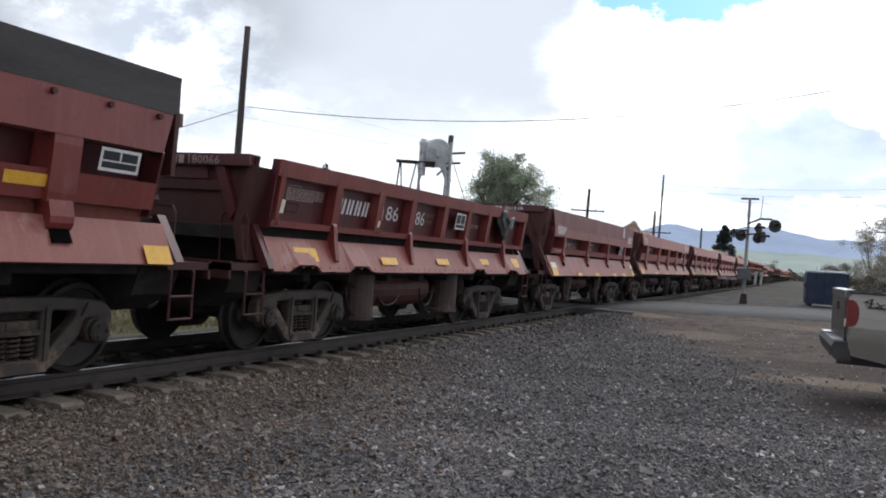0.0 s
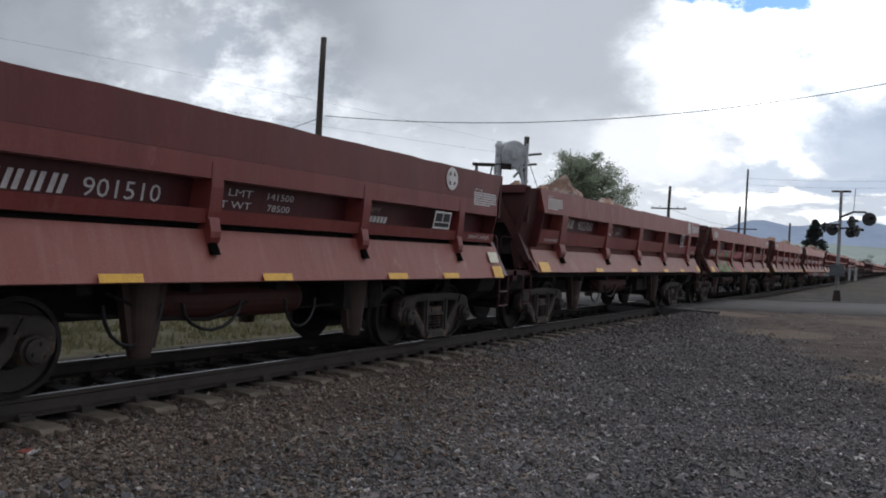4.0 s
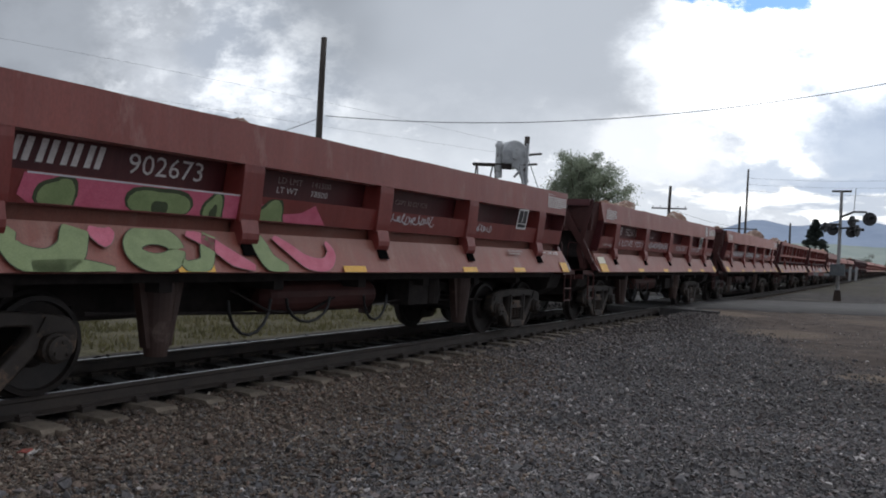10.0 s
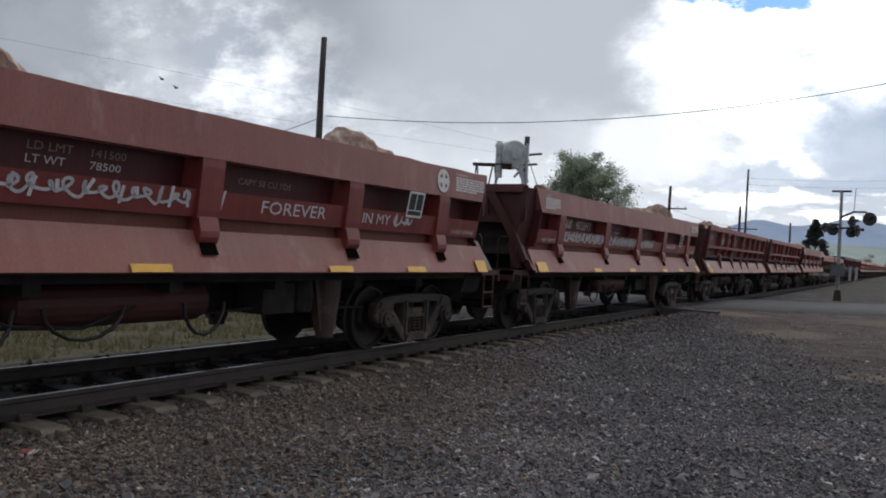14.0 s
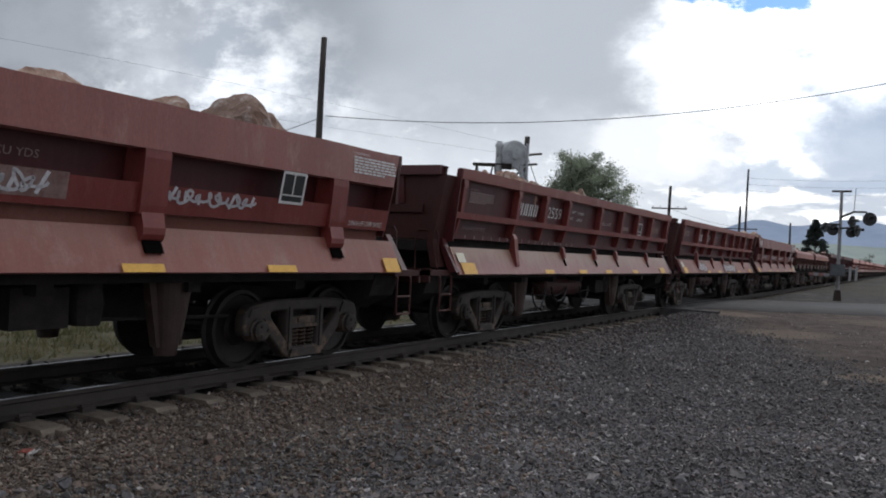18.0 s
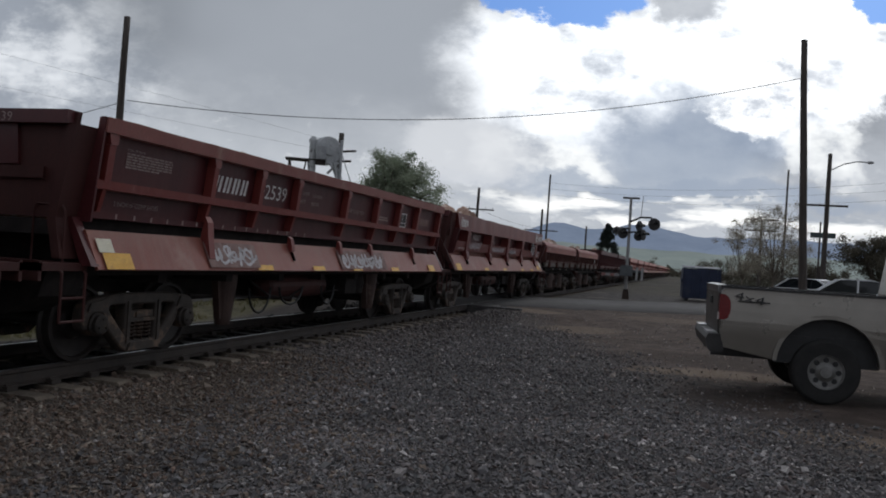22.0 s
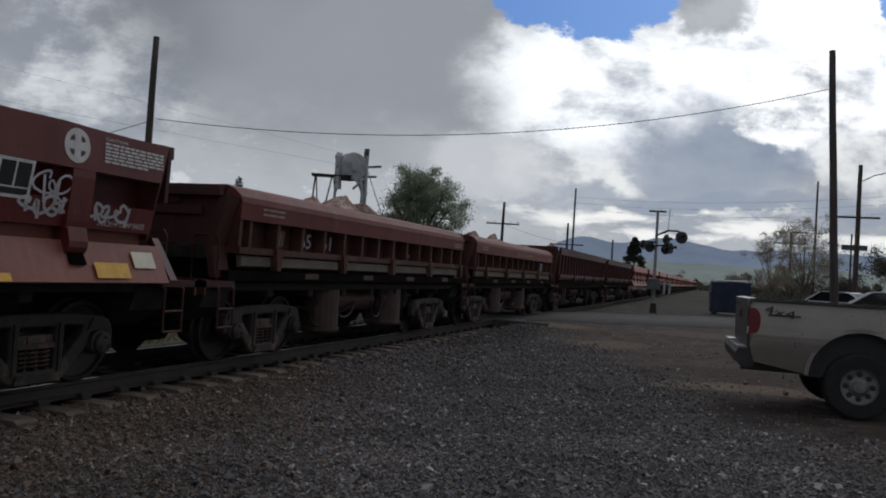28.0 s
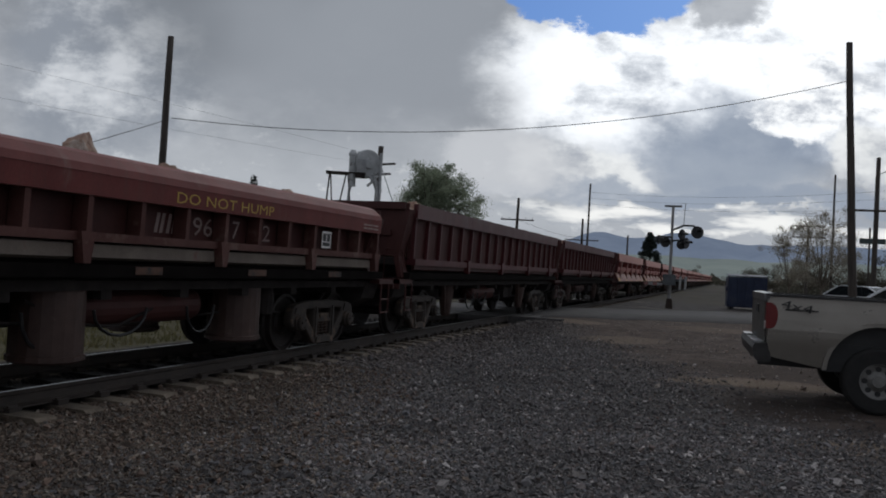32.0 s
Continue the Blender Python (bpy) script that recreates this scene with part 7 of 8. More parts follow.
def tree(name, az, el, dist, width, leaf, count, label, trunk_r=0.16, base_f=0.30, size=0.14, conifer=False, seed=1, bare=0.0, limbs=11, low=0.38, dome=False):
    """A trunk, limbs that fork, and a crown of small leaves in uneven clumps with gaps."""
    rng = np.random.RandomState(seed)
    x, y = spot(az, dist)
    g = ground_height(x, y)
    top = high(el, dist)
    H = top - g
    ob = root(name, label, "tree", "trees")
    ob.location = (x, y, g)
    bm = B()
    tube(bm, (0, 0, -0.2), (0.08, 0.05, H * base_f * 1.2), trunk_r, 9, trunk_r * 0.75)
    tips = []
    if conifer:
        tube(bm, (0.08, 0.05, H * base_f * 1.2), (0, 0, H * 0.98), trunk_r * 0.7, 7, 0.02)
        for k in range(170):
            f = rng.uniform(0.06, 1.0)
            a = rng.uniform(0, 2 * math.pi)
            r = width * (1 - f) ** 0.8 * rng.uniform(0.6, 1.05) + 0.05
            p = Vector((r * math.cos(a), r * math.sin(a), H * (0.08 + 0.92 * f) - r * 0.25))
            tips.append((p, 0.18 * width * (1.1 - f) + 0.10))
    else:
        for k in range(limbs):
            a = 2 * math.pi * k * 0.382 + rng.uniform(-0.3, 0.3)
            rise = rng.uniform(low, 0.97)
            reach = width * math.sqrt(max(0.05, 1 - ((rise - 0.60) / 0.48) ** 2)) * rng.uniform(0.55, 1.15)
            if dome:
                # limb ends spread evenly over a broad rounded crown
                up = radians(-22 + 105 * ((k + 0.5) / limbs) ** 0.9)
                rise, reach = 0.60 + 0.36 * math.sin(up), width * math.cos(up) * rng.uniform(0.85, 1.08) / 0.9
            mid = Vector((reach * 0.45 * math.cos(a), reach * 0.45 * math.sin(a), H * (base_f + (rise - base_f) * 0.55)))
            end = Vector((reach * 0.9 * math.cos(a), reach * 0.9 * math.sin(a), H * rise))
            start = Vector((0.08, 0.05, H * base_f * rng.uniform(0.8, 1.2)))
            tube(bm, start, mid, trunk_r * 0.5, 6, trunk_r * 0.3)
            tube(bm, mid, end, trunk_r * 0.3, 5, trunk_r * 0.08)
            for q in range(5):
                b2 = mid.lerp(end, rng.uniform(0.1, 1.0))
                sd = Vector((rng.normal(), rng.normal(), rng.normal() * 0.5 + 0.35)) * width * 0.24
                tube(bm, b2, b2 + sd, trunk_r * 0.13, 4, trunk_r * 0.04)
                tips.append((b2 + sd, width * rng.uniform(0.11, 0.22)))
                for _ in range(3 if bare else 0):
                    t2 = b2 + sd * rng.uniform(0.4, 1.0)
                    tube(bm, t2, t2 + Vector((rng.normal(), rng.normal(), abs(rng.normal()))) * width * 0.12, trunk_r * 0.06, 3, trunk_r * 0.02)
        for _ in range(46 if dome else 0):
            a, q = rng.uniform(0, 2 * math.pi), rng.uniform(0.1, 0.72)
            tips.append((Vector((width * q * math.cos(a), width * q * math.sin(a), H * rng.uniform(0.46, 0.84))), width * rng.uniform(0.10, 0.17)))
        tips.append((Vector((0.1, 0, H * 0.93)), width * 0.10))
        tips.append((Vector((0.2, 0, H * 0.88)), width * 0.18))
    part("trunk", bm, PALEBARK if bare else BARK, ob)
    pick = rng.randint(0, len(tips), count)
    ctr = np.array([tips[i][0] for i in pick])
    rad = np.array([tips[i][1] for i in pick])
    pos = ctr + rng.normal(size=(count, 3)) * rad[:, None] * np.array((0.62, 0.62, 0.48))
    n = rng.normal(size=(count, 3))
    n /= np.linalg.norm(n, axis=1)[:, None]
    t = np.cross(n, rng.normal(size=(count, 3)))
    t /= np.linalg.norm(t, axis=1)[:, None]
    u = np.cross(n, t)
    s = size * rng.uniform(0.6, 1.4, (count, 1))
    vs = np.stack([pos - t * s, pos + u * s * 0.55, pos + t * s, pos - u * s * 0.55], 1).reshape(-1, 3)
    fs = np.arange(count * 4).reshape(-1, 4)
    me = bpy.data.meshes.new("crown")
    me.from_pydata(vs.tolist(), [], fs.tolist())
    tagged(part_mesh("crown", me, leaf, ob), kind="stuff")
    return ob


tree("elm_tree", 20.42, 6.98, 70, 3.5, LEAF_GREEN, 42000, "broad green elm tree in fresh leaf behind the train", 0.26, 0.28, 0.072, seed=3, limbs=24, low=0.34, dome=True)
tree("conifer", 32.9, 5.45, 60, 0.75, LEAF_DARK, 1200, "small dark conifer behind the train", 0.10, 0.2, 0.09, True, 4)
tree("juniper_tree", 5.4, 2.95, 90, 1.9, LEAF_DARK, 22000, "dark dense juniper tree beyond the road", 0.14, 0.10, 0.08, True, 5)
tree("cottonwood_tree", -5.3, 5.0, 72, 3.0, LEAF_BUD, 17000, "nearly bare budding cottonwood tree", 0.10, 0.18, 0.048, seed=6, limbs=18, low=0.22, bare=1.0)
tree("cottonwood_tree", -3.4, 4.0, 80, 2.2, LEAF_BUD, 10000, "nearly bare budding cottonwood tree", 0.09, 0.18, 0.048, seed=7, limbs=16, low=0.22, bare=1.0)
tree("elm_tree", -11.4, 3.15, 62, 2.6, LEAF_OLIVE, 24000, "dense olive-brown tree at the edge of the lot", 0.16, 0.18, 0.06, seed=8, limbs=18, low=0.15)
for k, (az, el, d, w) in enumerate(((-1.8, 1.0, 120, 3.0), (-6.6, 1.2, 105, 3.5), (-8.4, 1.3, 100, 2.6), (-4.6, 0.9, 115, 2.5), (-13.5, 1.9, 90, 3.0), (2.8, 0.5, 170, 3), (-0.3, 0.45, 180, 3.2))):
    tree("shrub", az, el, d, w, LEAF_OLIVE, 6000, "low dark shrubs along the far edge of the lot", 0.1, 0.1, 0.075, seed=20 + k)

def far_woods(label, az0, az1, d0, d1, tall, count, mat, seed):
    """A low broken line of brush and bare trees far off, as many small leaves."""
    rng = np.random.RandomState(seed)
    az = np.radians(rng.uniform(az0, az1, count))
    d = rng.uniform(d0, d1, count)
    hump = np.array([0.45 + 0.55 * noise.noise((a * 60, seed, 0)) + 0.3 * noise.noise((a * 210, seed, 5)) for a in az])
    x, y = EYE[0] - d * np.sin(az), d * np.cos(az)
    base = np.array([ground_height(p, q) for p, q in zip(x, y)])
    z = base + np.clip(hump, 0.12, 1.2) * tall * rng.uniform(0, 1, count) ** 0.8
    pos = np.stack([x, y, z], 1)
    n = rng.normal(size=(count, 3))
    n /= np.linalg.norm(n, axis=1)[:, None]
    t = np.cross(n, rng.normal(size=(count, 3)))
    t /= np.linalg.norm(t, axis=1)[:, None]
    u = np.cross(n, t)
    s = 0.0016 * d[:, None] * rng.uniform(0.6, 1.4, (count, 1))
    vs = np.stack([pos - t * s, pos + u * s * 0.6, pos + t * s, pos - u * s * 0.6], 1).reshape(-1, 3)
    me = bpy.data.meshes.new("far_woods")
    me.from_pydata(vs.tolist(), [], np.arange(count * 4).reshape(-1, 4).tolist())
    tagged(part_mesh("far_woods", me, mat), label, "woods", kind="stuff")


LEAF_FAR = leaf_material("far brush", (0.060, 0.058, 0.045), (0.100, 0.095, 0.072))
far_woods("line of grey brown brush below the foothills", -16, 14, 230, 420, 4.6, 14000, LEAF_FAR, 31)
far_woods("low brush along the far edge of the yard", -16, -1.2, 95, 130, 2.6, 9000, LEAF_FAR, 32)

# ---------------------------------------------------------------- vehicles and the bin

# Darker copy of the truck paint, for the tailgate turned from the light.
TAILGATE_SHADE = surface("tailgate paint with shade", (0.050, 0.046, 0.042), (0.085, 0.078, 0.070), 2.5, 0.42, metal=0.3, bump=0.02, c3=(0.10, 0.088, 0.076), c3_scale=3.0)
BUMPER = surface("dark scuffed bumper steel", (0.022, 0.021, 0.021), (0.045, 0.043, 0.042), 4, 0.5, metal=0.3, bump=0.05)
SILVER = surface("dusty beige truck paint", (0.220, 0.201, 0.176), (0.265, 0.244, 0.215), 1.5, 0.30, metal=0.45, fine=200, bump=0.02, c3=(0.24, 0.20, 0.16), c3_scale=1.2, c3_at=0.62)
RUBBER = surface("worn tyre rubber", (0.012, 0.012, 0.012), (0.022, 0.021, 0.020), 6, 0.85, bump=0.2)
ALLOY = surface("dull alloy", (0.17, 0.165, 0.155), (0.25, 0.245, 0.235), 8, 0.5, metal=0.4, bump=0.05)
CHROME = surface("scuffed chrome", (0.20, 0.20, 0.20), (0.34, 0.34, 0.34), 8, 0.35, metal=1.0, bump=0.03)
REDLENS = surface("red tail lens", (0.13, 0.009, 0.010), (0.18, 0.013, 0.013), 8, 0.2, bump=0.02)
DARKP = surface("black plastic", (0.015, 0.015, 0.016), (0.025, 0.025, 0.026), 8, 0.6, bump=0.1)
WHITEP = surface("white car paint", (0.62, 0.63, 0.65), (0.70, 0.71, 0.73), 2, 0.25, bump=0.0)
BLUEP = surface("faded navy bin paint", (0.012, 0.020, 0.050), (0.019, 0.030, 0.070), 2, 0.55, c3=(0.04, 0.045, 0.07), c3_scale=2, bump=0.1)


def glass_material():
    def build(nt, b):
        b.inputs["Base Color"].default_value = (0.02, 0.025, 0.028, 1)
        b.inputs["Roughness"].default_value = 0.05
        b.inputs["Transmission Weight"].default_value = 0.35
    return material("tinted glass", build)


GLASS = glass_material()


def wheel_part(parent, x, y, r, w, rim_r):
    """A tyre with its alloy wheel: axle along y."""
    m = Matrix.Rotation(math.pi / 2, 4, "X")
    bm = B()
    lathe(bm, [(rim_r * 0.95, -w * 0.5), (r * 0.90, -w * 0.5), (r * 0.98, -w * 0.42), (r, -w * 0.25), (r, w * 0.25), (r * 0.98, w * 0.42), (r * 0.90, w * 0.5), (rim_r * 0.95, w * 0.5), (rim_r * 0.90, 0.0)], 36, m, True)
    tyre = part("tyre", bm, RUBBER, parent)
    tyre.location = (x, y, r)
    bm = B()
    for s in (1, -1):
        lathe(bm, [(rim_r, s * w * 0.46), (rim_r * 0.92, s * w * 0.47), (rim_r * 0.86, s * w * 0.34), (rim_r * 0.55, s * w * 0.30), (rim_r * 0.36, s * w * 0.42), (rim_r * 0.30, s * w * 0.50), (0.002, s * w * 0.51)], 28, m, False, False)
    rim = part("rim", bm, ALLOY, tyre, "dull alloy wheel")
    # black discs on the rim, for the shade inside its openings
    holes = B()
    for k in range(8):
        a = 2 * math.pi * k / 8
        for s in (1, -1):
            tube(holes, (rim_r * 0.66 * math.cos(a), s * w * 0.30, rim_r * 0.66 * math.sin(a)), (rim_r * 0.66 * math.cos(a), s * w * 0.345, rim_r * 0.66 * math.sin(a)), rim_r * 0.15, 10)
    part("wheel_openings", holes, BLACK, tyre)
    return tyre


def arch(cx, cz, r, n=12, a0=0.0, a1=math.pi):
    return [(cx + r * math.cos(a), cz + r * math.sin(a)) for a in np.linspace(a0, a1, n)]


def pickup():
    """A parked pickup: x runs forward from the rear axle, y to its left, z up from the ground."""
    ob = root("pickup_truck", "dusty beige four-wheel-drive pickup truck parked on the dirt", "pickup truck")
    yaw = 3.2
    x, y = 9.12, 10.72
    ob.matrix_basis = pose(x, y, ground_height(x, y), 0, 0, yaw)
    W = 1.98
    # y runs away from the camera, from the near side at 0
    side = [(-1.20, 0.60), (-1.24, 0.80), (-1.24, 1.27), (-1.20, 1.33), (0.98, 1.33), (0.98, 0.50), (0.62, 0.50)] + arch(0.0, 0.46, 0.58, 14, 0.07, math.pi - 0.07) + [(-0.62, 0.50)]
    for y0, y1 in ((0.0, 0.09), (W - 0.09, W)):
        bm = B()
        prism(bm, side, y0, y1)
        for zc in (0.62, 0.78, 0.93, 1.06, 1.18, 1.27):
            bmesh.ops.bisect_plane(bm, geom=bm.verts[:] + bm.edges[:] + bm.faces[:], plane_co=(0, 0, zc), plane_no=(0, 0, 1))
        out_y = y0 if y0 == 0 else y1
        for v in bm.verts:
            if abs(v.co.y - out_y) < 1e-4:
                swell = 0.045 * math.sin(math.pi * smoothstep(0.45, 1.36, v.co.z)) - 0.02 * smoothstep(1.12, 1.33, v.co.z)
                v.co.y += -swell if y0 == 0 else swell
        part("bed_side", bm, SILVER, ob)
        bm = B()
        box(bm, -1.22, 0.98, y0 - 0.008, y1 + 0.012, 1.325, 1.352)
        part("bed_rail_cap", bm, DARKP, ob)
        lip = B()
        s = -1 if y0 == 0 else 1
        yy = y0 if y0 == 0 else y1
        ring_o, ring_i = arch(0, 0.46, 0.625, 16, 0.05, math.pi - 0.05), arch(0, 0.46, 0.575, 16, 0.05, math.pi - 0.05)
        prism(lip, ring_o + ring_i[::-1], min(yy, yy + s * 0.035), max(yy, yy + s * 0.035))
        part("fender_flare", lip, SILVER, ob)
        crease = B()
        prism(crease, [(-1.23, 0.865), (-1.23, 0.885), (-0.66, 0.885), (-0.66, 0.865)], min(yy, yy + s * 0.048), max(yy, yy + s * 0.048))
        part("body_crease", crease, SILVER, ob)
        liner = B()
        prism(liner, arch(0, 0.46, 0.60, 12, 0.0, math.pi), min(yy - s * 0.10, yy - s * 0.55), max(yy - s * 0.10, yy - s * 0.55))
        part("wheel_well", liner, DARKP, ob)
    bm = B()
    box(bm, -1.15, 0.95, 0.09, W - 0.09, 0.72, 0.80)
    part("bed_floor", bm, DARKP, ob)
    bm = B()
    prism(bm, [(-1.25, 0.66), (-1.19, 0.66), (-1.19, 1.34), (-1.23, 1.36), (-1.27, 1.33), (-1.27, 0.95)], 0.10, W - 0.10)
    gate = part("tailgate", bm, TAILGATE_SHADE, ob, "dark tailgate, its shade put into the paint")
    bm = B()
    box(bm, -1.285, -1.27, W / 2 - 0.14, W / 2 + 0.14, 1.10, 1.20)
    part("tailgate_handle", bm, DARKP, gate)
    bm = B()
    prism(bm, [(-1.275, 1.27), (-1.20, 1.27), (-1.18, 1.368), (-1.28, 1.355)], 0.10, W - 0.10)
    part("tailgate_cap", bm, CHROME, gate, "bright scuffed tailgate cap")
    for y0 in (-0.012, W - 0.16):
        bm = B()
        prism(bm, [(-1.262, 0.935), (-1.20, 0.935), (-1.16, 0.96), (-1.137, 1.02), (-1.13, 1.09), (-1.137, 1.16), (-1.16, 1.215), (-1.20, 1.247), (-1.262, 1.25)], y0 - (0.035 if y0 < 0 else 0), y0 + 0.172)
        part("tail_light", bm, REDLENS, ob, "red tail light")
        bm = B()
        box(bm, -1.27, -1.262, y0 + 0.03, y0 + 0.14, 0.93, 1.02)
        part("reverse_lens", bm, WHITE, ob)
    bm = B()
    prism(bm, [(-1.37, 0.56), (-1.40, 0.69), (-1.37, 0.755), (-1.22, 0.755), (-1.18, 0.54), (-1.32, 0.52)], -0.02, W + 0.02)
    bump = part("rear_bumper", bm, BUMPER, ob, "dark scuffed steel rear bumper")
    for y0, y1 in ((0.06, 0.52), (W - 0.52, W - 0.06)):
        bm = B()
        box(bm, -1.385, -1.27, y0, y1, 0.752, 0.772)
        part("bumper_step_pad", bm, CHROME, bump, "bright scuffed step pad")
    bm = B()
    box(bm, -1.30, 4.6, 0.35, 0.47, 0.46, 0.60)
    box(bm, -1.30, 4.6, W - 0.47, W - 0.35, 0.46, 0.60)
    box(bm, -0.1, 0.1, 0.1, W - 0.1, 0.32, 0.46)
    part("chassis", bm, BLACK, ob)
    # cab and hood
    cab = [(1.02, 0.48), (1.02, 1.36), (1.10, 1.90), (1.25, 1.96), (2.65, 1.96), (2.85, 1.90), (3.45, 1.38), (3.45, 0.48)]
    bm = B()
    prism(bm, cab, 0.03, W - 0.03)
    part("cab", bm, SILVER, ob)
    bm = B()
    prism(bm, [(3.44, 0.48), (3.44, 1.36), (4.70, 1.22), (4.82, 1.0), (4.82, 0.60)], 0.04, W - 0.04)
    part("hood", bm, SILVER, ob)
    for a, b in ((1.16, 2.0), (2.08, 2.95)):
        bm = B()
        prism(bm, [(a, 1.40), (b + (0.35 if b > 2.5 else 0), 1.40), (b - (0.05 if b < 2.5 else 0.15), 1.86), (a + 0.05, 1.86)], 0.018, 0.03)
        part("side_window", bm, GLASS, ob)
    wheel_part(ob, 0.0, 0.13, 0.395, 0.26, 0.222)
    wheel_part(ob, 0.0, W - 0.13, 0.395, 0.26, 0.225)
    wheel_part(ob, 3.98, 0.13, 0.395, 0.26, 0.225)
    wheel_part(ob, 3.98, W - 0.13, 0.395, 0.26, 0.225)
    m = Matrix(((1, 0, 0, -1.10), (0, 0, -1, -0.034), (0, 1, 0, 1.20), (0, 0, 0, 1)))
    lettering("4x4", 0.35, 0.09, DARKP, ob, m @ Matrix(((1, 0.35, 0, 0), (0, 1, 0, 0), (0, 0, 1, 0), (0, 0, 0, 1))), "decal")
    flat([rect(0.05, 0.42, -0.035, -0.018)], DARKP, ob, m, "decal_line")


pickup()


def sedan(az, dist, yaw, paint, label, tall=1.0):
    """A parked car seen over the pickup's bed: x runs forward."""
    x, y = spot(az, dist)
    ob = root("parked_car", label, "car", "parked cars")
    ob.matrix_basis = pose(x, y, ground_height(x, y), 0, 0, yaw)
    W = 1.78
    low = [(-2.25, 0.35), (-2.28, 0.75), (-2.15, 0.98), (-1.5, 1.02), (1.0, 1.0), (2.0, 0.86), (2.28, 0.70), (2.28, 0.35)]
    bm = B()
    prism(bm, [(x, z * tall) for x, z in low], -W / 2, W / 2)
    bmesh.ops.bevel(bm, geom=bm.edges[:], offset=0.05, segments=2, affect="EDGES")
    part("body", bm, paint, ob)
    bm = B()
    top = [(-1.75, 1.0), (-1.05, 1.40), (-0.7, 1.46), (0.25, 1.46), (0.55, 1.40), (1.25, 1.0)]
    prism(bm, [(x, z * tall) for x, z in top], -W / 2 + 0.12, W / 2 - 0.12)
    part("greenhouse", bm, GLASS, ob)
    bm = B()
    prism(bm, [(x, z * tall) for x, z in [(-1.02, 1.42), (-0.7, 1.475), (0.25, 1.475), (0.52, 1.42), (0.25, 1.44), (-0.7, 1.44)]], -W / 2 + 0.10, W / 2 - 0.10)
    part("roof", bm, paint, ob)
    for px, qx in (((1.24, 1.01), (0.50, 1.43)), ((-1.74, 1.01), (-1.0, 1.43)), ((-0.2, 1.0), (-0.2, 1.45))):
        for s in (-1, 1):
            bm = B()
            tube(bm, (px[0], s * (W / 2 - 0.10), px[1] * tall), (qx[0], s * (W / 2 - 0.11), qx[1] * tall), 0.035, 6)
            part("pillar", bm, paint, ob)
    for xx in (-1.4, 1.4):
        for s in (-1, 1):
            wheel_part(ob, xx, s * (W / 2 - 0.1), 0.32, 0.2, 0.2)
    for s in (-1, 1):
        bm = B()
        box(bm, 2.22, 2.30, s * 0.62 - 0.16, s * 0.62 + 0.16, 0.62, 0.74)
        part("headlight", bm, CHROME, ob)


sedan(-7.3, 46, 146, WHITEP, "white car with a long hood parked beyond the pickup", 1.12)
sedan(-9.9, 37, 174, WHITEP, "white car with a sloping windscreen parked beyond the pickup", 1.16)


def steel_bin():
    ob = root("waste_bin", "navy blue steel waste container with flat lids", "waste container")
    x, y = spot(-0.85, 47.5)
    ob.matrix_basis = pose(x, y, ground_height(x, y), 0, 0, 4)
    bm = B()
    prism(bm, [(-0.85, 0.15), (0.85, 0.15), (1.0, 1.78), (-1.0, 1.78)], -0.98, 0.98, "x")
    part("container", bm, BLUEP, ob)
    for k in range(5):
        bm = B()
        xx = -0.86 + k * 0.43
        prism(bm, [(-0.93, 0.2), (-0.86, 0.2), (-1.0, 1.74), (-1.06, 1.74)], xx - 0.05, xx + 0.05, "x")
        part("rib", bm, BLUEP, ob)
    for s in (-1, 1):
        bm = B()
        prism(bm, [(-1.04, 1.80), (1.02, 1.90), (1.02, 1.94), (-1.04, 1.84)], s * 0.50 - 0.48, s * 0.50 + 0.48, "x")
        part("lid", bm, BLUEP, ob)
    for sx in (-1, 1):
        bm = B()
        box(bm, sx * 0.99 - 0.05, sx * 0.99 + 0.05, -0.5, 0.5, 1.0, 1.2)
        part("lift_pocket", bm, BLUEP, ob)
        bm = B()
        box(bm, sx * 0.75 - 0.1, sx * 0.75 + 0.1, -0.75, 0.75, 0.0, 0.15)
        part("skid", bm, BLACK, ob)


steel_bin()


def street_sign():
    x, y = spot(-7.95, 60)
    ob = root("street_sign", "small green street sign on a post", "street sign")
    ob.location = (x, y, ground_height(x, y))
    bm = B()
    tube(bm, (0, 0, 0), (0, 0, 5.5), 0.06, 8)
    part("post", bm, WOOD, ob)
    bm = B()
    box(bm, -0.6, 0.95, -0.10, -0.07, 4.45, 4.80)
    part("sign_board", bm, surface("green sign", (0.035, 0.055, 0.055), (0.05, 0.07, 0.07), 3, 0.5), ob)


street_sign()


# ---------------------------------------------------------------- birds

def bird(dx, dz):
    ob = root("bird", "small dark bird in flight", "bird", "birds")
    bm = B()
    lathe(bm, [(0.005, -0.13), (0.035, -0.07), (0.045, 0.0), (0.03, 0.08), (0.02, 0.11), (0.004, 0.15)], 10, Matrix.Rotation(math.pi / 2, 4, "Y"))
    part("body", bm, BLACK, ob)
    for s in (-1, 1):
        bm = B()
        prism(bm, [(-0.06, 0.0), (0.05, 0.0), (0.02, s * 0.16), (-0.10, s * 0.27), (-0.09, s * 0.15)], -0.004, 0.004, "z")
        w = part("wing", bm, BLACK, ob)
        w.matrix_basis = pose(0, 0, 0.02, s * 28)
    return ob, dx, dz


BIRDS = [bird(0.0, 0.0), bird(1.15, -0.55)]

# ---------------------------------------------------------------- loose stones


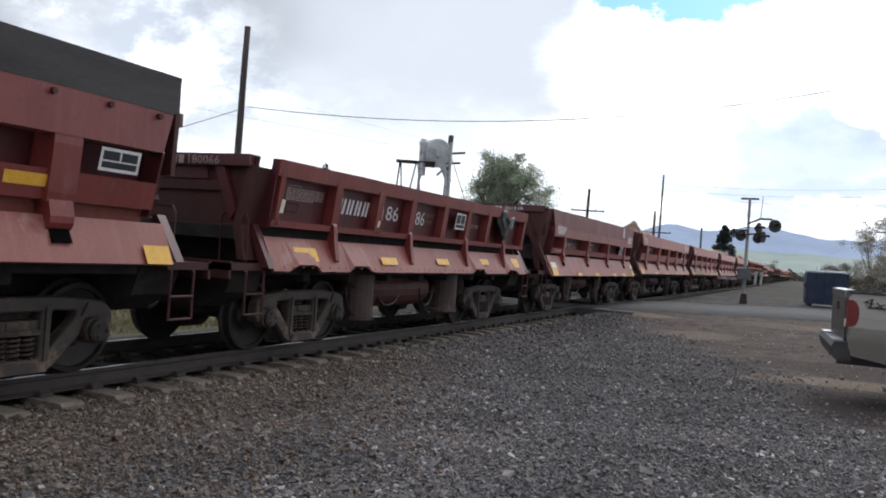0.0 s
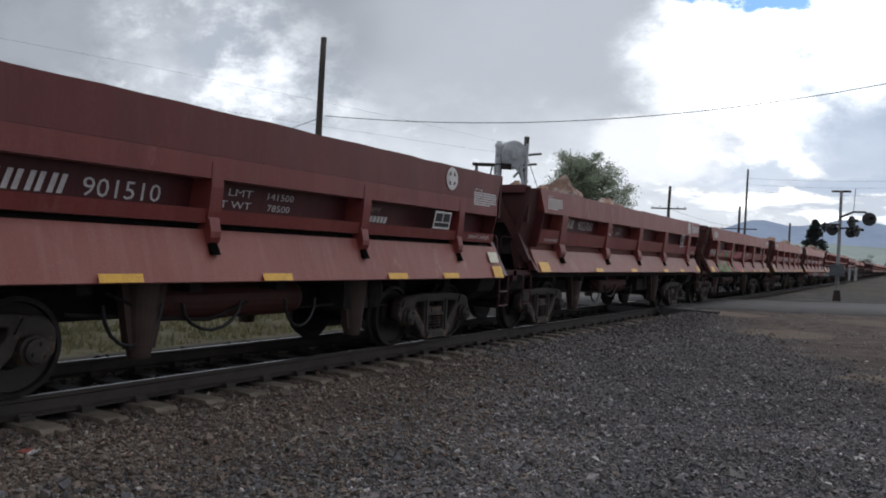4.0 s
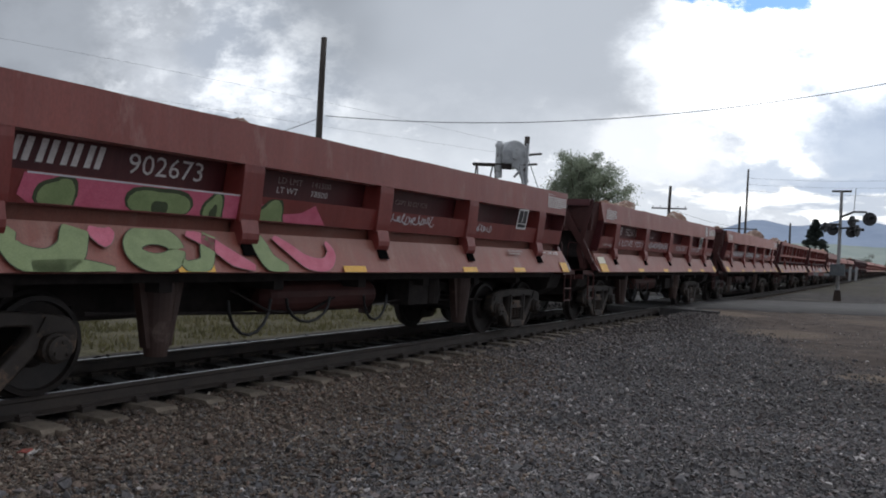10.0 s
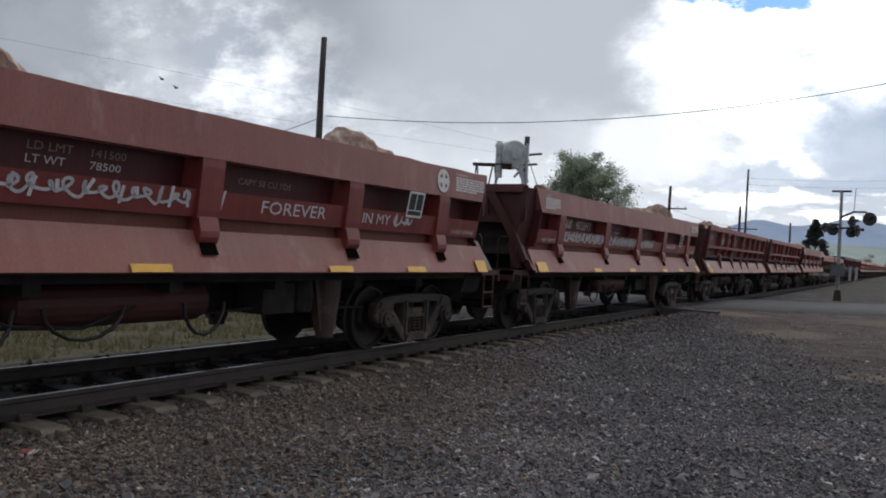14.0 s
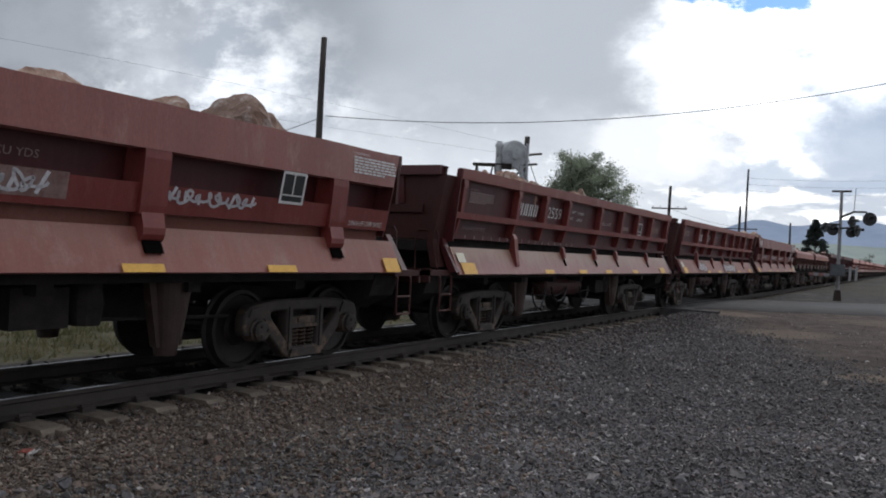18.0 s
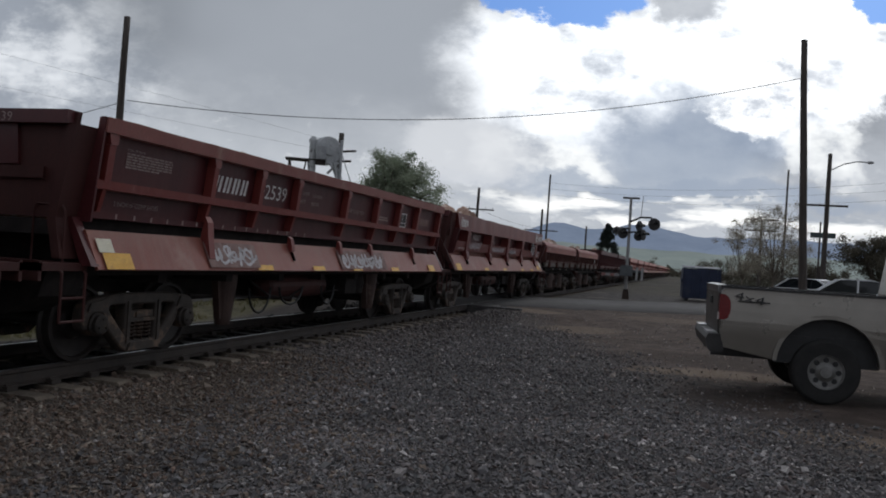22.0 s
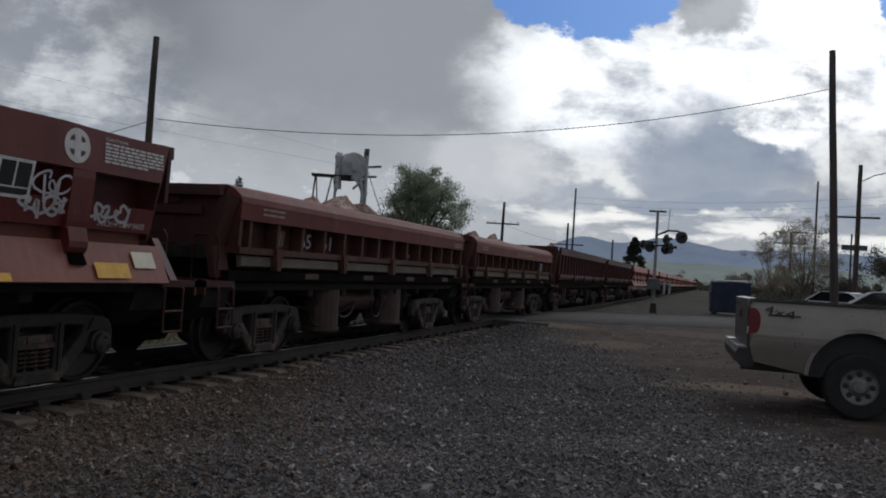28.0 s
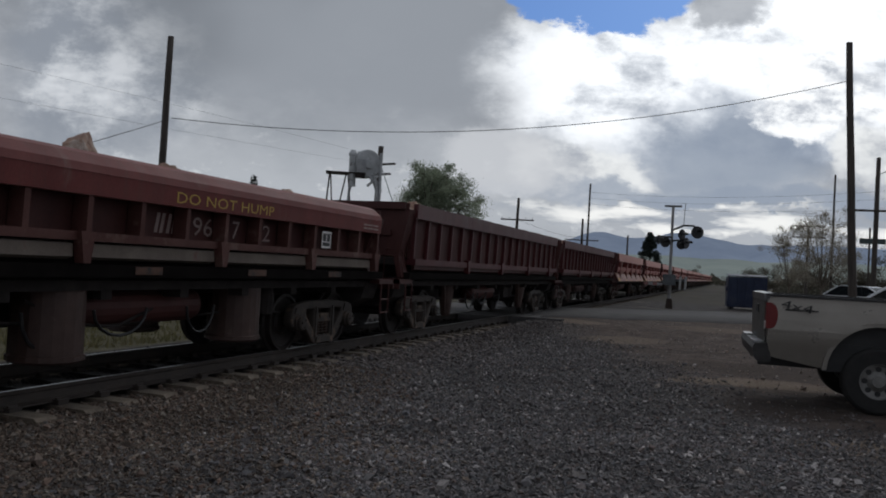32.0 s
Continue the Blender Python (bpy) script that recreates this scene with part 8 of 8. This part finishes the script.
def stones(name, count, box_xy, size, mat, label, seed, fade=None, ico=True):
    """Crushed stones strewn over a stretch of ground: jittered solids in one mesh."""
    rng = np.random.RandomState(seed)
    x0, x1, y0, y1 = box_xy
    pts = np.stack([rng.uniform(x0, x1, count), rng.uniform(y0, y1, count)], 1)
    if fade:
        keep = rng.uniform(size=count) < np.array([fade(a, b) for a, b in pts])
        pts = pts[keep]
    n = len(pts)
    z = np.array([ground_height(a, b) for a, b in pts])
    if ico:
        base = np.array([(x, y, z) for z in (-1, 1) for x, y in ((-1, -1), (1, -1), (1, 1), (-1, 1))], float) * 0.72
        tri = np.array([(0, 2, 1), (0, 3, 2), (4, 5, 6), (4, 6, 7), (0, 1, 5), (0, 5, 4), (1, 2, 6), (1, 6, 5), (2, 3, 7), (2, 7, 6), (3, 0, 4), (3, 4, 7)])
    else:
        base = np.array([(1, 0, 0), (-1, 0, 0), (0, 1, 0), (0, -1, 0), (0, 0, 1), (0, 0, -1)], float)
        tri = np.array([(0, 2, 4), (2, 1, 4), (1, 3, 4), (3, 0, 4), (2, 0, 5), (1, 2, 5), (3, 1, 5), (0, 3, 5)])
    k = len(base)
    q = rng.normal(size=(n, 4))
    q /= np.linalg.norm(q, axis=1)[:, None]
    w, a, b, c = q.T
    R = np.stack([1 - 2 * (b * b + c * c), 2 * (a * b - c * w), 2 * (a * c + b * w), 2 * (a * b + c * w), 1 - 2 * (a * a + c * c), 2 * (b * c - a * w), 2 * (a * c - b * w), 2 * (b * c + a * w), 1 - 2 * (a * a + b * b)], 1).reshape(n, 3, 3)
    s = size * np.exp(rng.normal(0, 0.38, n))
    dims = rng.uniform(0.40, 1.25, (n, 1, 3))
    v = base[None] * dims * (1 + rng.uniform(-0.5, 0.5, (n, k, 1))) * s[:, None, None]
    v = np.einsum("nij,nkj->nki", R, v)
    v[:, :, 2] *= 0.8
    v[:, :, 0] += pts[:, 0, None]
    v[:, :, 1] += pts[:, 1, None]
    v[:, :, 2] += (z + s * 0.28 + rng.uniform(-0.2, 0.9, n) * s)[:, None]
    f = (tri[None] + (np.arange(n) * k)[:, None, None]).reshape(-1, 3)
    me = bpy.data.meshes.new(name)
    me.vertices.add(n * k)
    me.vertices.foreach_set("co", v.reshape(-1))
    me.loops.add(len(f) * 3)
    me.loops.foreach_set("vertex_index", f.reshape(-1))
    me.polygons.add(len(f))
    me.polygons.foreach_set("loop_start", np.arange(len(f)) * 3)
    me.polygons.foreach_set("use_smooth", [False] * len(f))
    me.update()
    tagged(part_mesh(name, me, mat), label, "gravel", kind="stuff")


def stone_material(name, stops, rough=0.85, tone=(1, 1, 1)):
    """Crushed stone: each piece takes its own colour from a short ramp, with grain."""
    def build(nt, b):
        N, L = nt.nodes, nt.links
        geo = N.new("ShaderNodeNewGeometry")
        ramp = N.new("ShaderNodeValToRGB")
        ramp.color_ramp.interpolation = "LINEAR"
        e = ramp.color_ramp.elements
        while len(e) < len(stops):
            e.new(0.5)
        for el, (at, col) in zip(e, stops):
            el.position, el.color = at, (*[q * w for q, w in zip(col, tone)], 1)
        L.new(geo.outputs["Random Per Island"], ramp.inputs[0])
        tc = N.new("ShaderNodeTexCoord")
        n = N.new("ShaderNodeTexNoise")
        n.inputs["Scale"].default_value, n.inputs["Detail"].default_value = 70, 5
        L.new(tc.outputs["Object"], n.inputs["Vector"])
        r = N.new("ShaderNodeMapRange")
        r.inputs[1].default_value, r.inputs[2].default_value, r.inputs[3].default_value, r.inputs[4].default_value = 0.3, 0.7, 0.65, 1.35
        L.new(n.outputs[0], r.inputs[0])
        big = N.new("ShaderNodeTexNoise")
        big.inputs["Scale"].default_value, big.inputs["Detail"].default_value = 0.7, 5
        L.new(tc.outputs["Object"], big.inputs["Vector"])
        r2 = N.new("ShaderNodeMapRange")
        r2.inputs[1].default_value, r2.inputs[2].default_value, r2.inputs[3].default_value, r2.inputs[4].default_value = 0.3, 0.7, 0.75, 1.25
        L.new(big.outputs[0], r2.inputs[0])
        mm = N.new("ShaderNodeMath")
        mm.operation = "MULTIPLY"
        L.new(r.outputs[0], mm.inputs[0])
        L.new(r2.outputs[0], mm.inputs[1])
        h = N.new("ShaderNodeHueSaturation")
        L.new(ramp.outputs[0], h.inputs["Color"])
        L.new(mm.outputs[0], h.inputs["Value"])
        L.new(h.outputs[0], b.inputs["Base Color"])
        b.inputs["Roughness"].default_value = rough
        bp = N.new("ShaderNodeBump")
        bp.inputs["Strength"].default_value, bp.inputs["Distance"].default_value = 0.3, 0.005
        L.new(n.outputs[0], bp.inputs["Height"])
        L.new(bp.outputs[0], b.inputs["Normal"])
    return material(name, build)


GREYSTONE = stone_material("grey crushed stone", [(0.0, (0.042, 0.040, 0.040)), (0.20, (0.085, 0.081, 0.078)), (0.36, (0.126, 0.113, 0.101)), (0.48, (0.080, 0.083, 0.082)), (0.60, (0.137, 0.131, 0.129)), (0.72, (0.120, 0.094, 0.081)), (0.84, (0.103, 0.104, 0.108)), (0.93, (0.175, 0.162, 0.150)), (1.0, (0.40, 0.38, 0.35))], 0.78, (1.22, 1.19, 1.23))
BROWNSTONE = stone_material("brown ballast stone", [(0.0, (0.056, 0.043, 0.036)), (0.25, (0.105, 0.076, 0.058)), (0.42, (0.142, 0.114, 0.092)), (0.55, (0.105, 0.100, 0.098)), (0.70, (0.132, 0.112, 0.096)), (0.80, (0.15, 0.100, 0.078)), (0.93, (0.18, 0.15, 0.12)), (1.0, (0.28, 0.255, 0.22))], 0.85, (1.15, 1.11, 1.07))
DUNSTONE = stone_material("grey brown ballast stone", [(0.0, (0.050, 0.045, 0.043)), (0.25, (0.095, 0.083, 0.076)), (0.45, (0.132, 0.116, 0.106)), (0.60, (0.098, 0.096, 0.098)), (0.75, (0.130, 0.108, 0.096)), (0.93, (0.175, 0.155, 0.142)), (1.0, (0.32, 0.30, 0.28))], 0.85, (1.15, 1.12, 1.13))
# nearly black: oil, and the shade under the train as colour
OIL_SHADE_STONE = stone_material("ballast stone dark with oil and shade", [(0.0, (0.006, 0.005, 0.005)), (0.5, (0.012, 0.010, 0.009)), (0.9, (0.021, 0.018, 0.016)), (1.0, (0.04, 0.034, 0.03))])
PALESTONE = surface("pale and reddish stone", (0.20, 0.13, 0.10), (0.38, 0.34, 0.30), 5, 0.85, fine=90, bump=0.2, per_island=0.5)


def clear_of_ties(x, y):
    near = abs((y + 6.0) / 0.61 - round((y + 6.0) / 0.61)) * 0.61
    return 0.22 if x < 1.33 and near < 0.13 else 1.0


def shoulder(x, y):
    return (1.0 if x < 1.9 else max(0.0, 1.0 - (x - 1.9) / (3.8 - 2.7 * smoothstep(6.0, 12.0, y)))) * clear_of_ties(x, y) * (1.0 - 0.97 * smoothstep(20.5, 23.5, y - 0.3 * x + 1.2 * noise.noise((x * 0.8, y * 0.5, 2))))


def yard(x, y):
    lot = 0.932 * x + 0.358 * y + 0.9 * noise.noise((x * 0.7, y * 0.7, 1)) + 0.5 * noise.noise((x * 2.1, y * 2.1, 4))
    far = smoothstep(6.0, 12.0, y)
    return smoothstep(2.2 - 0.9 * far, 5.4 - 2.9 * far, x) * (1.0 - 0.99 * smoothstep(9.3, 12.2, lot))


stones("ballast", 110000, (0.86, 6.0, 2.2, 12.0), 0.0142, BROWNSTONE, "brown crushed ballast along the ties", 11, shoulder, False)
stones("ballast", 34000, (0.86, 3.6, 12.0, 24.5), 0.020, DUNSTONE, "grey brown crushed ballast along the ties", 12, shoulder, False)
stones("ballast", 9000, (-2.0, 0.66, 1.0, 24.0), 0.026, OIL_SHADE_STONE, "dark brown ballast between the rails", 13, None, False)
stones("gravel", 130000, (2.2, 9.5, 3.6, 9.5), 0.0108, GREYSTONE, "dark grey crushed gravel of the yard", 14, yard)
stones("gravel", 104000, (1.4, 9.0, 9.5, 25.0), 0.0150, GREYSTONE, "dark grey crushed gravel of the yard", 15, yard, False)
stones("gravel", 20000, (2.5, 10.0, -4.0, 3.6), 0.022, GREYSTONE, "dark grey crushed gravel of the yard", 18, None, False)
stones("scattered_stones", 900, (0.9, 9.0, 2.5, 20.0), 0.016, PALESTONE, "scattered pale and reddish stones on the gravel", 16, None, False)
stones("dirt_stones", 1300, (3.5, 14.0, 12.0, 30.0), 0.012, PALESTONE, "small stones on the dirt lot", 17, lambda x, y: smoothstep(10.5, 12.5, 0.932 * x + 0.358 * y), False)


def rag():
    """A crumpled red and white cloth on the ballast."""
    ob = root("rag", "small crumpled red and white cloth on the ballast", "rag")
    x, y = 1.70, 3.87
    ob.matrix_basis = pose(x, y, ground_height(x, y) + 0.02, 0, 0, 35)
    for name, x0, x1, mat, sd in (("red_half", -0.085, 0.0, REDCLOTH, 1), ("white_half", 0.0, 0.06, WHITECLOTH, 2)):
        vs, fs = [], []
        for i in range(8):
            for j in range(7):
                u, v = x0 + (x1 - x0) * i / 7, -0.05 + 0.1 * j / 6
                vs.append((u + 0.012 * noise.noise((u * 30, v * 30, sd)), v + 0.012 * noise.noise((v * 30, u * 30, 5)), 0.012 + 0.022 * noise.noise((u * 26, v * 26, 9))))
        for i in range(7):
            for j in range(6):
                fs.append((i * 7 + j, (i + 1) * 7 + j, (i + 1) * 7 + j + 1, i * 7 + j + 1))
        me = bpy.data.meshes.new(name)
        me.from_pydata(vs, [], fs)
        cloth = part_mesh(name, me, mat, ob, smooth=True)
        cloth.modifiers.new("thickness", "SOLIDIFY").thickness = 0.004


REDCLOTH = surface("faded red cloth", (0.22, 0.05, 0.04), (0.30, 0.08, 0.06), 30, 0.95, fine=300, bump=0.2)
WHITECLOTH = surface("soiled white cloth", (0.36, 0.34, 0.32), (0.48, 0.46, 0.44), 30, 0.95, fine=300, bump=0.2)
rag()


def grass_blades(count, box_xy, tall, mat, label, seed):
    """Tufts of upright blades, thick and thin in patches."""
    rng = np.random.RandomState(seed)
    x0, x1, y0, y1 = box_xy
    x, y = rng.uniform(x0, x1, count), rng.uniform(y0, y1, count)
    keep = np.array([noise.noise((p * 0.5, q * 0.5, 9)) + 0.5 * noise.noise((p * 1.9, q * 1.9, 2)) for p, q in zip(x, y)]) > -0.12
    x, y = x[keep], y[keep]
    n = len(x)
    z = np.array([ground_height(p, q) for p, q in zip(x, y)])
    a = rng.uniform(0, math.pi, n)
    hgt = tall * rng.uniform(0.4, 1.3, n)
    w = 0.012 + 0.02 * rng.uniform(size=n)
    lean = rng.normal(0, 0.35, (n, 2)) * hgt[:, None]
    p1 = np.stack([x - w * np.cos(a), y - w * np.sin(a), z - 0.02], 1)
    p2 = np.stack([x + w * np.cos(a), y + w * np.sin(a), z - 0.02], 1)
    p3 = np.stack([x + lean[:, 0], y + lean[:, 1], z + hgt], 1)
    vs = np.stack([p1, p2, p3], 1).reshape(-1, 3)
    me = bpy.data.meshes.new("grass")
    me.from_pydata(vs.tolist(), [], np.arange(n * 3).reshape(-1, 3).tolist())
    tagged(part_mesh("grass", me, mat), label, "grass", kind="stuff")


GRASS = leaf_material("rough grass", (0.098, 0.096, 0.046), (0.175, 0.155, 0.085))
grass_blades(26000, (-14.0, -4.2, 3.0, 32.0), 0.13, GRASS, "rough green and straw grass beyond the track", 41)
grass_blades(9000, (-34.0, -14.0, 6.0, 60.0), 0.40, GRASS, "rough green and straw grass beyond the track", 42)

# ---------------------------------------------------------------- what moves


def motions():
    for ob, y0 in MOVERS:
        rest = ob.matrix_basis.copy()
        x, _, z = rest.translation
        turn = rest.to_3x3().to_4x4()
        walk(ob, [(t, Matrix.Translation((x, y0 - SPEED * t, z)) @ turn) for t in (0.0, 8.0, 16.0, 24.0, 32.0)])
    for ws, y in WHEELS:
        walk(ws, [(f * 4 / FPS, pose(0, y, 0.452, math.degrees(SPEED * f * 4 / FPS / 0.452))) for f in range(241)])
    # two birds cross the sky in a straight line
    bx0, by0, bz0 = on(25.46, 14.12, 40)
    bx1, by1, bz1 = on(2.53, 15.65, 40)
    vel = Vector(((bx1 - bx0) / 1.2, (by1 - by0) / 1.2, (bz1 - bz0) / 1.2))
    yaw = math.degrees(math.atan2(vel.y, vel.x))
    for ob, dx, dz in BIRDS:
        walk(ob, [(t, pose(bx0 + vel.x * (t - 15.5) + dx, by0 + vel.y * (t - 15.5), bz0 + vel.z * (t - 15.5) + dz, 0, 0, yaw)) for t in (0.0, 8.0, 15.5, 16.7, 24.0, 32.0)])


motions()
